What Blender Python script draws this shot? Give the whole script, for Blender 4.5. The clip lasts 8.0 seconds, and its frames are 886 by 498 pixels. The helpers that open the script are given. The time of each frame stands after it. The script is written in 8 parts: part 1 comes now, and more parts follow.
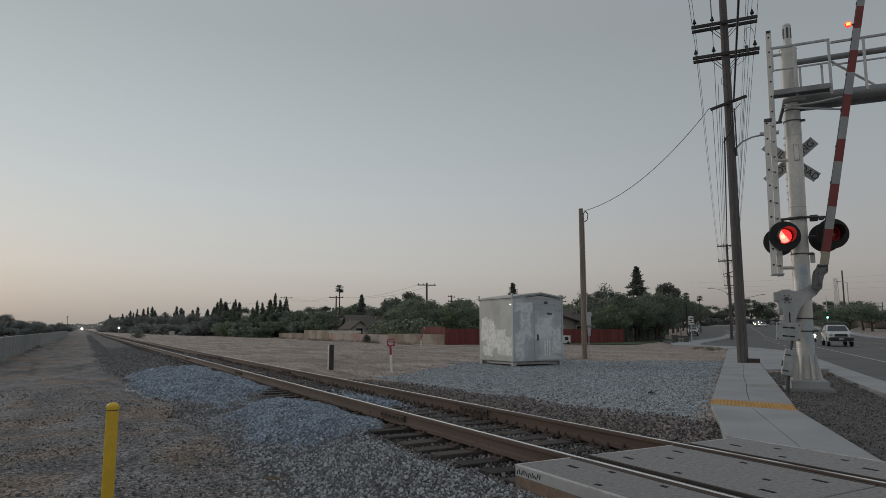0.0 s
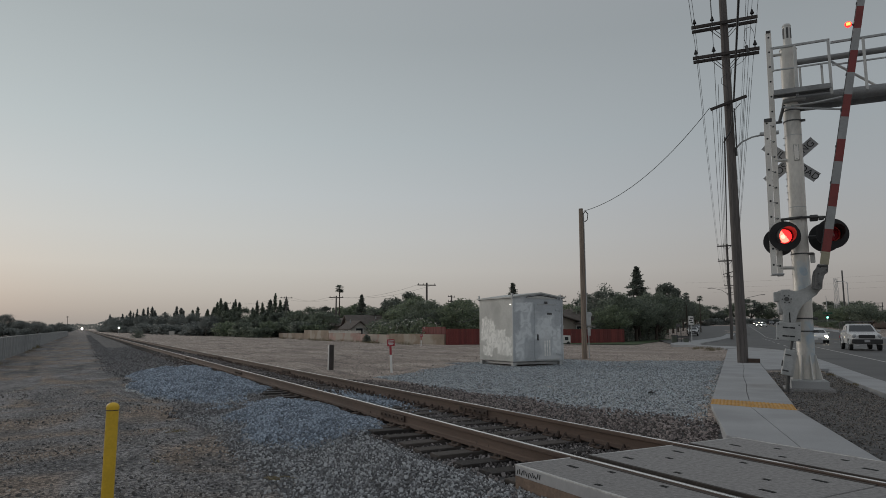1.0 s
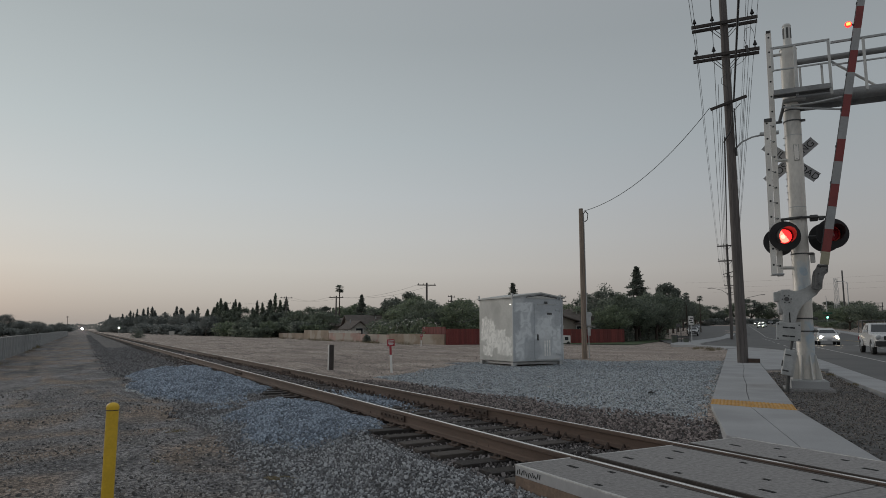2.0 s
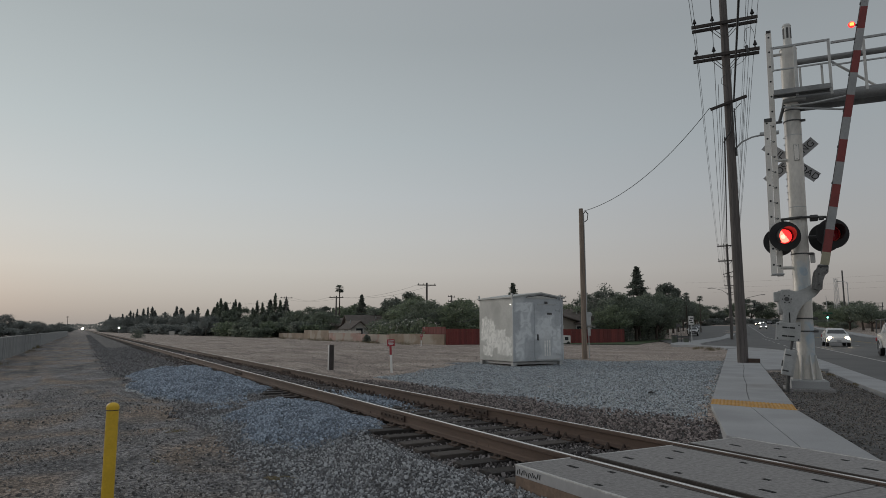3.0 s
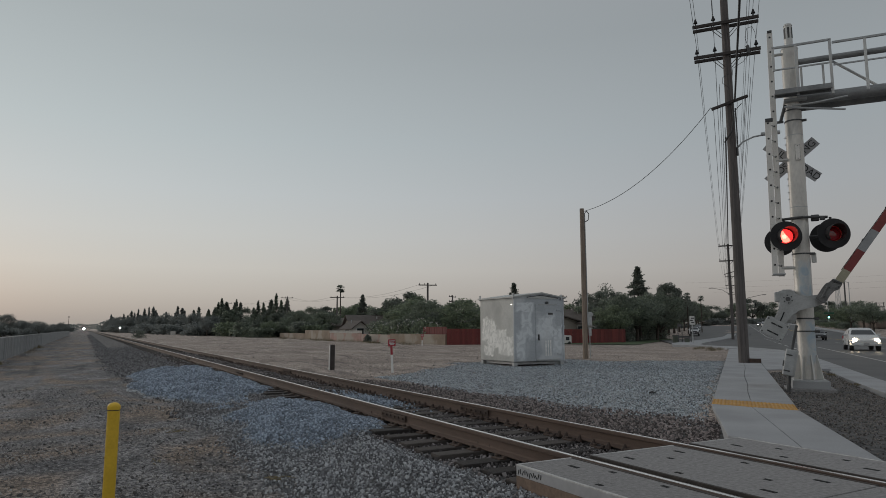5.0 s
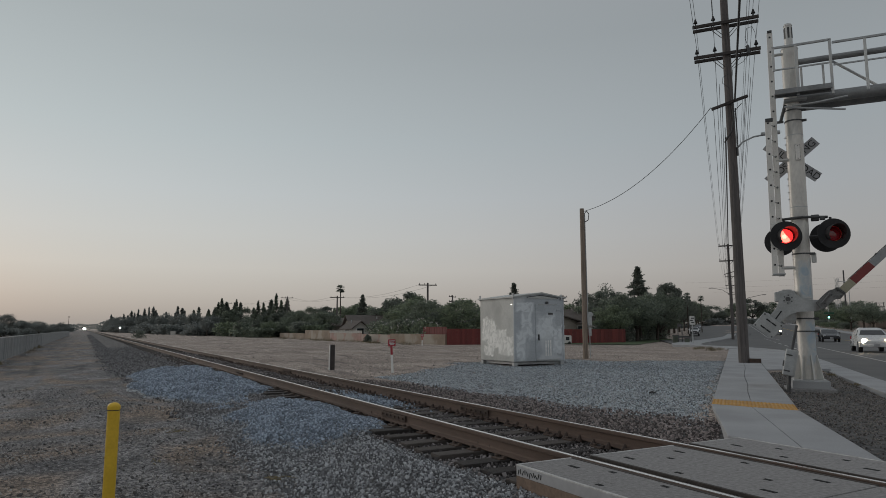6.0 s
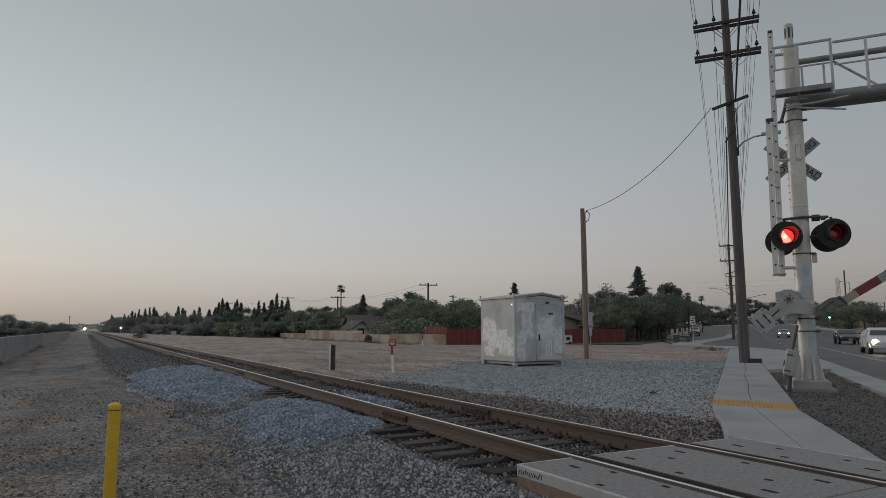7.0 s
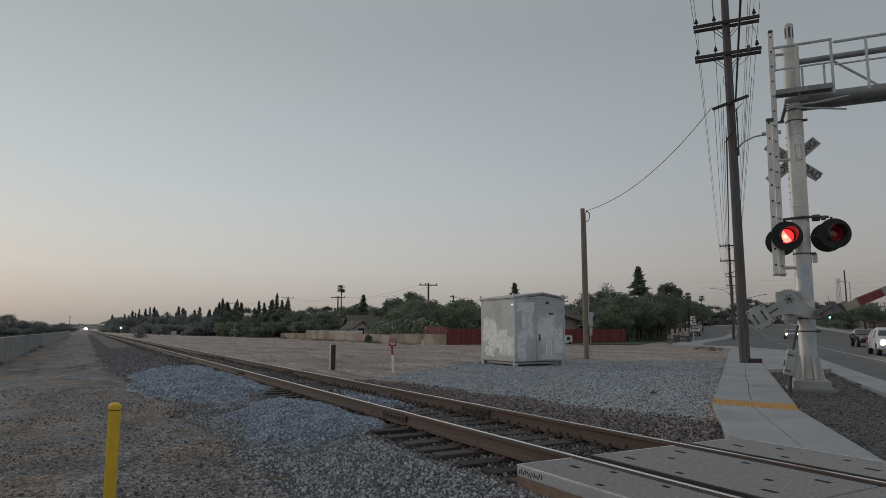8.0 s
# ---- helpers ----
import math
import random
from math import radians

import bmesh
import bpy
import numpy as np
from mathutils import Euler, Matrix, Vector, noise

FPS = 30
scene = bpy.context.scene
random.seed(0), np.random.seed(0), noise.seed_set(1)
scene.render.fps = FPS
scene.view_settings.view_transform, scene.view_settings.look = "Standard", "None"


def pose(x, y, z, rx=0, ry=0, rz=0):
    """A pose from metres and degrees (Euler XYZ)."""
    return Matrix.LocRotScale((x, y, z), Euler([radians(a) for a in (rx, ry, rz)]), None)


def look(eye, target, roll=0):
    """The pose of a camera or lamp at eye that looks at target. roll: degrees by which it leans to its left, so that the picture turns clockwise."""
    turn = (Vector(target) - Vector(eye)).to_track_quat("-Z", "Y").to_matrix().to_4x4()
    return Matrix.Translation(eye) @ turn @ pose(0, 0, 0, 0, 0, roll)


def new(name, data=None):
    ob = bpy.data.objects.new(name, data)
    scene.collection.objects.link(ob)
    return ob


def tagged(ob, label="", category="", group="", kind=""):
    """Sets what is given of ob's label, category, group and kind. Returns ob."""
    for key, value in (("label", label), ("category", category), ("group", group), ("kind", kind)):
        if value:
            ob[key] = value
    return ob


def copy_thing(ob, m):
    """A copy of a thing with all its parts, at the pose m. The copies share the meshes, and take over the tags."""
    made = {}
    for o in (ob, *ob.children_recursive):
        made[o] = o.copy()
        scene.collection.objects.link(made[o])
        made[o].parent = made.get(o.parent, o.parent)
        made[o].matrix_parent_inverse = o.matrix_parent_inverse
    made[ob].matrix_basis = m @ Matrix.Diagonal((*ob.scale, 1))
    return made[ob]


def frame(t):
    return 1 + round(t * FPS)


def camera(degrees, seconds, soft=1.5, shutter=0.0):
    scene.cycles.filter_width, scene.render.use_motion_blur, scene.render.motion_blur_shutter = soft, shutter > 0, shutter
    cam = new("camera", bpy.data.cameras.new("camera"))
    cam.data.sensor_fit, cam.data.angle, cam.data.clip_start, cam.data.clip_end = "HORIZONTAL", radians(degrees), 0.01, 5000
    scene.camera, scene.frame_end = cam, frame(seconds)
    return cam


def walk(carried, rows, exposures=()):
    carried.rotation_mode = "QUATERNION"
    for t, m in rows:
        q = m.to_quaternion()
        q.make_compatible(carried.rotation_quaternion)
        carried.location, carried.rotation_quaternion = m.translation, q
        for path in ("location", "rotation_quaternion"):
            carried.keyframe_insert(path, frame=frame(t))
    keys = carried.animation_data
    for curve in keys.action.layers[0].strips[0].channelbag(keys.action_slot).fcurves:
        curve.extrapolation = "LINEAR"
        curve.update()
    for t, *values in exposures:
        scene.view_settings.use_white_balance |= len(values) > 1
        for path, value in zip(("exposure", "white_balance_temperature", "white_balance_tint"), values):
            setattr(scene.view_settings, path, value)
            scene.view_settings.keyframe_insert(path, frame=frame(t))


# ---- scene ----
# World: x to the side of the track, y along it, z = 0 at the top of the rails.
cam = camera(68.89, 8.0, soft=0.4)
EYE = (0.0, 0.0, 1.265)


def aim(turn):
    """The camera's pose, turned by that many degrees to its left."""
    az, up = radians(28.93 - turn), radians(7.10)
    way = Vector((math.sin(az) * math.cos(up), math.cos(az) * math.cos(up), math.sin(up)))
    return look(EYE, Vector(EYE) + way * 10)


walk(cam, [(0.0, aim(0)), (1.5, aim(0)), (3.5, aim(0.01)), (4.5, aim(0.08)), (6.5, aim(0.09)), (7.0, aim(0.13)), (8.0, aim(0.15))])

# ---- world and light: clear dusk, the sun just down beyond the left end of the track ----
SUN_AZ, SUN_EL = -20.0, 1.5
world = bpy.data.worlds.new("dusk")
scene.world = world
world.use_nodes = True
wn, wl = world.node_tree.nodes, world.node_tree.links
sky = wn.new("ShaderNodeTexSky")
sky.sky_type = "NISHITA"
sky.sun_disc = False
sky.sun_elevation, sky.sun_rotation = radians(SUN_EL), radians(SUN_AZ)
sky.air_density, sky.dust_density, sky.ozone_density = 1.0, 2.0, 1.5
coord = wn.new("ShaderNodeTexCoord")
split = wn.new("ShaderNodeSeparateXYZ")
wl.new(coord.outputs["Generated"], split.inputs[0])
ramp = wn.new("ShaderNodeValToRGB")
SKY = [(0.0, (0.285, 0.265, 0.252)), (0.03, (0.380, 0.352, 0.330)), (0.055, (0.446, 0.418, 0.394)), (0.09, (0.502, 0.484, 0.464)), (0.14, (0.500, 0.505, 0.506)), (0.2, (0.473, 0.500, 0.522)),
       (0.28, (0.425, 0.467, 0.493)), (0.42, (0.356, 0.390, 0.412)), (0.60, (0.348, 0.37, 0.393)), (1.0, (0.405, 0.43, 0.462))]
els = ramp.color_ramp.elements
els[0].position, els[0].color = SKY[0][0], (*SKY[0][1], 1)
els[1].position, els[1].color = SKY[-1][0], (*SKY[-1][1], 1)
for at, c in SKY[1:-1]:
    els.new(at).color = (*c, 1)
wl.new(split.outputs["Z"], ramp.inputs[0])
veil = wn.new("ShaderNodeMix")
veil.data_type = "RGBA"
veil.inputs["Factor"].default_value = 0.93
dim = wn.new("ShaderNodeMix")
dim.data_type, dim.blend_type = "RGBA", "MULTIPLY"
dim.inputs["Factor"].default_value = 1.0
dim.inputs["B"].default_value = (0.1, 0.1, 0.1, 1)
wl.new(sky.outputs[0], dim.inputs["A"])
wl.new(dim.outputs["Result"], veil.inputs["A"])
wl.new(ramp.outputs[0], veil.inputs["B"])
# the sky is brighter towards the side where the sun went down
side = wn.new("ShaderNodeVectorMath")
side.operation = "DOT_PRODUCT"
side.inputs[1].default_value = (math.sin(radians(-25)), math.cos(radians(-25)), 0)
wl.new(coord.outputs["Generated"], side.inputs[0])
lobe = wn.new("ShaderNodeMath")
lobe.operation, lobe.use_clamp = "MULTIPLY", True
clip = wn.new("ShaderNodeMath")
clip.operation, clip.use_clamp = "MULTIPLY", True
clip.inputs[1].default_value = 1.0
wl.new(side.outputs["Value"], clip.inputs[0])
wl.new(clip.outputs[0], lobe.inputs[0]), wl.new(clip.outputs[0], lobe.inputs[1])
gain = wn.new("ShaderNodeMath")
gain.operation = "MULTIPLY_ADD"
gain.inputs[1].default_value, gain.inputs[2].default_value = 0.385, 0.885
wl.new(lobe.outputs[0], gain.inputs[0])
away = wn.new("ShaderNodeVectorMath")               # and duller low down on the far side
away.operation = "DOT_PRODUCT"
away.inputs[1].default_value = (math.sin(radians(68)), math.cos(radians(68)), 0)
wl.new(coord.outputs["Generated"], away.inputs[0])
dull = wn.new("ShaderNodeMath")
dull.operation, dull.use_clamp = "MAXIMUM", True
dull.inputs[1].default_value = 0.0
wl.new(away.outputs["Value"], dull.inputs[0])
power = wn.new("ShaderNodeMath")
power.operation = "POWER"
power.inputs[1].default_value = 12.0
wl.new(dull.outputs[0], power.inputs[0])
gain_b = wn.new("ShaderNodeMath")
gain_b.operation = "MULTIPLY_ADD"
gain_b.inputs[1].default_value = -0.13
wl.new(power.outputs[0], gain_b.inputs[0])
wl.new(gain.outputs[0], gain_b.inputs[2])
warm = wn.new("ShaderNodeMix")                       # and a little yellower there
warm.data_type, warm.blend_type = "RGBA", "MULTIPLY"
warm.inputs["B"].default_value = (0.985, 1.0, 0.965, 1)
wl.new(lobe.outputs[0], warm.inputs["Factor"])
wl.new(veil.outputs["Result"], warm.inputs["A"])
wl.new(warm.outputs["Result"], wn["Background"].inputs[0])
wl.new(gain_b.outputs[0], wn["Background"].inputs[1])

sun = new("sun", bpy.data.lights.new("sun", "SUN"))
sun.data.energy, sun.data.angle, sun.data.color = 0.6, radians(25), (1.0, 0.90, 0.80)
sun.matrix_world = look((0, 0, 50), (-50 * math.sin(radians(SUN_AZ)), -50 * math.cos(radians(SUN_AZ)), 50 - 50 * math.tan(radians(9))))
scene.view_settings.exposure = 0.0


# ---- materials ----
def surf(name, a, b=None, rough=0.8, metal=0.0, big=1.5, fine=40.0, bump=0.25, stain=None, stain_at=0.6, vary=0.0, stretch=None, island=False, ramp_at=(0.28, 0.72)):
    """A surface that wanders from colour a to b at two scales, with fine relief; stain: a third colour in patches."""
    b = b or tuple(c * 0.75 for c in a)
    m = bpy.data.materials.new(name)
    m.use_nodes = True
    n, l = m.node_tree.nodes, m.node_tree.links
    bs = n["Principled BSDF"]
    bs.inputs["Metallic"].default_value = metal
    tc = n.new("ShaderNodeTexCoord")
    vec = tc.outputs["Object"]
    if stretch:
        mp = n.new("ShaderNodeMapping")
        mp.inputs["Scale"].default_value = stretch
        l.new(vec, mp.inputs[0])
        vec = mp.outputs[0]
    if vary:
        oi = n.new("ShaderNodeObjectInfo")
    n1, n2 = n.new("ShaderNodeTexNoise"), n.new("ShaderNodeTexNoise")
    n1.inputs["Scale"].default_value, n1.inputs["Detail"].default_value = big, 6
    n2.inputs["Scale"].default_value, n2.inputs["Detail"].default_value = fine, 4
    l.new(vec, n1.inputs["Vector"]), l.new(vec, n2.inputs["Vector"])
    add = n.new("ShaderNodeMath")
    add.operation = "MULTIPLY_ADD"
    l.new(n2.outputs[0], add.inputs[0])
    add.inputs[1].default_value = 0.6
    sub = n.new("ShaderNodeMath")
    sub.operation = "ADD"
    l.new(n1.outputs[0], sub.inputs[0])
    sub.inputs[1].default_value = -0.3
    l.new(sub.outputs[0], add.inputs[2])
    fac = add.outputs[0]
    if vary or island:
        va = n.new("ShaderNodeMath")
        va.operation = "MULTIPLY_ADD"
        if island:
            src = n.new("ShaderNodeNewGeometry").outputs["Random Per Island"]
        else:
            src = oi.outputs["Random"]
        l.new(src, va.inputs[0])
        va.inputs[1].default_value = vary or 1.2
        va2 = n.new("ShaderNodeMath")
        va2.operation = "SUBTRACT"
        l.new(fac, va2.inputs[0])
        va2.inputs[1].default_value = (vary or 1.2) / 2
        l.new(va2.outputs[0], va.inputs[2])
        fac = va.outputs[0]
    cr = n.new("ShaderNodeValToRGB")
    cr.color_ramp.elements[0].position, cr.color_ramp.elements[0].color = ramp_at[0], (*b, 1)
    cr.color_ramp.elements[1].position, cr.color_ramp.elements[1].color = ramp_at[1], (*a, 1)
    l.new(fac, cr.inputs[0])
    col = cr.outputs[0]
    if stain:
        n3 = n.new("ShaderNodeTexNoise")
        n3.inputs["Scale"].default_value, n3.inputs["Detail"].default_value = big * 0.6, 8
        n3.inputs["Distortion"].default_value = 0.6
        l.new(vec, n3.inputs["Vector"])
        sr = n.new("ShaderNodeValToRGB")
        sr.color_ramp.elements[0].position, sr.color_ramp.elements[1].position = stain_at - 0.05, stain_at + 0.06
        l.new(n3.outputs[0], sr.inputs[0])
        mx = n.new("ShaderNodeMix")
        mx.data_type = "RGBA"
        l.new(sr.outputs[0], mx.inputs["Factor"])
        l.new(col, mx.inputs["A"])
        mx.inputs["B"].default_value = (*stain, 1)
        col = mx.outputs["Result"]
    l.new(col, bs.inputs["Base Color"])
    rr = n.new("ShaderNodeMapRange")
    rr.inputs["To Min"].default_value, rr.inputs["To Max"].default_value = max(0.05, rough - 0.12), min(1, rough + 0.12)
    l.new(n2.outputs[0], rr.inputs[0])
    l.new(rr.outputs[0], bs.inputs["Roughness"])
    if bump:
        bp = n.new("ShaderNodeBump")
        bp.inputs["Strength"].default_value = bump
        bp.inputs["Distance"].default_value = 0.02
        l.new(add.outputs[0], bp.inputs["Height"])
        l.new(bp.outputs[0], bs.inputs["Normal"])
    return m


def glow(name, colour, strength):
    m = bpy.data.materials.new(name)
    m.use_nodes = True
    b = m.node_tree.nodes["Principled BSDF"]
    b.inputs["Base Color"].default_value = (*[c * 0.5 for c in colour], 1)
    b.inputs["Emission Color"].default_value = (*colour, 1)
    b.inputs["Emission Strength"].default_value = strength
    return m


def glassy(name, colour, rough=0.06):
    m = bpy.data.materials.new(name)
    m.use_nodes = True
    b = m.node_tree.nodes["Principled BSDF"]
    b.inputs["Base Color"].default_value = (*colour, 1)
    b.inputs["Roughness"].default_value = rough
    b.inputs["Coat Weight"].default_value = 0.5
    return m


def earth(name):
    """Dry earth: greyer and stony on one side of the track, tan on the other, with speckles and scuffs."""
    m = bpy.data.materials.new(name)
    m.use_nodes = True
    n, l = m.node_tree.nodes, m.node_tree.links
    bs = n["Principled BSDF"]
    bs.inputs["Roughness"].default_value = 0.95
    tc = n.new("ShaderNodeTexCoord")
    pos = tc.outputs["Object"]

    def noise_tex(scale, detail, stretch=None, dist=0.0):
        t = n.new("ShaderNodeTexNoise")
        t.inputs["Scale"].default_value, t.inputs["Detail"].default_value, t.inputs["Distortion"].default_value = scale, detail, dist
        v = pos
        if stretch:
            mp = n.new("ShaderNodeMapping")
            mp.inputs["Scale"].default_value = stretch
            mp.inputs["Rotation"].default_value = (0, 0, radians(-12))
            l.new(pos, mp.inputs[0])
            v = mp.outputs[0]
        l.new(v, t.inputs["Vector"])
        return t.outputs[0]

    def ramp_(src, lo, hi, a, b):
        r = n.new("ShaderNodeValToRGB")
        r.color_ramp.elements[0].position, r.color_ramp.elements[0].color = lo, (*a, 1)
        r.color_ramp.elements[1].position, r.color_ramp.elements[1].color = hi, (*b, 1)
        l.new(src, r.inputs[0])
        return r.outputs[0]

    def mix(f, x, y, mode="MIX"):
        k = n.new("ShaderNodeMix")
        k.data_type, k.blend_type = "RGBA", mode
        if isinstance(f, float):
            k.inputs["Factor"].default_value = f
        else:
            l.new(f, k.inputs["Factor"])
        l.new(x, k.inputs["A"]), l.new(y, k.inputs["B"])
        return k.outputs["Result"]
    W = (1, 1, 1)
    K = (0, 0, 0)
    tan = ramp_(noise_tex(0.5, 8, (1, 0.35, 1), 0.8), 0.35, 0.65, (0.29, 0.238, 0.202), (0.44, 0.368, 0.315))
    grey = ramp_(noise_tex(0.8, 8, (1, 0.5, 1), 0.8), 0.38, 0.62, (0.105, 0.104, 0.107), (0.24, 0.232, 0.23))
    brown = ramp_(noise_tex(2.0, 6), 0.35, 0.65, (0.18, 0.142, 0.112), (0.285, 0.225, 0.178))
    patch = ramp_(noise_tex(0.42, 8, (1, 0.55, 1), 1.4), 0.47, 0.60, K, W)
    left = mix(patch, grey, brown)
    sep = n.new("ShaderNodeSeparateXYZ")
    l.new(pos, sep.inputs[0])
    mr = n.new("ShaderNodeMapRange")
    mr.inputs["From Min"].default_value, mr.inputs["From Max"].default_value = 4.5, 6.5
    l.new(sep.outputs["X"], mr.inputs[0])
    base = mix(mr.outputs[0], left, tan)
    vo = n.new("ShaderNodeTexVoronoi")
    vo.inputs["Scale"].default_value = 26
    l.new(pos, vo.inputs["Vector"])
    speck = ramp_(vo.outputs["Color"], 0.25, 0.75, (0.35, 0.35, 0.37), (1.65, 1.65, 1.65))
    base = mix(0.8, base, speck, "MULTIPLY")
    v2 = n.new("ShaderNodeTexVoronoi")
    v2.inputs["Scale"].default_value = 75
    l.new(pos, v2.inputs["Vector"])
    base = mix(0.7, base, ramp_(v2.outputs["Color"], 0.25, 0.75, (0.4, 0.4, 0.41), (1.6, 1.6, 1.6)), "MULTIPLY")
    fine = ramp_(noise_tex(70, 5), 0.3, 0.7, (0.55, 0.55, 0.56), (1.4, 1.4, 1.4))
    base = mix(0.6, base, fine, "MULTIPLY")
    scuff = ramp_(noise_tex(1.6, 9, (1.0, 0.12, 1), 0.5), 0.56, 0.66, W, (0.62, 0.62, 0.64))
    base = mix(1.0, base, scuff, "MULTIPLY")
    l.new(base, bs.inputs["Base Color"])
    hsum = n.new("ShaderNodeMath")
    hsum.operation = "ADD"
    l.new(vo.outputs["Distance"], hsum.inputs[0]), l.new(noise_tex(60, 6), hsum.inputs[1])
    bp = n.new("ShaderNodeBump")
    bp.inputs["Strength"].default_value, bp.inputs["Distance"].default_value = 0.9, 0.03
    l.new(hsum.outputs[0], bp.inputs["Height"])
    l.new(bp.outputs[0], bs.inputs["Normal"])
    return m


DIRT = earth("dry_earth")
STONE = surf("ballast_stone", (0.29, 0.285, 0.288), (0.105, 0.102, 0.104), 0.9, big=3, fine=60, bump=0, island=True)
STONE_MIX = surf("mixed_ballast_stone", (0.47, 0.477, 0.492), (0.165, 0.166, 0.172), 0.9, big=3, fine=60, bump=0, island=True)
STONE_LOOSE = surf("loose_stone", (0.42, 0.40, 0.385), (0.10, 0.096, 0.094), 0.9, big=3, fine=60, bump=0, island=True)
STONE_TRACK = surf("track_stone", (0.27, 0.245, 0.24), (0.07, 0.063, 0.062), 0.9, big=3, fine=60, bump=0, island=True)
STONE_DARK = surf("dark_verge_stone", (0.26, 0.232, 0.21), (0.07, 0.062, 0.056), 0.9, big=3, fine=60, bump=0, island=True)
STONE_NEW = surf("fresh_blue_stone", (0.43, 0.496, 0.585), (0.20, 0.232, 0.275), 0.88, big=3, fine=60, bump=0, island=True)
STONE_PALE = surf("pale_gravel_stone", (0.58, 0.637, 0.685), (0.135, 0.149, 0.162), 0.88, big=3, fine=60, bump=0, island=True)
STONE_RED = surf("reddish_stone", (0.355, 0.305, 0.29), (0.095, 0.081, 0.077), 0.9, big=3, fine=60, bump=0, island=True)
BED = surf("ballast_bed", (0.15, 0.145, 0.142), (0.045, 0.043, 0.042), 0.95, big=6, fine=22, bump=1.0)
GRAVEL = surf("gravel_bed", (0.42, 0.44, 0.452), (0.125, 0.131, 0.136), 0.95, big=9, fine=45, bump=1.0, ramp_at=(0.38, 0.62))
CONC = surf("sidewalk_concrete", (0.385, 0.388, 0.397), (0.30, 0.302, 0.308), 0.88, big=0.8, fine=60, bump=0.2, stain=(0.27, 0.265, 0.26), stain_at=0.64, ramp_at=(0.34, 0.66))
PANEL = surf("crossing_concrete", (0.36, 0.347, 0.342), (0.195, 0.187, 0.183), 0.85, big=26, fine=170, bump=0.5, ramp_at=(0.22, 0.78), stain=(0.17, 0.163, 0.158), stain_at=0.66, vary=0.25)
TACT = surf("tactile_yellow", (0.60, 0.345, 0.105), (0.42, 0.235, 0.075), 0.75, big=4, fine=40, bump=0.2)
ASPH = surf("asphalt", (0.092, 0.089, 0.087), (0.056, 0.055, 0.054), 0.62, big=0.25, fine=30, bump=0.3, stain=(0.04, 0.04, 0.042), stain_at=0.62)
PAINT = surf("road_paint", (0.55, 0.54, 0.52), (0.36, 0.35, 0.34), 0.8, big=2, fine=20, bump=0.1)
PAINT_Y = surf("yellow_road_paint", (0.50, 0.34, 0.08), (0.34, 0.22, 0.06), 0.8, big=2, fine=20, bump=0.1)
RAIL_SIDE = surf("rail_rust", (0.150, 0.102, 0.080), (0.085, 0.060, 0.049), 0.8, metal=0.2, big=2, fine=40, bump=0.3, stretch=(1, 0.2, 1))
RAIL_TOP = surf("rail_polished", (0.84, 0.82, 0.81), (0.62, 0.60, 0.59), 0.22, metal=1.0, big=1.5, fine=30, bump=0.02, stretch=(6, 0.15, 1))
TIE = surf("creosote_tie", (0.082, 0.070, 0.063), (0.036, 0.031, 0.029), 0.9, big=2, fine=18, bump=0.6, vary=0.6, stretch=(1, 9, 6))
IRON = surf("rusty_iron", (0.11, 0.075, 0.058), (0.06, 0.045, 0.04), 0.85, metal=0.2, big=6, fine=50, bump=0.3)
WOODPOLE = surf("pole_wood", (0.168, 0.150, 0.143), (0.085, 0.076, 0.073), 0.9, big=2, fine=14, bump=0.7, stretch=(9, 9, 0.5))
WOODPALE = surf("weathered_pole_wood", (0.34, 0.27, 0.215), (0.18, 0.145, 0.12), 0.9, big=2, fine=14, bump=0.6, stretch=(9, 9, 0.5))
ARMWOOD = surf("crossarm_wood", (0.085, 0.072, 0.068), (0.045, 0.04, 0.038), 0.9, big=2, fine=14, bump=0.5)
WIRE = surf("wire", (0.06, 0.06, 0.062), (0.035, 0.035, 0.036), 0.6, big=2, fine=10, bump=0)
ALU = surf("aluminium_paint", (0.68, 0.67, 0.64), (0.50, 0.495, 0.48), 0.38, metal=0.25, big=1.6, fine=22, bump=0.12, stain=(0.38, 0.40, 0.42), stain_at=0.6, stretch=(1, 1, 0.35))
GALV = surf("galvanised_steel", (0.52, 0.53, 0.53), (0.38, 0.39, 0.395), 0.5, metal=0.2, big=5, fine=35, bump=0.1)
GREYPAINT = surf("grey_gate_paint", (0.50, 0.505, 0.50), (0.36, 0.365, 0.36), 0.55, metal=0.1, big=4, fine=30, bump=0.12, stain=(0.28, 0.27, 0.26), stain_at=0.66)
CHORD = surf("cantilever_tube", (0.33, 0.335, 0.335), (0.22, 0.225, 0.228), 0.5, metal=0.2, big=3, fine=25, bump=0.1)
DARKSTEEL = surf("dark_steel", (0.13, 0.13, 0.13), (0.07, 0.07, 0.07), 0.6, metal=0.4, big=4, fine=30, bump=0.15)
BLACK = surf("signal_black", (0.045, 0.044, 0.046), (0.026, 0.026, 0.027), 0.85, big=3, fine=30, bump=0.05)
REDLENS = glassy("dark_red_lens", (0.42, 0.016, 0.028))
# near-black that stands for the shade inside the lifting slots
VOID = surf("recess_shade", (0.008, 0.008, 0.008), (0.004, 0.004, 0.004), 1.0, big=4, fine=30, bump=0)
IRONGREY = surf("grimy_socket_steel", (0.26, 0.26, 0.255), (0.11, 0.106, 0.103), 0.6, metal=0.2, big=5, fine=30, bump=0.3)
DIRTCRUST = surf("brown_dirt_crust", (0.27, 0.19, 0.14), (0.16, 0.115, 0.09), 0.95, big=6, fine=30, bump=0.6)
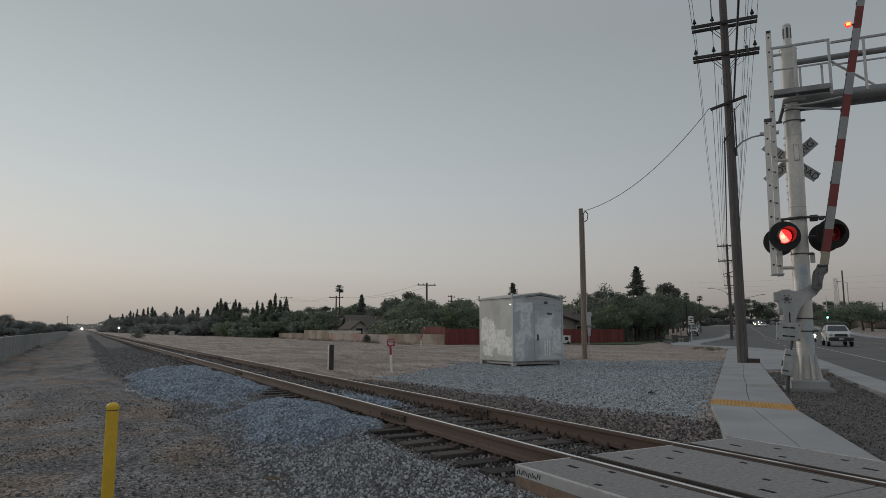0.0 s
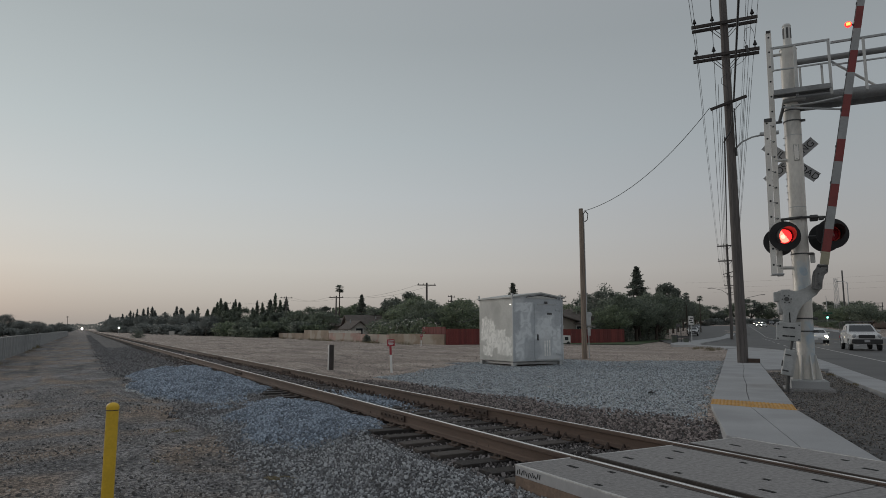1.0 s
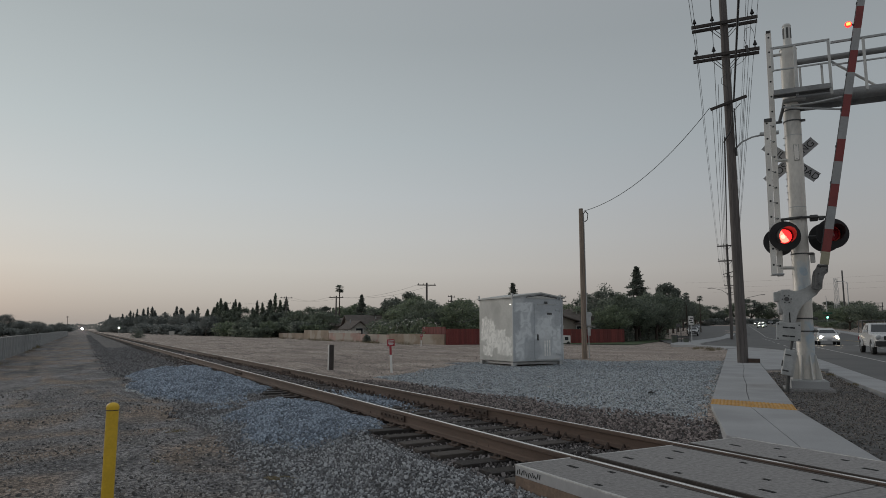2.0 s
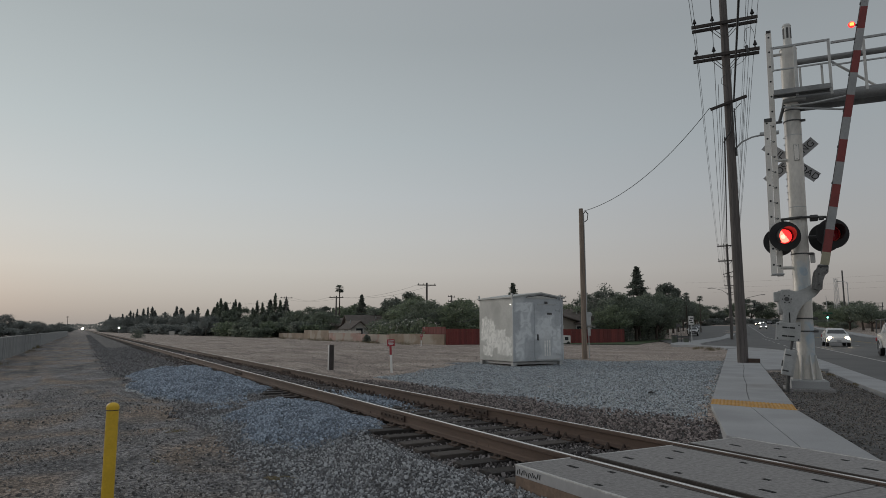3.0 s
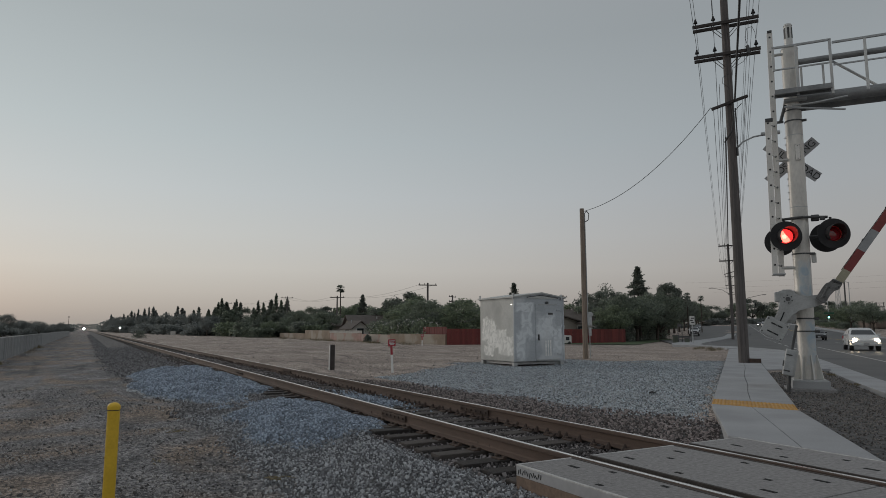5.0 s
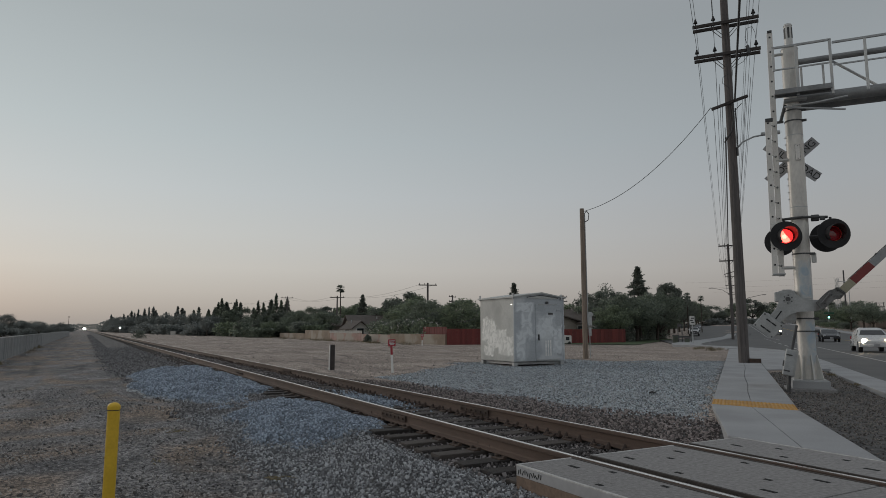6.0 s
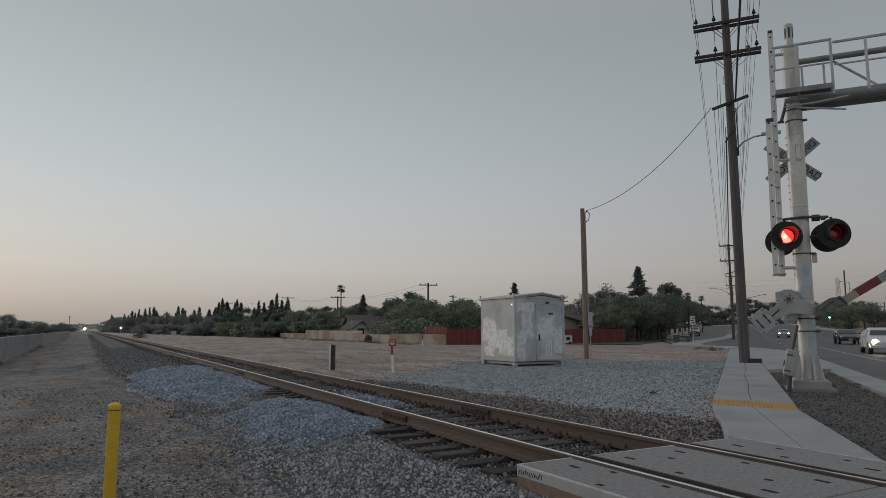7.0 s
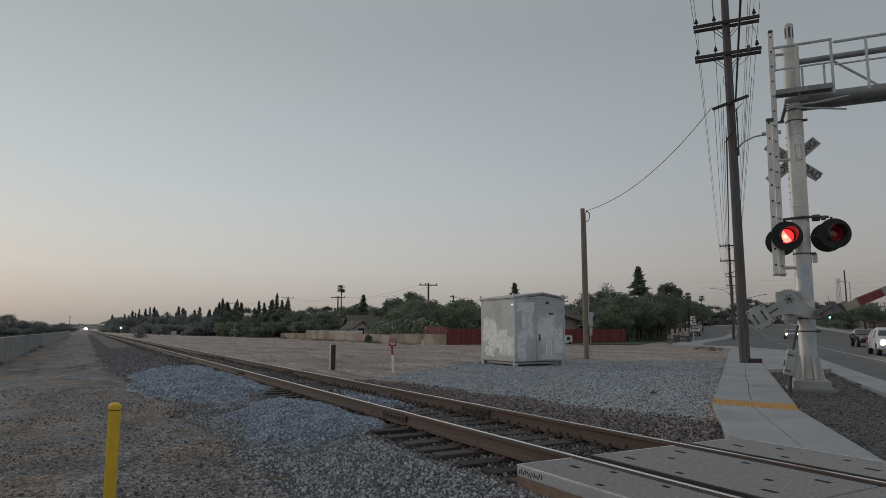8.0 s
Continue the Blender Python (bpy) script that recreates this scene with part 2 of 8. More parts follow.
LIT = glow("lit_red_lens", (1.0, 0.02, 0.02), 2.6)
LITCORE = glow("lit_red_core", (1.0, 0.15, 0.10), 3.6)
LITHOT = glow("lit_red_centre", (1.0, 0.28, 0.20), 3.4)
ORANGE = glow("lit_arm_lamp", (1.0, 0.19, 0.04), 5.0)
ARMWHITE = surf("arm_white_stripe", (0.38, 0.385, 0.39), (0.29, 0.295, 0.30), 0.5, big=3, fine=25, bump=0.05)
ARMCREAM = surf("arm_cream_stripe", (0.48, 0.44, 0.32), (0.36, 0.33, 0.24), 0.5, big=3, fine=25, bump=0.05)
ARMRED = surf("arm_red_stripe", (0.27, 0.05, 0.048), (0.19, 0.038, 0.036), 0.5, big=3, fine=25, bump=0.05)
SIGNWHITE = surf("sign_sheet", (0.44, 0.44, 0.45), (0.36, 0.36, 0.37), 0.5, metal=0.1, big=4, fine=30, bump=0.03)
LETTER = surf("black_letter", (0.02, 0.02, 0.02), (0.015, 0.015, 0.015), 0.6, big=4, fine=30, bump=0)
SHEDSIDE = surf("shed_paint", (0.57, 0.575, 0.552), (0.43, 0.435, 0.417), 0.6, metal=0.1, big=1.2, fine=18, bump=0.1, stain=(0.40, 0.405, 0.39), stain_at=0.6)
SHEDFRONT = surf("shed_metal_front", (0.55, 0.58, 0.61), (0.41, 0.435, 0.46), 0.55, metal=0.3, big=1.2, fine=18, bump=0.1, stain=(0.66, 0.68, 0.69), stain_at=0.58)


def overpainted(m, axis, spots, colour, soft):
    """Ragged strokes of paint rolled over scrawls on a wall: spots give centre and half size along the wall and upwards."""
    n, l = m.node_tree.nodes, m.node_tree.links
    bs = n["Principled BSDF"]
    old = bs.inputs["Base Color"].links[0].from_socket
    tc, sp = n.new("ShaderNodeTexCoord"), n.new("ShaderNodeSeparateXYZ")
    l.new(tc.outputs["Object"], sp.inputs[0])

    def calc(op, a, b=None):
        k = n.new("ShaderNodeMath")
        k.operation = op
        for i, q in enumerate((a, b)):
            if isinstance(q, (int, float)):
                k.inputs[i].default_value = q
            elif q is not None:
                l.new(q, k.inputs[i])
        return k.outputs[0]
    near = None
    for ca, cz, ha, hz in spots:
        d = calc("MAXIMUM", calc("DIVIDE", calc("ABSOLUTE", calc("SUBTRACT", sp.outputs[axis], ca)), ha), calc("DIVIDE", calc("ABSOLUTE", calc("SUBTRACT", sp.outputs["Z"], cz)), hz))
        near = d if near is None else calc("MINIMUM", near, d)
    nz = n.new("ShaderNodeTexNoise")
    nz.inputs["Scale"].default_value, nz.inputs["Detail"].default_value, nz.inputs["Distortion"].default_value = 2.2, 7, 0.8
    l.new(tc.outputs["Object"], nz.inputs["Vector"])
    n2 = n.new("ShaderNodeTexNoise")
    n2.inputs["Scale"].default_value, n2.inputs["Detail"].default_value, n2.inputs["Distortion"].default_value = 3.0, 5, 1.8
    l.new(tc.outputs["Object"], n2.inputs["Vector"])
    edge = calc("ADD", near, calc("MULTIPLY", calc("SUBTRACT", nz.outputs[0], 0.5), 1.15))
    mr = n.new("ShaderNodeMapRange")
    mr.inputs["From Min"].default_value, mr.inputs["From Max"].default_value = 1.0 + soft, 1.0 - soft
    l.new(edge, mr.inputs[0])
    thin = n.new("ShaderNodeMapRange")
    thin.inputs["From Min"].default_value, thin.inputs["From Max"].default_value = 0.40, 0.56
    thin.inputs["To Min"].default_value = 0.45
    l.new(n2.outputs[0], thin.inputs[0])
    mx = n.new("ShaderNodeMix")
    mx.data_type = "RGBA"
    l.new(calc("MULTIPLY", mr.outputs[0], thin.outputs[0]), mx.inputs["Factor"])
    l.new(old, mx.inputs["A"])
    mx.inputs["B"].default_value = (*colour, 1)
    l.new(mx.outputs["Result"], bs.inputs["Base Color"])
    return m


overpainted(SHEDSIDE, "Y", ((0.55, 1.40, 0.50, 0.42), (0.0, 1.0, 0.65, 0.36), (-0.62, 0.74, 0.50, 0.34), (0.55, 0.5, 0.35, 0.2)), (0.88, 0.88, 0.85), 0.10)
overpainted(SHEDFRONT, "X", ((-0.62, 1.62, 0.26, 0.55), (-0.92, 0.75, 0.20, 0.52), (-0.72, 2.28, 0.42, 0.18), (0.30, 1.50, 0.42, 0.42), (0.9, 1.0, 0.22, 0.5)), (0.76, 0.79, 0.81), 0.16)
MASTPAINT = surf("mast_paint", (0.80, 0.765, 0.71), (0.60, 0.575, 0.535), 0.42, metal=0.15, big=2.4, fine=26, bump=0.15, stain=(0.40, 0.395, 0.38), stain_at=0.60, stretch=(1, 1, 0.4))
LADDERPAINT = surf("ladder_paint", (0.86, 0.825, 0.775), (0.68, 0.65, 0.61), 0.45, metal=0.1, big=3, fine=30, bump=0.1)
overpainted(MASTPAINT, "X", ((0.06, 1.10, 0.13, 0.42), (-0.02, 2.40, 0.12, 0.40)), (0.42, 0.51, 0.58), 0.22)
PATCH = surf("paint_patch", (0.90, 0.90, 0.88), (0.66, 0.665, 0.65), 0.65, big=5, fine=25, bump=0.1)
YELLOW = surf("bollard_yellow", (0.80, 0.52, 0.04), (0.68, 0.43, 0.03), 0.5, big=5, fine=40, bump=0.08, stain=(0.42, 0.27, 0.05), stain_at=0.7)
REDSIGN = surf("red_sign", (0.42, 0.045, 0.06), (0.34, 0.035, 0.05), 0.5, big=5, fine=40, bump=0.02)
WHITEPAINT = surf("white_paint", (0.70, 0.69, 0.67), (0.58, 0.57, 0.55), 0.6, big=4, fine=30, bump=0.05)
SIGNPOST = surf("bright_white_post", (0.86, 0.85, 0.83), (0.76, 0.75, 0.73), 0.6, big=4, fine=30, bump=0.05)
REDFENCE = surf("red_fence_board", (0.20, 0.045, 0.04), (0.135, 0.032, 0.03), 0.8, big=2, fine=12, bump=0.3, vary=0.5, stretch=(6, 6, 0.6))
TANWALL = surf("tan_block_wall", (0.36, 0.285, 0.215), (0.25, 0.195, 0.15), 0.9, big=0.7, fine=8, bump=0.3, stain=(0.42, 0.37, 0.31), stain_at=0.58)
PINKWALL = surf("peach_wall", (0.46, 0.30, 0.26), (0.34, 0.22, 0.19), 0.85, big=0.7, fine=8, bump=0.2, stain=(0.42, 0.37, 0.32), stain_at=0.52)
BROWNWALL = surf("brown_stucco", (0.20, 0.155, 0.128), (0.145, 0.112, 0.094), 0.9, big=1, fine=20, bump=0.3)
STUCCO = surf("stucco", (0.42, 0.38, 0.33), (0.33, 0.30, 0.26), 0.9, big=1, fine=20, bump=0.3)
STUCCO2 = surf("pale_stucco", (0.60, 0.58, 0.54), (0.48, 0.46, 0.43), 0.9, big=1, fine=20, bump=0.3)
ROOF = surf("roof_shingle", (0.15, 0.125, 0.11), (0.09, 0.078, 0.07), 0.9, big=2, fine=8, bump=0.5, stretch=(1, 1, 4))
GREENSIGN = surf("green_sign_sheet", (0.03, 0.12, 0.07), (0.02, 0.09, 0.05), 0.5, big=3, fine=20, bump=0)
WINDOW = glassy("window_glass", (0.03, 0.035, 0.04))


def leafy(name, a, b):
    """Leaves: two greens by clump, matt, letting some light through."""
    m = surf(name, a, b, 0.5, big=0.5, fine=5, bump=0, island=True)
    n, l = m.node_tree.nodes, m.node_tree.links
    bs = n["Principled BSDF"]
    tr = n.new("ShaderNodeBsdfTranslucent")
    l.new(bs.inputs["Base Color"].links[0].from_socket, tr.inputs["Color"])
    mx = n.new("ShaderNodeMixShader")
    mx.inputs[0].default_value = 0.48
    l.new(bs.outputs[0], mx.inputs[1]), l.new(tr.outputs[0], mx.inputs[2])
    l.new(mx.outputs[0], n["Material Output"].inputs["Surface"])
    return m


LEAF_A = leafy("leaf_mid", (0.25, 0.285, 0.215), (0.145, 0.175, 0.138))
LEAF_B = leafy("leaf_dark", (0.22, 0.245, 0.20), (0.125, 0.145, 0.124))
LEAF_C = leafy("leaf_light", (0.265, 0.315, 0.205), (0.16, 0.195, 0.14))
# for far trees: paler and greyer, distance haze is put into the colour
LEAF_HAZE = leafy("leaf_haze_tint", (0.25, 0.27, 0.255), (0.185, 0.202, 0.195))
BARK = surf("bark", (0.10, 0.08, 0.065), (0.055, 0.045, 0.038), 0.95, big=3, fine=14, bump=0.7, stretch=(5, 5, 0.8))
GRASS = surf("lawn_grass", (0.075, 0.115, 0.04), (0.04, 0.065, 0.025), 0.9, big=0.6, fine=12, bump=0.5)
DRYWEED = surf("dry_weed", (0.24, 0.20, 0.12), (0.14, 0.12, 0.075), 0.9, big=2, fine=20, bump=0, island=True)
CHROME = surf("chrome", (0.55, 0.55, 0.56), (0.45, 0.45, 0.46), 0.2, metal=1.0, big=3, fine=20, bump=0)
CARWHITE = surf("car_white", (0.66, 0.66, 0.655), (0.58, 0.58, 0.58), 0.28, big=2, fine=30, bump=0)
CARDARK = surf("car_charcoal", (0.026, 0.027, 0.031), (0.018, 0.019, 0.022), 0.16, metal=0.1, big=2, fine=30, bump=0)
CARSILVER = surf("car_silver", (0.35, 0.36, 0.37), (0.29, 0.30, 0.31), 0.3, metal=0.4, big=2, fine=30, bump=0)
TYRE = surf("tyre_rubber", (0.035, 0.035, 0.035), (0.022, 0.022, 0.022), 0.9, big=8, fine=40, bump=0.2)
TRIMBLACK = surf("black_trim", (0.036, 0.036, 0.037), (0.024, 0.024, 0.025), 0.5, big=5, fine=30, bump=0.05)
HEADLIT = glow("lit_headlamp", (1.0, 0.82, 0.56), 24.0)
HEADOFF = glassy("headlamp_glass", (0.35, 0.36, 0.37), 0.12)
TAIL = glow("lit_tail_lamp", (1.0, 0.08, 0.04), 4.0)
TRAINLIT = glow("train_headlight", (1.0, 0.95, 0.88), 1500.0)
SHEDLIT = glow("lit_shed_lamp", (1.0, 0.94, 0.85), 2.5)
YARDLIT = glow("lit_yard_lamp", (1.0, 0.94, 0.85), 60.0)
TRAINRED = surf("locomotive_paint", (0.22, 0.07, 0.04), (0.14, 0.05, 0.035), 0.6, big=0.6, fine=10, bump=0.05)
GREENLIT = glow("lit_green_signal", (0.25, 1.0, 0.75), 6.0)
REDLIT = glow("lit_red_signal", (1.0, 0.12, 0.06), 5.0)
SLATFENCE = surf("grey_fence_slat", (0.30, 0.31, 0.315), (0.21, 0.22, 0.225), 0.7, metal=0.2, big=1, fine=10, bump=0.1, vary=0.5)


# ---- helpers for shapes ----
def part(name, bm, material, parent=None, label="", smooth=False):
    me = bpy.data.meshes.new(name)
    bm.normal_update()
    bm.to_mesh(me)
    bm.free()
    me.materials.append(material)
    if smooth:
        me.polygons.foreach_set("use_smooth", [True] * len(me.polygons))
        me.set_sharp_from_angle(angle=radians(40))
    ob = new(name, me)
    ob.parent = parent
    return tagged(ob, label)


def thing(name, m, label, category, group="", kind=""):
    ob = new(name)
    ob.matrix_world = m
    ob.empty_display_size = 0.2
    return tagged(ob, label, category, group, kind)


def box(bm, c, s, bevel=0.0, m=None):
    r = bmesh.ops.create_cube(bm, size=1.0, matrix=(m or Matrix()) @ Matrix.LocRotScale(c, None, s))
    if bevel:
        es = {e for v in r["verts"] for e in v.link_edges}
        bmesh.ops.bevel(bm, geom=list(es), offset=bevel, segments=2, affect="EDGES", profile=0.6)
    return bm


def rod(bm, a, b, r, r2=None, seg=12, caps=True):
    a, b = Vector(a), Vector(b)
    d = b - a
    m = Matrix.Translation((a + b) / 2) @ d.to_track_quat("Z", "Y").to_matrix().to_4x4()
    bmesh.ops.create_cone(bm, cap_ends=caps, segments=seg, radius1=r, radius2=r if r2 is None else r2, depth=d.length, matrix=m)
    return bm


def ball(bm, c, r, seg=10, s=(1, 1, 1)):
    bmesh.ops.create_uvsphere(bm, u_segments=seg, v_segments=max(6, seg // 2 + 2), radius=r, matrix=Matrix.LocRotScale(c, None, s))
    return bm


def tube(bm, pts, r, seg=6):
    for a, b in zip(pts, pts[1:]):
        rod(bm, a, b, r, seg=seg)
    return bm


def plate(bm, outline, depth, m=None):
    """A flat shape: its outline in x and z, pushed back along y."""
    m = m or Matrix()
    f = bm.faces.new([bm.verts.new(m @ Vector((x, 0, z))) for x, z in outline])
    g = bmesh.ops.extrude_face_region(bm, geom=[f])
    bmesh.ops.translate(bm, verts=[v for v in g["geom"] if isinstance(v, bmesh.types.BMVert)], vec=m.to_3x3() @ Vector((0, depth, 0)))
    bmesh.ops.recalc_face_normals(bm, faces=bm.faces[:])
    return bm


def B():
    return bmesh.new()


def text_part(name, words, size, m, material, parent, depth=0.004):
    cu = bpy.data.curves.new(name, "FONT")
    cu.body, cu.size, cu.extrude, cu.align_x, cu.align_y = words, size, depth, "CENTER", "CENTER"
    tmp = bpy.data.objects.new(name, cu)
    me = bpy.data.meshes.new_from_object(tmp)
    bpy.data.objects.remove(tmp)
    me.materials.append(material)
    ob = new(name, me)
    ob.parent = parent
    ob.matrix_basis = m
    return ob


ROAD = 53.0                                   # the road's bearing from the track
UX, UY = math.sin(radians(ROAD)), math.cos(radians(ROAD))


def rd(u, v, z=0.0):
    """A point by its way along the road and to the right of the sidewalk's line."""
    return Vector((UX * u + UY * v, UY * u - UX * v, z))


def rd_pose(u, v, z=0.0, turn=0.0):
    p = rd(u, v, z)
    return pose(p.x, p.y, p.z, 0, 0, turn - ROAD)


def uv_of(x, y):
    return UX * x + UY * y, UY * x - UX * y


TRACK_X, GAUGE = 5.16, 1.505


def smooth(a, b, x):
    t = min(1.0, max(0.0, (x - a) / (b - a)))
    return t * t * (3 - 2 * t)


def rise(u):
    """The street climbs gently beyond the side street."""
    return 0.0195 * (min(330.0, max(128.0, u)) - 128) * smooth(120, 155, u)


def road_z(u):
    return rise(u) - 0.13 * smooth(9, 24, u)


MOUTH_U = (42, 47, 51, 55, 58, 62, 70, 90, 120, 150)                # edge of the asphalt at the side street's mouth
MOUTH_V = (3.0, 2.6, 1.6, -0.2, -2.2, -2.9, -2.8, -1.6, -0.5, 0.2)
WALK_U = (48.2, 53, 57, 60, 66, 80, 110, 150)                       # outer edge of the pavement round it
WALK_V = (-0.43, -1.3, -3.0, -5.0, -5.6, -4.6, -2.8, -1.4)


def ground_z(x, y):
    """The lie of the land: a low track bed, dirt on both sides, the road cut a little into it."""
    u, v = uv_of(x, y)
    d = x - TRACK_X
    if d < 0:
        z = -0.42 + 0.15 * smooth(-2.9, -1.5, d) + 0.05 * smooth(7.0, 4.6, y) * smooth(-4.0, -1.9, d)
        z -= 0.05 * smooth(-3.5, -9, d)
    else:
        z = -0.27 + 0.11 * smooth(1.5, 2.6, d) - 0.12 * smooth(8, 40, d) * smooth(-3, -10, v)
    flat = (1 - smooth(40, 70, y)) * (1 - smooth(40, 70, abs(x)))
    z += (0.045 * noise.noise((x * 0.35, y * 0.35, 0)) * (abs(d) > 1.7) + 0.012 * noise.noise((x * 1.7, y * 1.7, 3))) * flat
    near = smooth(-3.2, -0.9, v) * (1 - smooth(26, 40, abs(v))) * smooth(1.55, 3.0, d)
    if d > 1.5:
        z = z * (1 - near) - 0.075 * near
    if u > 80:
        z += rise(u) * smooth(-30, -4, v) * (1 - smooth(40, 120, v))
    if v > 2.6 and v < 24:
        z = min(z, road_z(u) - 0.12)
    if -0.6 < v < 1.1 and d > 1.5:
        z = min(z, -0.07)
    if 48 < u < 152 and np.interp(u, WALK_U, WALK_V) - 0.1 < v < 3.2:
        z = min(z, road_z(u) - 0.1)
    if -1.45 < d < 1.9 and y < 5.6:
        z = min(z, -0.3)
    return z
# ---- ground, road, track ----
def grid_mesh(name, xs, ys, zf, material):
    xs, ys = list(xs), list(ys)
    verts = [(x, y, zf(x, y)) for y in ys for x in xs]
    w = len(xs)
    faces = [(j * w + i, j * w + i + 1, (j + 1) * w + i + 1, (j + 1) * w + i) for j in range(len(ys) - 1) for i in range(w - 1)]
    me = bpy.data.meshes.new(name)
    me.from_pydata(verts, [], faces)
    me.polygons.foreach_set("use_smooth", [True] * len(faces))
    me.materials.append(material)
    return new(name, me)


def steps(*stops):
    out = [stops[0][0]]
    for (a, _), (b, h) in zip(stops, stops[1:]):
        k = max(1, round((b - a) / h))
        out += [a + (b - a) * (i + 1) / k for i in range(k)]
    return out


GX = steps((-2500, 0), (-600, 400), (-100, 60), (-20, 8), (-6, 1), (0, 0.4), (12, 0.2), (30, 0.5), (70, 1.5), (160, 8), (700, 60), (2600, 400))
GY = steps((-400, 0), (-60, 60), (-20, 6), (-4, 1), (2, 0.4), (26, 0.25), (50, 0.8), (100, 2.5), (240, 10), (900, 60), (3000, 400))


ground = tagged(grid_mesh("ground", GX, GY, ground_z, DIRT), "dry brown dirt lot with tyre tracks and pebbles", "ground", kind="structure")


def strip(name, u0, u1, du, v0, v1, dz, material, label, thick=0.0, parent=None):
    """A strip along the road that follows its profile."""
    us = steps((u0, 0), (u1, du))
    bm = B()
    rows = [[bm.verts.new(rd(u, v, road_z(u) + dz)) for v in (v0, v1)] for u in us]
    for a, b in zip(rows, rows[1:]):
        bm.faces.new((a[0], a[1], b[1], b[0]))
    bmesh.ops.recalc_face_normals(bm, faces=bm.faces[:])
    if bm.faces[0].normal.z < 0:
        bmesh.ops.reverse_faces(bm, faces=bm.faces[:])
    if thick:
        g = bmesh.ops.extrude_face_region(bm, geom=bm.faces[:])
        bmesh.ops.translate(bm, verts=[v for v in g["geom"] if isinstance(v, bmesh.types.BMVert)], vec=(0, 0, -thick))
        bmesh.ops.recalc_face_normals(bm, faces=bm.faces[:])
    ob = part(name, bm, material, parent, label)
    if not parent:
        tagged(ob, label, "road" if "road" in name else name, kind="structure")
    return ob


# the road stops at the rails' panels and goes on behind them
strip("road", 8.6 + 3.0, 620, 3, 3.06, 21.0, 0.0, ASPH, "worn grey asphalt road with painted lanes", 0.25)
strip("road_kerb", 14.5, 41, 1.5, 2.80, 3.06, 0.012, CONC, "pale concrete kerb along the road", 0.4)
strip("gutter", 14.5, 41, 1.5, 3.06, 3.62, 0.006, CONC, "concrete gutter beside the kerb", 0.2)
strip("edge_line", 13, 80, 2, 5.85, 5.97, 0.006, PAINT, "solid white edge line on asphalt")
strip("edge_line", 95, 300, 6, 5.2, 5.32, 0.006, PAINT, "solid white edge line on asphalt")
for k in range(22):
    strip("lane_dash", 42 + k * 12, 45.2 + k * 12, 2, 9.75, 9.87, 0.006, PAINT, "short white lane dash on asphalt")
for k in range(7):
    strip("lane_dash", 52 + k * 9, 56.5 + k * 9, 2, 3.9, 4.03, 0.006, PAINT, "short white lane dash on asphalt")
strip("centre_line", 14, 500, 8, 12.9, 13.0, 0.006, PAINT_Y, "solid yellow centre line on asphalt")
strip("centre_line", 14, 500, 8, 13.15, 13.25, 0.006, PAINT_Y, "solid yellow centre line on asphalt")
strip("road_kerb", 14.5, 420, 6, 21.0, 21.2, 0.13, CONC, "pale concrete kerb along the road", 0.4)
strip("pavement", 14.5, 420, 6, 21.2, 23.2, 0.12, CONC, "pale concrete sidewalk across the road", 0.3)

# side street that meets the road on the near side
def poly_slab(name, pts, z, thick, material, label, category="", kind="", parent=None):
    bm = B()
    f = bm.faces.new([bm.verts.new((x, y, z)) for x, y in pts])
    bm.normal_update()
    if f.normal.z < 0:
        bmesh.ops.reverse_faces(bm, faces=[f])
    g = bmesh.ops.extrude_face_region(bm, geom=[f])
    bmesh.ops.translate(bm, verts=[v for v in g["geom"] if isinstance(v, bmesh.types.BMVert)], vec=(0, 0, -thick))
    bmesh.ops.recalc_face_normals(bm, faces=bm.faces[:])
    ob = part(name, bm, material, parent, label)
    return tagged(ob, label, category, kind=kind) if not parent else ob


def band(name, us, inner, outer, dz, material, label, thick=0.2):
    """A paved strip along the road between two curved edges."""
    bm = B()
    rows = [[bm.verts.new(rd(u, v, road_z(u) + dz)) for v in (inner(u), outer(u))] for u in us]
    for a, b in zip(rows, rows[1:]):
        bm.faces.new((a[0], a[1], b[1], b[0]))
    bmesh.ops.recalc_face_normals(bm, faces=bm.faces[:])
    if bm.faces[0].normal.z < 0:
        bmesh.ops.reverse_faces(bm, faces=bm.faces[:])
    g = bmesh.ops.extrude_face_region(bm, geom=bm.faces[:])
    bmesh.ops.translate(bm, verts=[v for v in g["geom"] if isinstance(v, bmesh.types.BMVert)], vec=(0, 0, -thick))
    bmesh.ops.recalc_face_normals(bm, faces=bm.faces[:])
    tagged(part(name, bm, material), label, "road" if material == ASPH else "pavement", kind="structure")


def mouth(u):
    return float(np.interp(u, MOUTH_U, MOUTH_V))


def walk_edge(u):
    return float(np.interp(u, WALK_U, WALK_V))


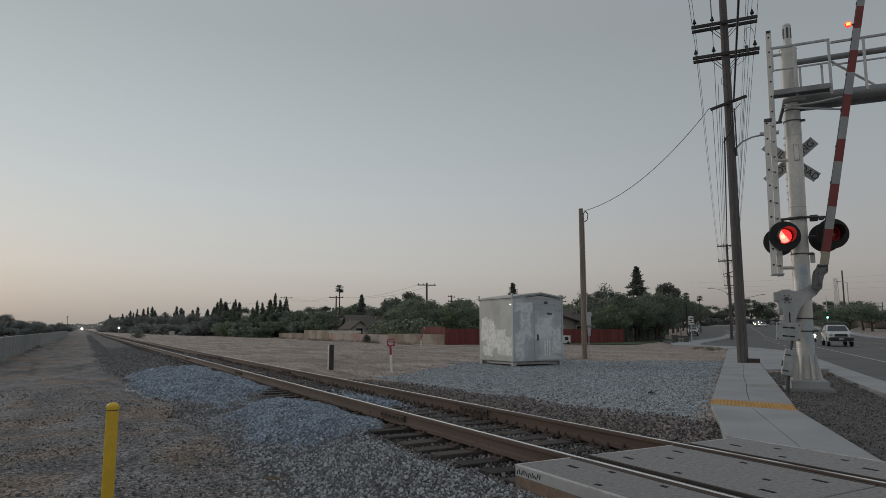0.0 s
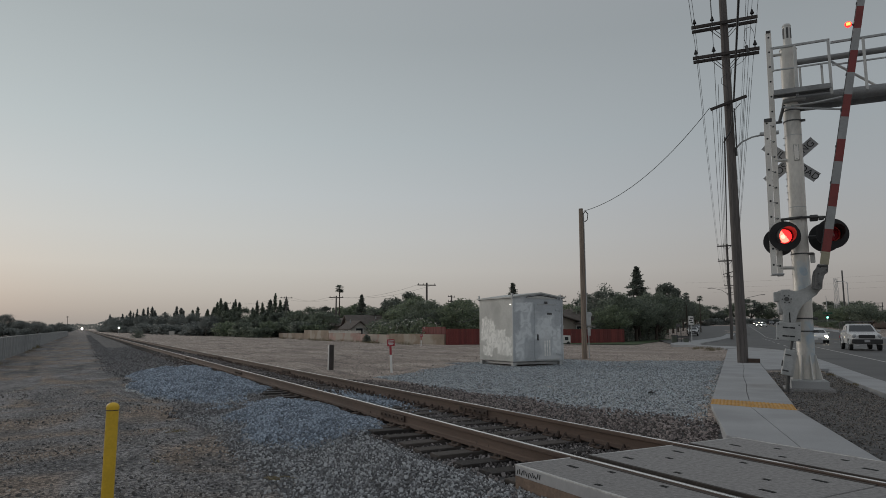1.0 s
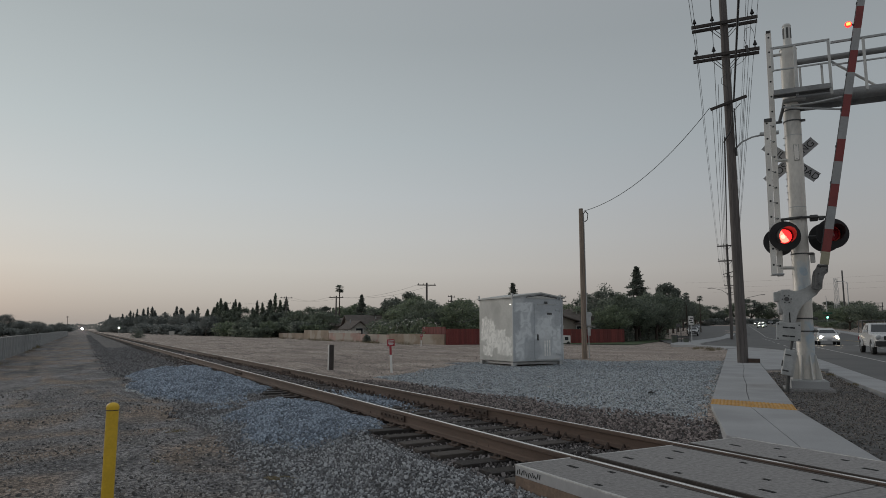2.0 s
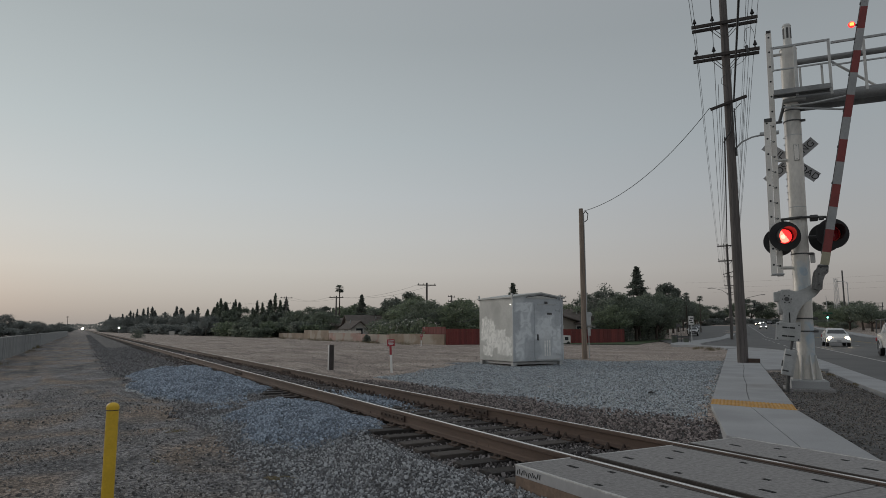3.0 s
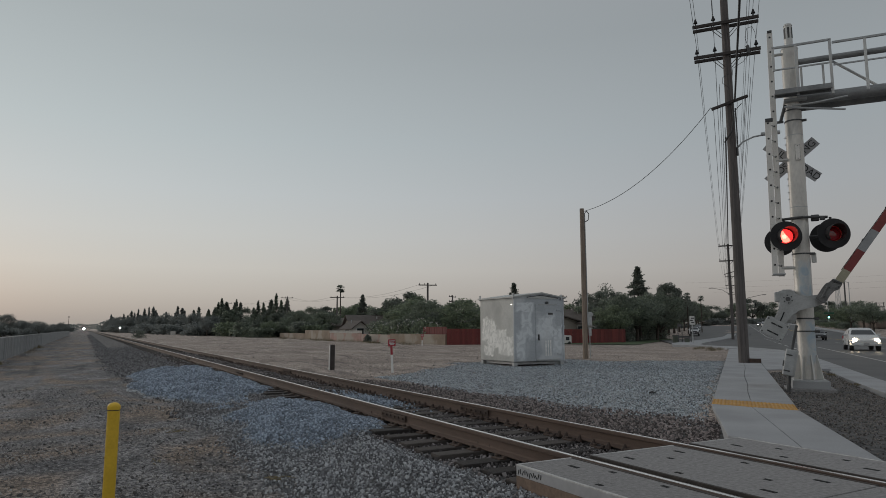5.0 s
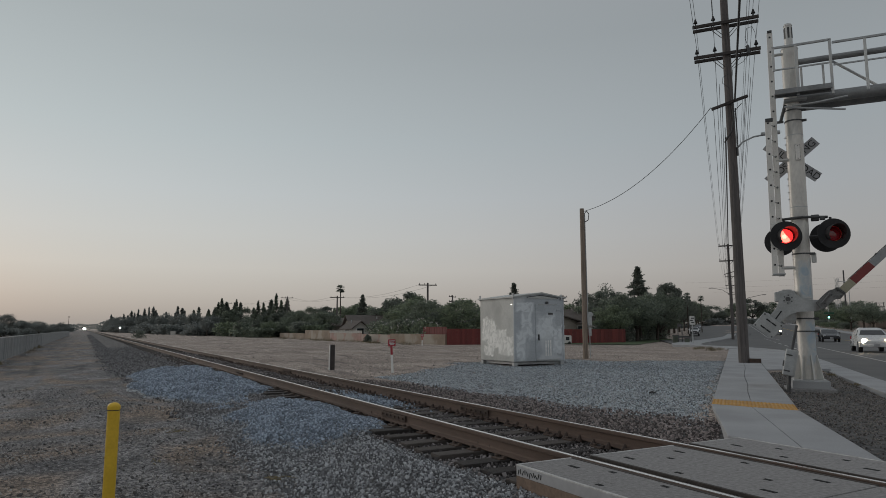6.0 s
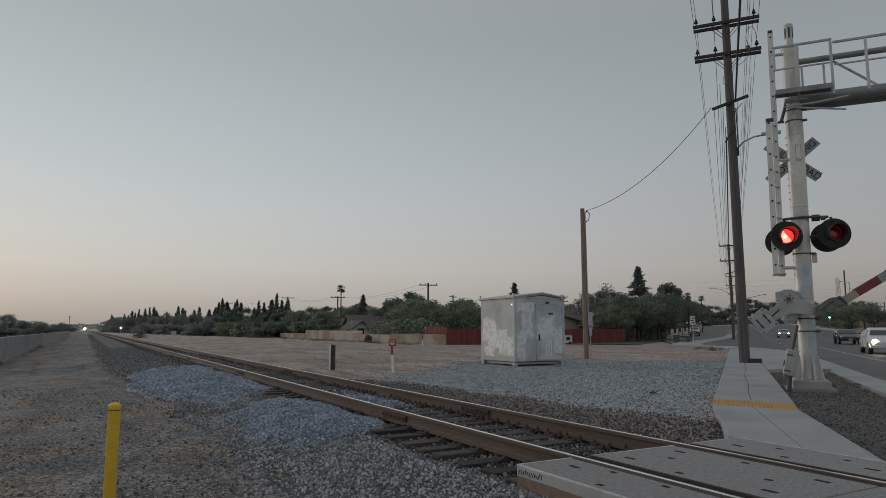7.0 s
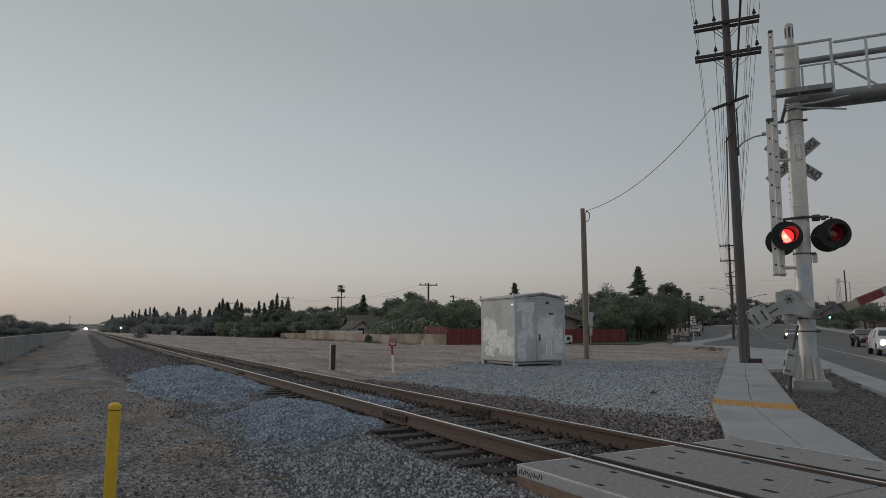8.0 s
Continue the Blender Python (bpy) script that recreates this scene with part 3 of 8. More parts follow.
US = [42 + 1.0 * k for k in range(30)] + [72 + 6 * k for k in range(14)]
band("side_road", US, mouth, lambda u: 3.06, 0.003, ASPH, "grey asphalt mouth of the side street")
band("pavement", [u for u in US if u > 48.1], lambda u: walk_edge(u), lambda u: mouth(u) - 0.16, 0.1, CONC, "pale concrete corner pavement round the side street")
band("road_kerb", US, lambda u: mouth(u) - 0.155, lambda u: mouth(u) - 0.003, 0.105, CONC, "pale concrete kerb round the corner")
band("side_road", [68 + 4 * k for k in range(7)], lambda u: -5.7 - 0.15 * (u - 68), walk_edge, 0.0, ASPH, "grey asphalt start of the frontage street")
for k in range(9):
    u0, u1 = 92 + 20 * k, 112 + 20 * k
    lift = [road_z(u) + 0.0 for u in (u0, u1)]
    bm = B()
    f = bm.faces.new([bm.verts.new(rd(u, v, z)) for u, v, z in ((u0, -5.6 - 0.06 * (u0 - 92), lift[0]), (u0, walk_edge(u0) if u0 < 150 else 3.06, lift[0]), (u1, walk_edge(u1) if u0 < 150 else 3.06, lift[1]), (u1, -5.6 - 0.06 * (u1 - 92), lift[1]))])
    bm.normal_update()
    if f.normal.z < 0:
        bmesh.ops.reverse_faces(bm, faces=[f])
    bmesh.ops.translate(bm, verts=bm.verts[:], vec=(0, 0, 0.02))
    g = bmesh.ops.extrude_face_region(bm, geom=[f])
    bmesh.ops.translate(bm, verts=[v for v in g["geom"] if isinstance(v, bmesh.types.BMVert)], vec=(0, 0, -0.3))
    bmesh.ops.recalc_face_normals(bm, faces=bm.faces[:])
    tagged(part("side_road", bm, ASPH), "grey asphalt frontage street beside the road", "road", kind="structure")

# ---- sidewalk: slabs cut by joints ----
walkway = thing("sidewalk", rd_pose(0, 0), "pale concrete sidewalk with joints and a long crack", "sidewalk", kind="structure")


def slab(name, uv, z, thick, material, parent):
    """A slab given by its corners along and across the road."""
    bm = B()
    f = bm.faces.new([bm.verts.new((v, u, z)) for u, v in uv])
    bm.normal_update()
    if f.normal.z < 0:
        bmesh.ops.reverse_faces(bm, faces=[f])
    r = bmesh.ops.extrude_face_region(bm, geom=[f])
    bmesh.ops.translate(bm, verts=[v for v in r["geom"] if isinstance(v, bmesh.types.BMVert)], vec=(0, 0, -thick))
    bmesh.ops.recalc_face_normals(bm, faces=bm.faces[:])
    top = [e for e in bm.edges if all(v.co.z > z - 1e-4 for v in e.verts)]
    bmesh.ops.bevel(bm, geom=top, offset=0.008, segments=1, affect="EDGES")
    return part(name, bm, material, parent)


def sw_z(u):
    return -0.005 - 0.035 * smooth(12, 30, u) + rise(u)


crack = random.Random(4)
mid = [0.22 + 0.05 * crack.uniform(-1, 1) for _ in range(40)]
edges_u = [13.15 + 1.9 * k for k in range(9)]
for k, (a, b) in enumerate(zip(edges_u, edges_u[1:])):
    slab("slab", [(a, -0.43), (b - 0.012, -0.43), (b - 0.012, mid[k + 1] - 0.004), (a, mid[k] - 0.004)], sw_z(a), 0.25, CONC, walkway)
    slab("slab", [(a, mid[k] + 0.004), (b - 0.012, mid[k + 1] + 0.004), (b - 0.012, 0.87), (a, 0.87)], sw_z(a), 0.25, CONC, walkway)
# the tactile strip and the ramp down to the rails
slab("tactile_strip", [(12.24, -0.43), (13.13, -0.43), (12.70, 0.86), (11.81, 0.86)], -0.003, 0.2, TACT, walkway)
slab("slab", [(13.14, -0.43), (13.145, -0.43), (13.145, 0.87), (12.71, 0.87)], -0.006, 0.2, CONC, walkway)


def track_uv(x, y):
    return uv_of(x, y)


CR_A, CR_B = (12.0, 0.2), track_uv(6.87, 4.42)
slab("ramp_slab", [track_uv(6.87, 5.36), (12.23, -0.43), (CR_A[0], CR_A[1] - 0.004), (CR_B[0], CR_B[1] - 0.004)], -0.002, 0.25, CONC, walkway)
slab("ramp_slab", [(CR_B[0] - 0.004, CR_B[1] + 0.004), (CR_A[0], CR_A[1] + 0.004), (11.80, 0.87), track_uv(6.87, 3.60)], -0.002, 0.25, CONC, walkway)
for j in range(22):
    v = -0.40 + j * 0.0585
    u = 12.27 - (v + 0.43) * 0.333
    bm = B()
    for i in range(12):
        rod(bm, (v, u + i * 0.074, -0.004), (v, u + i * 0.074, 0.005), 0.02, 0.012, seg=6)
    tagged(part("dome_row", bm, TACT, walkway), kind="stuff")
# wide apron of concrete from the pole to the kerb and round the corner
for a, b in zip([28.4 + 2.2 * k for k in range(9)], [28.4 + 2.2 * k for k in range(1, 10)]):
    w0, w1 = min(2.86, mouth(a) - 0.16), min(2.86, mouth(b) - 0.16)
    slab("slab", [(a, -0.43), (b - 0.012, -0.43), (b - 0.012, w1), (a, w0)], sw_z(a) - 0.004, 0.25, CONC, walkway)
slab("slab", [(24.0, 0.885), (28.39, 0.885), (28.39, 2.86), (25.4, 2.86)], sw_z(26) - 0.004, 0.25, CONC, walkway)

bm = B()
rows = []
for k in range(20):
    u = 67 + 2.7 * k
    edge = -8.9 + 0.5 * smooth(70, 100, u) - 3.0 * smooth(100, 120, u)
    rows.append([bm.verts.new((*rd(u, v).to_2d(), ground_z(*rd(u, v).to_2d()) + 0.06)) for v in (edge - 8, edge - 4, edge - 1.5, edge)])
for a, b in zip(rows, rows[1:]):
    for i in range(3):
        bm.faces.new((a[i], a[i + 1], b[i + 1], b[i]))
bmesh.ops.recalc_face_normals(bm, faces=bm.faces[:])
tagged(part("lawn", bm, GRASS), "short green lawn strip under the street trees", "lawn", kind="structure")

# ---- railway ----
track = thing("railway_track", pose(TRACK_X, 0, 0), "single railway track with rusty rails and dark wooden ties", "railway track", kind="structure")
PROFILE = [(-0.076, -0.186), (0.076, -0.186), (0.076, -0.175), (0.016, -0.158), (0.009, -0.14), (0.009, -0.052), (0.036, -0.042), (0.037, -0.008), (0.03, -0.002),
           (-0.03, -0.002), (-0.037, -0.008), (-0.036, -0.042), (-0.009, -0.052), (-0.009, -0.14), (-0.016, -0.158), (-0.076, -0.175)]


def bend(y):
    """Far off the line swings gently away."""
    return -6.3 * (max(0.0, y - 600) / 800) ** 2


def rail(x):
    bm = B()
    ys = [-60, -10, 0, 5, 12, 30, 80, 200, 500, 600, 800, 1000, 1200, 1400, 1600]
    rows = [[bm.verts.new((x + px + bend(y), y, pz)) for px, pz in PROFILE] for y in ys]
    for a, b in zip(rows, rows[1:]):
        for i in range(len(PROFILE)):
            j = (i + 1) % len(PROFILE)
            bm.faces.new((a[i], a[j], b[j], b[i]))
    bmesh.ops.recalc_face_normals(bm, faces=bm.faces[:])
    ob = part("rail", bm, RAIL_SIDE, track, "rusty steel rail with a worn bright head")
    bm = B()
    for y0, y1 in zip(ys[:1] + ys[9:], ys[9:]):
        a, b = Vector((x + bend(y0), y0, -0.0005)), Vector((x + bend(y1), y1, -0.0005))
        box(bm, (0, 0, 0), (0.046, (b - a).length, 0.004), m=Matrix.Translation((a + b) / 2) @ Matrix.Rotation(-math.atan2(b.x - a.x, b.y - a.y), 4, "Z"))
    part("running_surface", bm, RAIL_TOP, ob, "bright polished rail head")
    bm = B()                                         # joint bars bolted to the web
    for y in (9.6, 21.3, 33.0):
        for s in (-1, 1):
            box(bm, (x + s * 0.022, y, -0.1), (0.024, 0.9, 0.085), 0.005)
            for k in range(6):
                rod(bm, (x + s * 0.03, y - 0.38 + k * 0.152, -0.1), (x + s * 0.055, y - 0.38 + k * 0.152, -0.1), 0.016, seg=6)
    part("joint_bar", bm, IRON, ob, "rusty bolted joint bars")


for side in (-1, 1):
    rail(side * GAUGE / 2)

tie_rnd = random.Random(11)
TIE_GAP, TIE_HALF = 0.5, 1.40
bm = box(B(), (0, 0, 0), (TIE_HALF * 2, 0.225, 0.18), 0.012)
tie0 = part("tie", bm, TIE, track)
bm = B()
for s in (-1, 1):
    for q in (-1, 1):
        box(bm, (s * GAUGE / 2 + q * 0.115, 0, 0.098), (0.09, 0.19, 0.014))
        for w in (-1, 1):
            box(bm, (s * GAUGE / 2 + q * 0.088, w * 0.055, 0.112), (0.034, 0.022, 0.03), 0.004)
    for w in (-1, 1):                                # spring clips
        box(bm, (s * GAUGE / 2 - 0.085, w * 0.075, 0.114), (0.05, 0.04, 0.035), 0.012)
    for w in (-1, 1):                                # rail anchors against the tie, between the rails
        x = s * (GAUGE / 2 - 0.070)
        rod(bm, (x, w * 0.135, 0.085), (x + s * 0.025, w * 0.135, 0.170), 0.050, 0.012, 6)
plate0 = part("tie_plate", bm, IRON, tie0, "rusty tie plates with spikes")
for k in range(300):
    y = 5.42 + k * TIE_GAP
    m = pose(tie_rnd.uniform(-0.05, 0.05), y + tie_rnd.uniform(-0.03, 0.03), -0.292 + tie_rnd.uniform(-0.012, 0.004), 0, tie_rnd.uniform(-0.5, 0.5), tie_rnd.uniform(-1.5, 1.5))
    if k == 0:
        tie0.matrix_basis = m
        continue
    o = tie0.copy()
    scene.collection.objects.link(o)
    o.matrix_basis = m
    if k < 70:
        q = plate0.copy()
        scene.collection.objects.link(q)
        q.parent = o
bm = B()
for k in range(500):
    box(bm, (0, 155.5 + k * 1.0, -0.292), (TIE_HALF * 2, 0.4, 0.18))
tagged(part("far_ties", bm, TIE, track), kind="stuff")


# stones: joined, many small blocks
BLOCK_V = np.array([(x, y, z) for x in (-1, 1) for y in (-1, 1) for z in (-1, 1)]) * 0.62
BLOCK_F = np.array([(0, 1, 3), (0, 3, 2), (4, 6, 7), (4, 7, 5), (0, 4, 5), (0, 5, 1), (2, 3, 7), (2, 7, 6), (0, 2, 6), (0, 6, 4), (1, 5, 7), (1, 7, 3)])


def stones(name, places, sizes, material, label, seed=1):
    """Many broken stones joined, each an uneven six-sided block."""
    rnd = np.random.RandomState(seed)
    n = len(places)
    base, tri = BLOCK_V, BLOCK_F
    m = len(base)
    v = base[None] * (1 + rnd.uniform(-0.46, 0.26, (n, m, 3)))
    v = v * rnd.uniform(0.42, 1.28, (n, 1, 3))
    q = rnd.normal(size=(n, 4))
    q /= np.linalg.norm(q, axis=1, keepdims=True)
    w, x, y, z = q.T
    R = np.stack([1 - 2 * (y * y + z * z), 2 * (x * y - w * z), 2 * (x * z + w * y), 2 * (x * y + w * z), 1 - 2 * (x * x + z * z), 2 * (y * z - w * x), 2 * (x * z - w * y), 2 * (y * z + w * x), 1 - 2 * (x * x + y * y)], 1).reshape(n, 3, 3)
    v = np.einsum("nij,nkj->nki", R, v) * np.asarray(sizes)[:, None, None] * 0.5
    v += np.asarray(places)[:, None, :]
    me = bpy.data.meshes.new(name)
    me.vertices.add(n * m)
    me.vertices.foreach_set("co", v.astype(np.float32).ravel())
    f = (tri[None] + (np.arange(n) * m)[:, None, None]).reshape(-1)
    me.loops.add(len(f))
    me.loops.foreach_set("vertex_index", f.astype(np.int32))
    me.polygons.add(len(f) // 3)
    me.polygons.foreach_set("loop_start", np.arange(0, len(f), 3, dtype=np.int32))
    me.update(calc_edges=True)
    me.polygons.foreach_set("use_smooth", np.zeros(len(f) // 3, dtype=bool))
    me.materials.append(material)
    return tagged(new(name, me), label, "gravel", kind="stuff")


def packed(x0, x1, y0, y1, cell, test, seed, lift=None, grow=0.0):
    """Stones laid side by side on the ground, each about one cell wide; cells grow with the distance. Gives places and sizes."""
    r = random.Random(seed)
    out, sizes = [], []
    y = y0
    while y < y1:
        c = cell + grow * max(0.0, y - 10)
        x = x0 + r.random() * c
        while x < x1:
            px_, py_ = x + r.uniform(-0.4, 0.4) * c, y + r.uniform(-0.4, 0.4) * c
            if test(px_, py_, r):
                s = c * (0.7 + 0.75 * r.random() ** 1.5)
                h = lift(px_, py_) if lift else 0.0
                out.append((px_, py_, ground_z(px_, py_) + h + s * r.uniform(-0.10, 0.16)))
                sizes.append(s)
            x += c
        y += c
    return out, sizes


def spread(n, x0, x1, y0, y1, test, seed, lift=0.0, near=1.0):
    """Places on the ground in a rectangle, thicker towards its near end."""
    r = random.Random(seed)
    out = []
    while len(out) < n:
        x, t = r.uniform(x0, x1), r.random() ** near
        y = y0 + (y1 - y0) * t
        if test(x, y, r):
            out.append((x, y, ground_z(x, y) + lift + r.uniform(-0.012, 0.012)))
    return out


HEAPS = [(2.95, 21.6, 1.75, 7.2, 0.27), (3.35, 11.4, 1.25, 2.9, 0.25)]


def heap(x, y):
    h = 0
    for cx, cy, rx, ry, top in HEAPS:
        d = ((x - cx) / rx) ** 2 + ((y - cy) / ry) ** 2 + 0.55 * noise.noise((x * 1.1, y * 0.7, cy)) + 0.2 * noise.noise((x * 3, y * 2, cy))
        h = max(h, top * max(0, 1 - d))
    return min(h, 0.27 - 0.17 * smooth(3.3, 3.75, x)) * smooth(4.42, 4.2, x)


def shoulder(x, y, r):
    edge = 2.0 + 0.35 * noise.noise((y * 0.4, 7, 0)) - 1.1 * smooth(14, 34, y)
    return r.random() < smooth(edge - 0.35, edge + 0.4, x) and r.random() > smooth(0.0, 0.11, heap(x, y))


def any_place(x, y, r):
    return True


def inside_gravel(x, y, r):
    u, v = uv_of(x, y)
    edge = 18.9 + (x - 8.6) * 0.78 if x < 13.5 else 24.6 - 0.6 * smooth(14, 24, x)
    edge += 0.5 * noise.noise((x * 0.6, y * 0.6, 0))
    return v < -0.44 and x > 7.6 and y < edge and u < 31 + noise.noise((x * 0.5, y * 0.5, 1)) and not (14.85 < x < 17.1 and 21.2 < y < 23.4)


def rs(n, a, b, seed):
    return np.random.RandomState(seed).uniform(a, b, n)


SH, SHS = packed(1.2, 3.80, 4.0, 13.5, 0.036, shoulder, 1, lambda x, y: heap(x, y) * 0.9)
UP, UPS = packed(1.6, 3.62, 4.2, 13.5, 0.040, lambda x, y, r: shoulder(x, y, r) and r.random() < 0.85, 31, lambda x, y: 0.022 + heap(x, y) * 0.9)
stones("shoulder_ballast", SH + UP, SHS + UPS, STONE_MIX, "grey crushed stone ballast beside the track", 1)
SH2 = spread(27000, 0.0, 3.95, 13.5, 240, shoulder, 2, 0.014, 2.9)
stones("far_shoulder_ballast", SH2, rs(len(SH2), 0.045, 0.10, 2), STONE, "grey crushed stone ballast along the track", 2)
IN, INS = packed(TRACK_X - 1.5, TRACK_X + 1.6, 5.3, 46, 0.045, lambda x, y, r: abs(x - TRACK_X) < 0.85 or r.random() < 0.55, 3, lambda x, y: 0.040 if abs(x - TRACK_X) < 0.7 else 0.022, 0.0022)
stones("track_ballast", IN, INS, STONE_TRACK, "dusty crushed stone between the ties", 3)


def far_edge(y):
    return TRACK_X + 1.22 + 1.75 * (1 - smooth(11, 24, y)) + 0.15 * noise.noise((y * 0.7, 3, 0))


RT = spread(19000, TRACK_X + 1.1, TRACK_X + 3.3, 4.6, 45, lambda x, y, r: uv_of(x, y)[1] < -0.25 and x < far_edge(y) + r.uniform(-0.3, 0.15) and r.random() < 1 - smooth(6.9, 8.5, x) * 0.7, 4, 0.012, 1.5)
stones("far_side_ballast", RT, rs(len(RT), 0.026, 0.056, 4), STONE_RED, "brownish crushed stone on the track's far shoulder", 4)
GR = spread(50000, 7.2, 24.5, 5.0, 25.5, inside_gravel, 5, 0.006, 1.0)
stones("gravel_lot", GR, rs(len(GR), 0.018, 0.042, 5), STONE_PALE, "pale grey crushed gravel round the equipment shed", 5)
hr = random.Random(6)
HP, HPS = packed(1.1, 4.36, 8.0, 30.0, 0.036, lambda x, y, r: r.random() < smooth(0.0, 0.11, heap(x, y)), 6, lambda x, y: heap(x, y) * 0.9, 0.0018)
HU, HUS = packed(1.3, 4.0, 8.4, 29.0, 0.042, lambda x, y, r: r.random() < smooth(0.01, 0.12, heap(x, y)), 36, lambda x, y: heap(x, y) * 0.9 + 0.02, 0.0016)
HP, HPS = HP + HU, HPS + HUS
stones("fresh_ballast", HP, HPS, STONE_NEW, "heaps of clean bluish crushed stone dumped beside the track", 6)
IH = [(TRACK_X + 0.15 + hr.gauss(0, 0.22), 13.0 + hr.gauss(0, 0.9), -0.2 + hr.uniform(-0.04, 0.03)) for _ in range(900)]
stones("spilled_ballast", IH, rs(len(IH), 0.035, 0.07, 16), STONE_NEW, "spill of clean bluish stone between the rails", 16)
PB = spread(42000, -6, 2.8, 4.2, 22, lambda x, y, r: noise.noise((x * 0.5, y * 0.5, 5)) + 0.5 * noise.noise((x * 1.7, y * 0.9, 9)) + r.uniform(-0.7, 0.4) > -0.15, 7, 0.002, 1.9)
stones("loose_pebbles", PB, 0.009 + 0.048 * np.random.RandomState(7).random_sample(len(PB)) ** 2.6, STONE_LOOSE, "scattered small stones on the dirt", 7)
MG = spread(18000, 7.0, 20, 0.5, 13, lambda x, y, r: 0.88 < uv_of(x, y)[1] < 2.8 and x > 6.9, 8, 0.004, 1.0)
stones("verge_gravel", MG, rs(len(MG), 0.012, 0.036, 8), STONE_DARK, "dark mixed gravel round the signal mast", 8)
NP, NPS = packed(2.2, 3.56, 0.5, 5.3, 0.042, any_place, 17)
stones("panel_ballast", NP, NPS, STONE_RED, "brownish crushed stone banked against the crossing", 17)
LP = spread(3000, 7.5, 30, 18, 50, any_place, 9, 0.0, 1.4)
stones("lot_pebbles", LP, rs(len(LP), 0.02, 0.07, 9), STONE_RED, "scattered stones on the dirt lot", 9)


def bed(name, xs, ys, zf, material, label):
    ob = grid_mesh(name, xs, ys, zf, material)
    return tagged(ob, label, "ballast", kind="structure")


# beds under the loose stones
bed("ballast_bed", [TRACK_X - 3.4 + 0.2 * k for k in range(32)], steps((5.2, 0), (26, 0.25), (60, 2), (200, 10), (900, 60)),
    lambda x, y: ground_z(x, y) + (0.04 if y > 60 else 0.004) - (0.06 if x < TRACK_X - 3.3 or x > far_edge(y) else 0), BED, "compacted dark ballast under the track")
bed("heap_bed", steps((1.1, 0), (4.4, 0.1)), steps((7.8, 0), (30, 0.25)), lambda x, y: ground_z(x, y) + heap(x, y) * 0.85 - (0.06 if heap(x, y) < 0.01 else 0.0), GRAVEL, "core of the fresh stone heaps")

bed("gravel_bed", steps((7.4, 0), (24, 0.4)), steps((5, 0), (25.5, 0.4)), lambda x, y: ground_z(x, y) + (0.004 if inside_gravel(x, y, None) else -0.08), GRAVEL, "packed pale gravel under the loose stones")


def verge_z(x, y):
    return ground_z(x, y) + (0.004 if 0.84 < uv_of(x, y)[1] < 2.78 and x > 6.95 else -0.2)


bed("verge_bed", steps((6.9, 0), (20, 0.25)), steps((0.5, 0), (13, 0.25)), verge_z, BED, "dark packed gravel under the signal mast")

# ---- level crossing ----
crossing = thing("grade_crossing", pose(TRACK_X, 0, 0), "worn concrete crossing panels between and beside the rails", "level crossing", kind="structure")
cr = random.Random(21)
P_LEN = 2.13
RUSTDARK = surf("dark_rusty_edge", (0.075, 0.062, 0.055), (0.04, 0.034, 0.031), 0.8, metal=0.2, big=5, fine=40, bump=0.3)
EDGE = surf("worn_edge_angle", (0.66, 0.655, 0.64), (0.36, 0.345, 0.33), 0.7, metal=0.1, big=4, fine=30, bump=0.15)


def panel(x0, x1, y1, slots):
    bm = box(B(), ((x0 + x1) / 2, y1 - P_LEN / 2, -0.102), (x1 - x0, P_LEN - 0.014, 0.2), 0.010)
    p = part("panel", bm, PANEL, crossing)
    # slots are thin blocks on the top face, their shade only in the colour
    for sx, sy, big in slots:
        part("lifting_slot", box(B(), (sx, y1 - sy, -0.0025), (0.045, 0.13 if big else 0.07, 0.007), 0.002), VOID, p, "oblong lifting slot, its inner shade painted black")
    for sx, at_rail in ((x0 + 0.014, x0 > -1.4), (x1 - 0.014, x1 < 1.6)):
        part("edge_angle", box(B(), (sx, y1 - P_LEN / 2, -0.012), (0.032, P_LEN - 0.02, 0.03), 0.004), RUSTDARK if at_rail else EDGE, p, "rusty steel edge beside the rail" if at_rail else "worn pale steel edge")
    return p


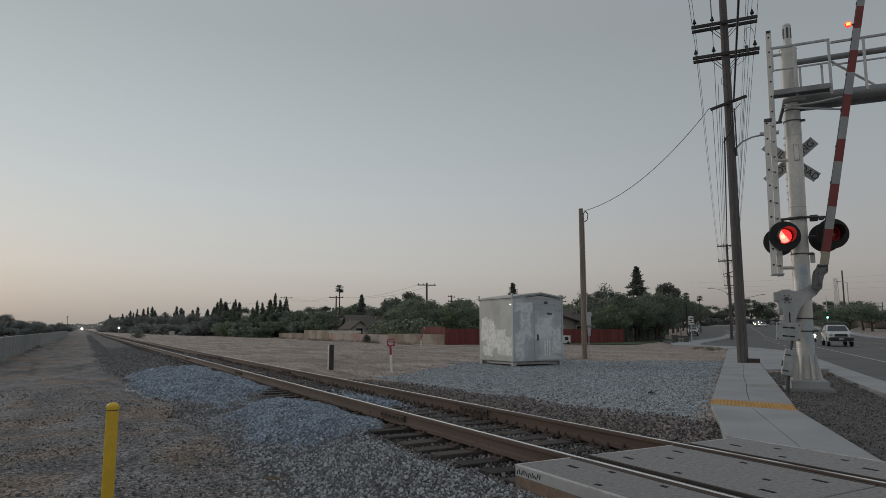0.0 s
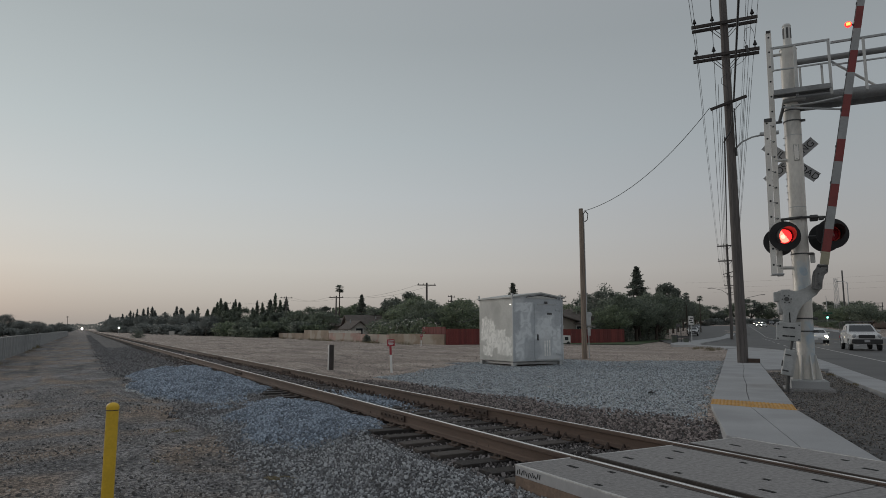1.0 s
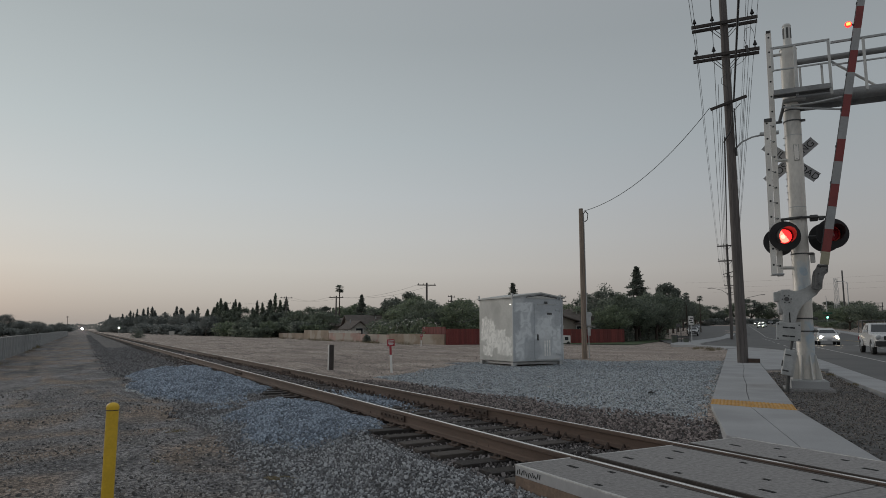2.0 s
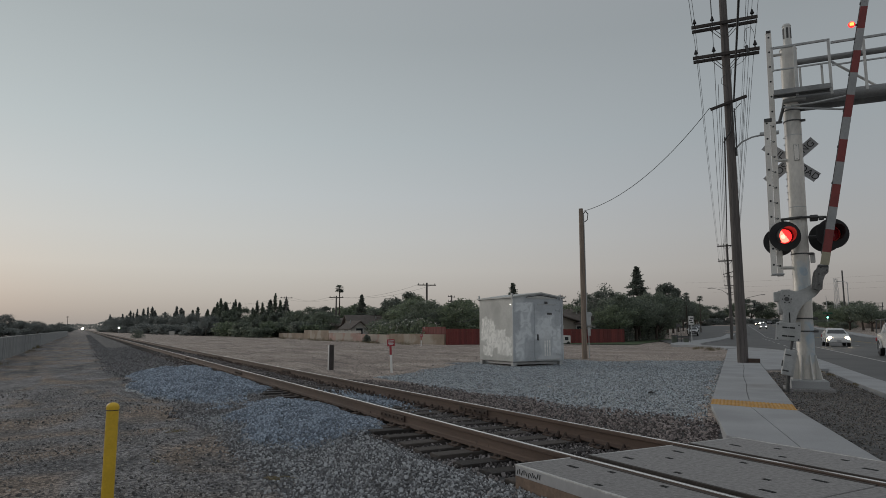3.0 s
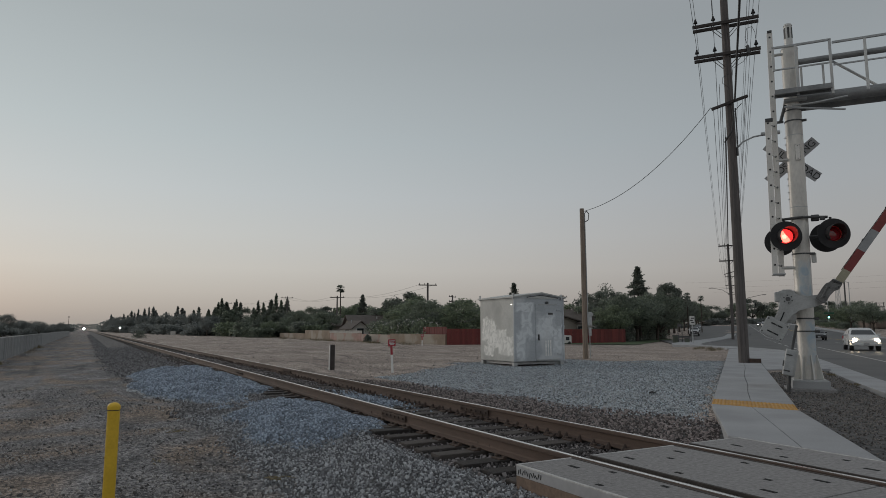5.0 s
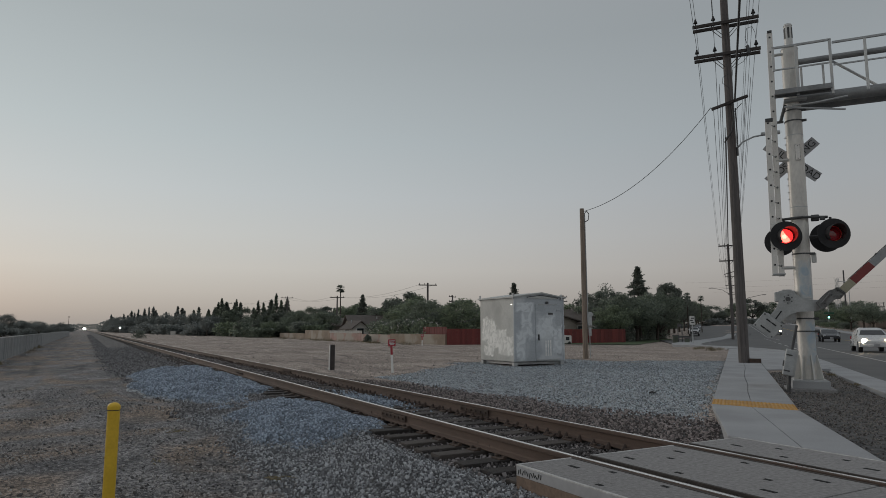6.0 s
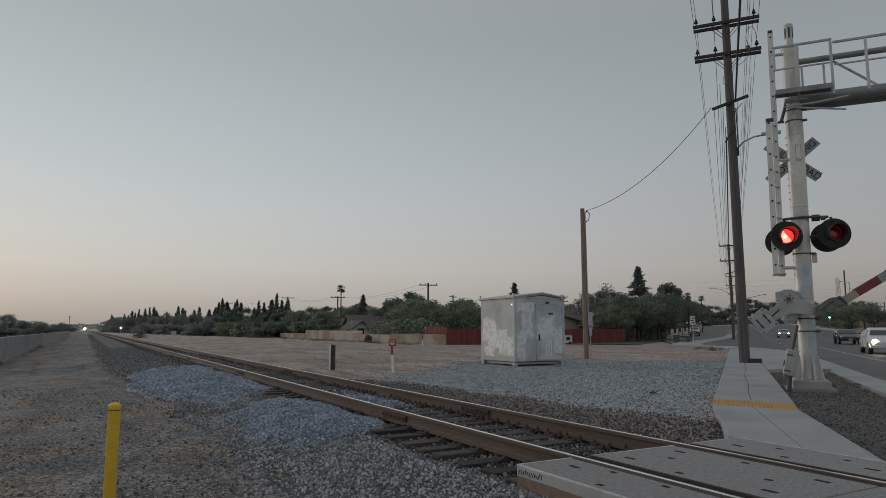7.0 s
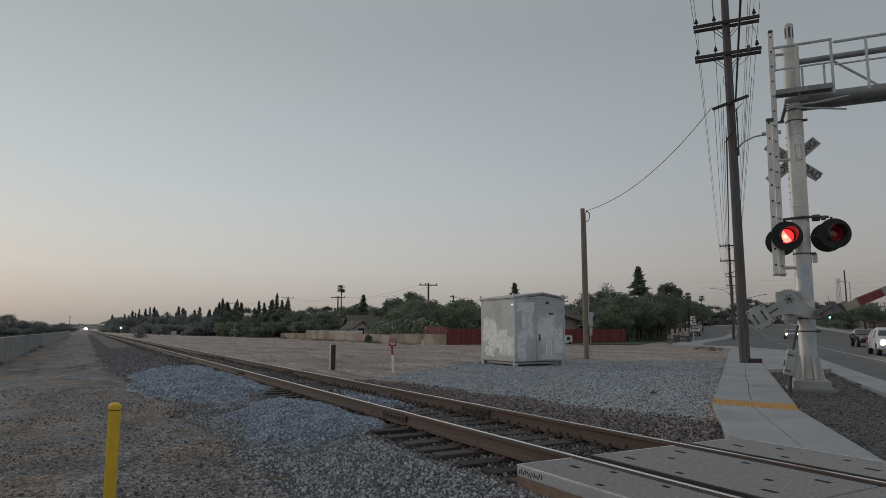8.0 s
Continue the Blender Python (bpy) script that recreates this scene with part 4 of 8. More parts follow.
for k in range(9):
    y1 = 5.2 - k * P_LEN
    a = panel(-1.51, -0.83, y1, [(-1.1, 0.35, 1), (-1.1, 1.75, 1), (-0.95, 0.7, 0), (-0.95, 1.3, 0), (-1.38, 1.0, 0)])
    b = panel(-0.61, 0.61, y1, [(-0.35, 0.3, 1), (-0.35, 1.8, 1), (0.35, 0.3, 1), (0.35, 1.8, 1), (0.0, 0.5, 0), (0.0, 1.55, 0), (0.45, 1.0, 0), (-0.45, 1.0, 0)])
    c = panel(0.84, 1.68, y1, [(1.2, 0.35, 1), (1.2, 1.75, 1), (1.42, 0.7, 0), (1.42, 1.4, 0), (1.05, 1.0, 0)])
    if k == 0:
        part("end_angle", box(B(), (-1.17, y1 - 0.013, -0.012), (0.66, 0.026, 0.03), 0.004), EDGE, a, "worn pale steel edge")
        part("end_angle", box(B(), (1.26, y1 - 0.013, -0.012), (0.82, 0.026, 0.03), 0.004), EDGE, c, "worn pale steel edge")
        part("end_angle", box(B(), (0, y1 - 0.013, -0.012), (1.20, 0.026, 0.03), 0.004), EDGE, b, "worn pale steel edge")
        part("side_coat", box(B(), (-1.5115, y1 - P_LEN / 2, -0.052), (0.004, P_LEN - 0.03, 0.09), 0.001), SIGNWHITE, a, "flaking white paint on the panel's side")
        part("side_crust", box(B(), (-1.512, y1 - P_LEN / 2, -0.185), (0.006, P_LEN - 0.03, 0.17), 0.001), DIRTCRUST, a, "brown dirt crust on the panel's side")
        for i in range(11):                         # scrawled strokes on the painted side
            part("scrawl", box(B(), (0, 0, 0), (0.004, 0.008, 0.045), m=pose(-1.515, y1 - 0.05 - i * 0.034, -0.055 + 0.010 * cr.uniform(-1, 1), cr.uniform(-50, 50))), LETTER, a, "black scrawled stroke")
bm = box(B(), (-1.46, -4.2, -0.31), (0.12, 18.8, 0.2), 0.01)
part("edge_timber", bm, WOODPALE, crossing, "weathered timber under the near panels")
bm = B()
for s in (-1, 1):                                  # rubber flangeway strips
    for q, w in ((-1, 0.045), (1, 0.045)):
        box(bm, (s * GAUGE / 2 + q * 0.072, -4.2, -0.095), (w, 18.8, 0.1), 0.004)
part("flangeway_filler", bm, TRIMBLACK, crossing, "black rubber flangeway strips")
# asphalt on either side of the crossing
poly_slab("road_approach", [rd(11.8, 3.06).to_2d(), (6.86, -0.35), (6.86, -14.0), rd(11.8, 21.0).to_2d()], -0.004, 0.2, ASPH, "worn asphalt road up to the rails", "road", "structure")
poly_slab("road_approach", [(3.63, -2.2), (3.63, -16.0), (-16, -34), (-20, -18)], -0.004, 0.2, ASPH, "worn asphalt road up to the rails", "road", "structure")
# ---- crossing signal: mast with cantilever, lights and gate ----
MAST_U, MAST_V, MAST_Z = 16.47, 1.50, -0.05
signal = thing("crossing_signal", rd_pose(MAST_U, MAST_V, MAST_Z), "tall aluminium-painted crossing signal mast with cantilever and flashing red lights", "crossing signal")
part("footing", box(B(), (-0.07, 0.0, -0.03), (0.95, 0.98, 0.16), 0.02), PANEL, signal, "dirty grey concrete footing")
part("plinth", box(B(), (-0.06, 0.0, 0.13), (0.72, 0.8, 0.165), 0.012), CONC, signal, "pale concrete plinth")


def mast_x(z):
    """The mast leans a hair to the road side as it rises."""
    return -0.075 + 0.0083 * z


bm = rod(B(), (mast_x(0.21), 0, 0.21), (mast_x(6.3), 0, 6.3), 0.180, 0.178, 32)
rod(bm, (mast_x(6.3), 0, 6.3), (mast_x(7.8), 0, 7.8), 0.176, 0.176, 32)
part("mast", bm, MASTPAINT, signal, smooth=True)
for z in (1.98, 4.05, 5.72):                       # weld seams round the mast
    part("weld_seam", rod(B(), (mast_x(z), 0, z), (mast_x(z), 0, z + 0.014), 0.182, 0.182, 28), GALV, signal, "raised weld seam")
bm = rod(B(), (-0.012, 0, 7.8), (-0.012, 0, 7.86), 0.185, 0.165, 28)
rod(bm, (-0.012, 0, 7.86), (-0.012, 0, 8.38), 0.088, 0.088, 20)
rod(bm, (-0.012, 0, 8.38), (-0.012, 0, 8.43), 0.098, 0.075, 20)
part("mast_cap", bm, ALU, signal, "capped pipe stub on the mast", True)
for a in range(0, 360, 60):
    q = pose(0, 0, 0, 0, 0, a + 30)
    part("vent_slot", box(B(), (0.086, 0, 8.2), (0.014, 0.045, 0.26), 0.006, m=pose(-0.012, 0, 0) @ q), DARKSTEEL, signal, "dark vent slot")
for k in range(15):
    part("step_lug", box(B(), (mast_x(3.5) - 0.176, -0.04, 2.55 + k * 0.16 + 0.9 * (k > 4)), (0.03, 0.03, 0.022), 0.004), GALV, signal, "small lug on the mast")
for a in range(0, 360, 45):                        # gusset ribs at the foot
    q = pose(mast_x(0.4), 0, 0, 0, 0, a + 14)
    part("gusset", plate(B(), [(0.168, 0.235), (0.315, 0.235), (0.305, 0.30), (0.205, 0.76), (0.168, 0.76)], 0.022, q), ALU, signal, "tall welded rib")
part("base_plate", box(B(), (-0.065, 0, 0.224), (0.64, 0.64, 0.026), 0.005), GREYPAINT, signal, "welded base plate")
for z, r in ((6.30, 0.186), (6.05, 0.190), (2.98, 0.192), (1.54, 0.194), (1.26, 0.194)):
    bm = rod(B(), (mast_x(z), 0, z), (mast_x(z), 0, z + 0.03), r, r, 26)
    box(bm, (mast_x(z) + r + 0.02, -0.05, z + 0.015), (0.10, 0.06, 0.05), 0.008)
    part("band_clamp", bm, DARKSTEEL, signal, "steel band clamp")
bm = box(B(), (0.19, -0.02, 2.90), (0.10, 0.05, 0.22), 0.02)
part("number_plate_bracket", bm, ALU, signal, "small aluminium plate on the band")
cover = part("hand_hole_cover", box(B(), (0.0, -0.180, 5.30), (0.095, 0.045, 0.36), 0.012), LADDERPAINT, signal, "raised plate over the mast's hand hole")
part("cover_rim", box(B(), (0.0, -0.172, 5.30), (0.104, 0.045, 0.369), 0.006), IRONGREY, cover, "dark grey rim round the plate")
for z in (5.155, 5.445):
    part("cover_bolt", rod(B(), (0.0, -0.210, z), (0.0, -0.196, z), 0.010, seg=8), DARKSTEEL, cover, "dark bolt head")

# cantilever truss with walkway rails
LEN = 7.6
bm = B()
rod(bm, (0.05, -0.03, 6.56), (LEN, -0.03, 6.56), 0.13, seg=24)
part("lower_chord", bm, CHORD, signal, "thick lower tube of the cantilever", True)
part("lower_chord", rod(B(), (0.05, 0.30, 6.50), (LEN, 0.30, 6.50), 0.11, seg=20), CHORD, signal, "thick lower tube of the cantilever", True)
part("mast_bracket", box(B(), (0.02, -0.06, 6.52), (0.46, 0.42, 0.06), 0.01), GALV, signal, "bolted bracket between mast and cantilever")
bm = B()
rod(bm, (0.05, 0, 7.475), (LEN, 0, 7.475), 0.068, seg=16)
part("upper_chord", bm, CHORD, signal, "upper tubes of the cantilever", True)
for k in range(5):
    x = 0.80 + k * 1.5
    bm = rod(B(), (x, 0, 6.6), (x, 0, 7.45), 0.026, seg=8)
    part("truss_post", bm, ALU, signal)
    if x + 1.0 < LEN:
        part("truss_brace", rod(B(), (x + 0.03, 0, 7.38), (x + 0.85, 0, 6.68), 0.030, seg=8), ALU, signal)
bm = box(B(), (0.165, -0.40, 6.655), (1.13, 0.26, 0.035), 0.006)
box(bm, (0.165, -0.53, 6.645), (1.13, 0.02, 0.115), 0.004)
box(bm, (0.165, -0.27, 6.645), (1.13, 0.02, 0.115), 0.004)
part("access_platform", bm, CHORD, signal, "grey steel step platform")
for x0, x1, rails in ((-0.41, 0.775, (7.735, 7.205)), (0.79, LEN, (7.66, 7.14))):
    for z, t, h in zip(rails, (0.045, 0.03), (0.05, 0.035)):
        part("handrail", box(B(), ((x0 + x1) / 2, -0.42, z), (x1 - x0, t, h), 0.006), GALV, signal, "galvanised angle handrail")
for x, z0, z1 in ((-0.385, 7.18, 7.74), (0.075, 6.55, 7.72), (0.745, 6.48, 7.74), (1.405, 6.48, 7.66), (2.7, 6.48, 7.66), (4.0, 6.48, 7.66), (5.3, 6.48, 7.66), (6.6, 6.48, 7.66)):
    part("handrail_post", box(B(), (x, -0.42, (z0 + z1) / 2), (0.055, 0.045, z1 - z0), 0.006), ALU, signal)
for x in (0.17, 0.60):
    part("handrail_post", box(B(), (x, -0.30, 7.01), (0.045, 0.04, 0.5), 0.006), ALU, signal)
part("cable_gland", rod(B(), (-0.30, -0.24, 6.05), (-0.19, -0.22, 6.42), 0.035, seg=8), DARKSTEEL, signal, "dark cable gland")
part("gland_foot", box(B(), (-0.31, -0.22, 6.03), (0.13, 0.06, 0.05), 0.01), DARKSTEEL, signal, "dark bracket under the cable gland")
for pts, r in (([(-0.21, -0.30, 6.35), (0.37, -0.45, 6.19), (0.94, -0.52, 6.07)], 0.022), ([(-0.05, -0.30, 6.36), (0.38, -0.45, 6.32), (1.00, -0.52, 6.36)], 0.022)):
    part("conduit", tube(B(), pts, r, 8), GALV, signal, "loose galvanised conduit under the cantilever")

# ladder beside the mast
ladder = part("ladder", box(B(), (-0.545, -0.26, 2.53), (0.26, 0.40, 0.03), 0.01), GALV, signal, "galvanised channel ladder with a foot plate")


def ladder_x(far, z):
    return (-0.503 if far else -0.647) + 0.0118 * z


for far, y, z0, z1 in ((True, -0.1, 2.50, 8.25), (False, -0.42, 2.50, 6.05)):
    zm, w = (z0 + z1) / 2, 0.118
    lean = pose(ladder_x(far, zm), y, zm, 0, 0.68, 0)
    bm = box(B(), (0, 0, 0), (w, 0.012, z1 - z0), 0.003, m=lean)
    for q in (-1, 1):
        box(bm, (q * (w / 2 - 0.006), 0.028, 0), (0.012, 0.055, z1 - z0), 0.003, m=lean)
    part("ladder_rail", bm, LADDERPAINT, ladder, "pale channel rail")
    for k in range(int((z1 - 2.7) / 0.36) + 1):
        z = 2.74 + k * 0.36
        part("rung_end", rod(B(), (ladder_x(far, z), y - 0.012, z), (ladder_x(far, z), y - 0.004, z), 0.022, seg=10), BLACK, ladder, "dark rung hole")
for k in range(10):
    z = 2.74 + k * 0.36
    part("rung", rod(B(), (ladder_x(True, z), -0.1, z), (ladder_x(False, z), -0.42, z), 0.010, seg=6), GALV, ladder)
for z in (2.69, 5.17, 7.70):
    part("ladder_bracket", rod(B(), (ladder_x(True, z), -0.08, z), (mast_x(z) - 0.1, -0.05, z), 0.036, seg=8), ALU, ladder)
part("ladder_hinge", box(B(), (-0.55, -0.42, 6.05), (0.16, 0.06, 0.08), 0.01), DARKSTEEL, ladder)
part("ladder_cap", box(B(), (ladder_x(True, 8.27), -0.1, 8.28), (0.10, 0.07, 0.05), 0.01), DARKSTEEL, ladder)

# crossbuck behind the mast
XB = Vector((-0.09, 0.27, 5.21))
for angle, words, off in ((-40.5, ("RAIL", "ROAD"), 0.0), (40.5, ("CROS", "SING"), 0.012)):
    bm = box(B(), (0, 0, 0), (1.36, 0.006, 0.24), 0.002, m=pose(XB.x, XB.y + off, XB.z, 0, -angle, 0))
    blade = part("crossbuck_blade", bm, SIGNWHITE, signal, "grey-white crossbuck blade with black letters")
    for word, s in zip(words, (-1, 1)):
        m = pose(XB.x, XB.y + off - 0.006, XB.z) @ pose(0, 0, 0, 0, -angle, 0) @ pose(s * 0.40, 0, 0, 90, 0, 0)
        text_part("lettering", word, 0.215, m, LETTER, blade, 0.001)

HOOD = surf("hood_black", (0.06, 0.055, 0.055), (0.04, 0.038, 0.038), 0.5, big=3, fine=30, bump=0.05)
# flashing lights: each disc turns its lit face out in turn


def light_head(x, y, z, face):
    """A round black background with hood and a red disc; face: 0 looks back along the road, 180 away from it."""
    q = pose(x, y, z, 0, 0, face)
    bm = B()
    n = 40
    outer = [(0.332 * math.cos(2 * math.pi * k / n), 0.332 * math.sin(2 * math.pi * k / n)) for k in range(n)]
    inner = [(0.168 * math.cos(2 * math.pi * k / n), 0.168 * math.sin(2 * math.pi * k / n)) for k in range(n)]
    vo = [[bm.verts.new((a, d, b)) for a, b in outer] for d in (0.0, 0.012)]
    vi = [[bm.verts.new((a, d, b)) for a, b in inner] for d in (0.0, 0.012)]
    for k in range(n):
        j = (k + 1) % n
        bm.faces.new((vo[0][k], vo[0][j], vi[0][j], vi[0][k]))
        bm.faces.new((vo[1][j], vo[1][k], vi[1][k], vi[1][j]))
        bm.faces.new((vo[0][j], vo[0][k], vo[1][k], vo[1][j]))
        bm.faces.new((vi[0][k], vi[0][j], vi[1][j], vi[1][k]))
    bmesh.ops.recalc_face_normals(bm, faces=bm.faces[:])
    head = part("light_background", bm, BLACK, signal, "round black light background")
    head.matrix_basis = q
    bm = B()
    rings = []
    for r, d in ((0.168, 0.0), (0.172, 0.16), (0.15, 0.20), (0.06, 0.22)):
        rings.append([bm.verts.new((r * math.cos(2 * math.pi * k / 24), d, r * math.sin(2 * math.pi * k / 24))) for k in range(24)])
    for a, b in zip(rings, rings[1:]):
        for k in range(24):
            bm.faces.new((a[k], a[(k + 1) % 24], b[(k + 1) % 24], b[k]))
    bm.faces.new(rings[-1])
    part("housing", bm, BLACK, head)
    bm = B()                                        # hood: open below, longer at its top
    rows = []
    for k in range(25):
        a = radians(-50 + 280 * k / 24)
        reach = 0.10 + 0.22 * (0.5 + 0.5 * math.sin(a)) ** 0.8
        rows.append([bm.verts.new((r * math.cos(a), d, r * math.sin(a))) for r, d in ((0.175, 0.0), (0.175, -reach), (0.183, -reach), (0.183, 0.0))])
    for a, b in zip(rows, rows[1:]):
        for i in range(4):
            bm.faces.new((a[i], a[(i + 1) % 4], b[(i + 1) % 4], b[i]))
    bm.faces.new(rows[0]), bm.faces.new(rows[-1][::-1])
    bmesh.ops.recalc_face_normals(bm, faces=bm.faces[:])
    part("hood", bm, HOOD, head, "black metal hood")
    if face == 180:
        bm = rod(B(), (0, 0.0, 0), (0, 0.03, 0), 0.16, 0.15, 24)
        part("lens", bm, REDLENS, head, "dark red lens")
        return None
    bm = B()                                        # one side lit, the other dark
    bmesh.ops.create_uvsphere(bm, u_segments=72, v_segments=36, radius=0.156, matrix=Matrix.Diagonal((1, 0.18, 1, 1)))
    disc = part("lens_disc", bm, REDLENS, head, "red lens disc, lit on one side", True)
    disc.data.materials.append(LIT)
    disc.data.materials.append(LITCORE)
    disc.data.materials.append(LITHOT)
    for p in disc.data.polygons:
        c = p.center
        if c.y < 0:
            spot = (c.x + 0.03) ** 2 + (c.z + 0.01) ** 2
            p.material_index = 3 if spot < 0.046 ** 2 else 2 if (c.x + 0.7 * c.z < 0.03 and c.x ** 2 + c.z ** 2 < 0.14 ** 2) else 1
    disc.location = (0, 0.05, 0)
    return disc


L_LAMP = light_head(-0.36, -0.43, 3.37, 13)
R_LAMP = light_head(0.583, -0.23, 3.40, 13)
light_head(-0.43, 0.42, 3.35, 180)
light_head(0.507, 0.42, 3.395, 180)
bm = B()
tube(bm, [(-0.42, -0.02, 3.80), (0.0, -0.24, 3.80), (0.5, -0.05, 3.80)], 0.03, 8)
for x in (-0.36, 0.56):
    rod(bm, (x, -0.05, 3.40), (x, 0.38, 3.36), 0.075, seg=12)
    rod(bm, (x, 0, 3.38), (x, 0, 3.8), 0.028, seg=8)
rod(bm, (-0.36, 0, 3.38), (0.56, 0, 3.38), 0.03, seg=8)
box(bm, (0.26, -0.06, 3.79), (0.16, 0.12, 0.14), 0.02)
box(bm, (0.40, -0.1, 3.77), (0.1, 0.1, 0.08), 0.02)
part("light_crossarm", bm, DARKSTEEL, signal, "dark crossarm with junction box")

# ---- gate: case on the mast, lever with weights and striped arm ----
gate = thing("crossing_gate", rd_pose(MAST_U - 0.36, MAST_V - 0.406, 1.925), "grey crossing gate with striped red and white arm being lowered", "crossing gate")
bm = box(B(), (0.0, 0.24, -0.07), (0.34, 0.34, 0.54), 0.05)
box(bm, (-0.17, 0.20, 0.06), (0.15, 0.26, 0.22), 0.03)
box(bm, (0.0, 0.18, 0.195), (0.19, 0.2, 0.05), 0.012)
rod(bm, (0.01, 0.2, -0.33), (0.01, 0.2, -0.45), 0.155, 0.155, 24)
rod(bm, (0.01, 0.2, -0.45), (0.01, 0.2, -0.52), 0.155, 0.10, 24)
part("gate_case", bm, GREYPAINT, gate, "weathered grey gate machine case")
bm = rod(B(), (0, -0.1, 0), (0, 0.2, 0), 0.05, seg=12)
part("pivot_shaft", bm, DARKSTEEL, gate)

LEVER = [(-0.10, -0.52), (-0.08, -0.31), (-0.105, -0.19), (-0.13, -0.09), (-0.135, 0.035), (-0.085, 0.17), (0.005, 0.195), (0.095, 0.18), (0.20, 0.165), (0.37, 0.235), (0.49, 0.315), (0.507, 0.40),
         (0.677, 0.39), (0.655, 0.19), (0.575, 0.08), (0.405, -0.05), (0.29, -0.145), (0.21, -0.28), (0.168, -0.41), (0.15, -0.52)]
bm = plate(B(), LEVER, 0.035, pose(0, -0.09, 0))
lever = part("gate_lever", bm, GREYPAINT, gate, "curved grey steel lever")
cw = pose(-0.011, 0, -0.71, 0, 4.7, 0)
bm = box(B(), (0, -0.125, 0), (0.475, 0.06, 0.385), 0.012, m=cw)
box(bm, (0.03, -0.02, 0.04), (0.42, 0.08, 0.36), 0.015, m=cw)
part("counterweight", bm, GREYPAINT, lever, "grey slotted counterweight plates")
for x, z, w, h in ((-0.065, 0.09, 0.10, 0.032), (0.075, 0.09, 0.10, 0.032), (-0.065, -0.095, 0.10, 0.032), (0.075, -0.095, 0.10, 0.032)):
    part("slot", box(B(), (x, -0.153, z), (w, 0.01, h), 0.003, m=cw), BLACK, lever, "dark adjusting slot")
part("slot", box(B(), (0.035, -0.094, -0.40), (0.026, 0.012, 0.22), 0.003), BLACK, lever, "dark adjusting slot")
for x, z in ((0.005, 0.09), (0.005, -0.095), (-0.2, 0.155), (0.2, 0.155), (-0.2, -0.155), (0.2, -0.155)):
    part("bolt", rod(B(), cw @ Vector((x, -0.165, z)), cw @ Vector((x, -0.150, z)), 0.018, seg=6), DARKSTEEL, lever, "dark bolt head")
for a in range(0, 360, 60):
    x, z = 0.085 * math.cos(radians(a)), 0.085 * math.sin(radians(a))
    part("bolt", rod(B(), (x, -0.105, z), (x, -0.085, z), 0.016, seg=6), DARKSTEEL, lever, "dark bolt head")
part("pivot_cap", rod(B(), (0, -0.12, 0), (0, -0.08, 0), 0.045, seg=12), DARKSTEEL, lever, "dark pivot cap")
ARM_A = 10.53                                       # the arm's lean when it stands up
arm_m = pose(0.755, -0.225, 0.80, 0, ARM_A, 0)      # along the arm: +z
bm = plate(B(), [(0.47, 0.22), (0.60, 0.17), (0.672, 0.195), (0.69, 0.36), (0.735, 0.50), (0.80, 0.545), (0.815, 0.70), (0.62, 0.735), (0.585, 0.64), (0.53, 0.585), (0.50, 0.45)], 0.11, pose(0, -0.265, 0))
bmesh.ops.bevel(bm, geom=bm.edges[:], offset=0.012, segments=2, affect="EDGES")
part("arm_socket", bm, IRONGREY, lever, "grimy bolted arm socket", True)
part("socket_rib", box(B(), (0.555, -0.27, 0.43), (0.03, 0.06, 0.30), 0.01, m=pose(0, 0, 0, 0, 2, 0)), IRONGREY, lever, "grimy upright rib")
part("clamp_bar", box(B(), (0.705, -0.27, 0.69), (0.20, 0.04, 0.045), 0.012), DARKSTEEL, lever, "dark clamp bar")
for x, z in ((0.61, 0.30), (0.62, 0.52), (0.66, 0.66), (0.77, 0.60)):
    part("bolt", rod(B(), (x, -0.285, z), (x, -0.262, z), 0.018, seg=6), DARKSTEEL, lever, "dark bolt head")
STRIPE = 0.494
for k in range(15):
    w0, w1 = 0.166 - 0.0025 * k, 0.166 - 0.0025 * (k + 1)
    z0 = -0.08 if k == 0 else 0.193 + STRIPE * (k - 1)
    z1 = 0.193 + STRIPE * k
    bm = B()
    vs = []
    for z, w in ((z0, w0), (z1, w1)):
        vs.append([bm.verts.new(arm_m @ Vector((x, y, z))) for x, y in ((-w / 2, -0.028), (w / 2, -0.028), (w / 2, 0.028), (-w / 2, 0.028))])
    for i in range(4):
        bm.faces.new((vs[0][i], vs[0][(i + 1) % 4], vs[1][(i + 1) % 4], vs[1][i]))
    bm.faces.new(vs[0]), bm.faces.new(vs[1])
    bmesh.ops.recalc_face_normals(bm, faces=bm.faces[:])
    part("arm_stripe", bm, ARMRED if k % 2 else ARMWHITE if k else ARMCREAM, lever, "dull red stripe of the arm" if k % 2 else "greyish white stripe of the arm")
cable = part("arm_cable", rod(B(), arm_m @ Vector((-0.091, 0, 0.15)), arm_m @ Vector((-0.0756, 0, 6.55)), 0.007, seg=6), DARKSTEEL, lever, "thin lamp cable clipped along the arm")
for k in range(8):
    part("cable_clip", box(B(), (-0.092 + 0.0022 * k, 0, 0.9 + k * 0.8), (0.03, 0.03, 0.05), 0.005, m=arm_m), DARKSTEEL, cable)
bm = rod(B(), (-0.07, -0.02, 5.21), (-0.16, -0.02, 5.21), 0.022, seg=8)
for v in bm.verts:
    v.co = arm_m @ v.co
part("lamp_bracket", bm, DARKSTEEL, lever)
bm = B()
bmesh.ops.create_uvsphere(bm, u_segments=20, v_segments=12, radius=0.07, matrix=Matrix.Diagonal((1.0, 0.6, 1, 1)))
ARM_LAMP = part("arm_lamp", bm, REDLENS, lever, "small red lamp on the arm, lit on one side", True)
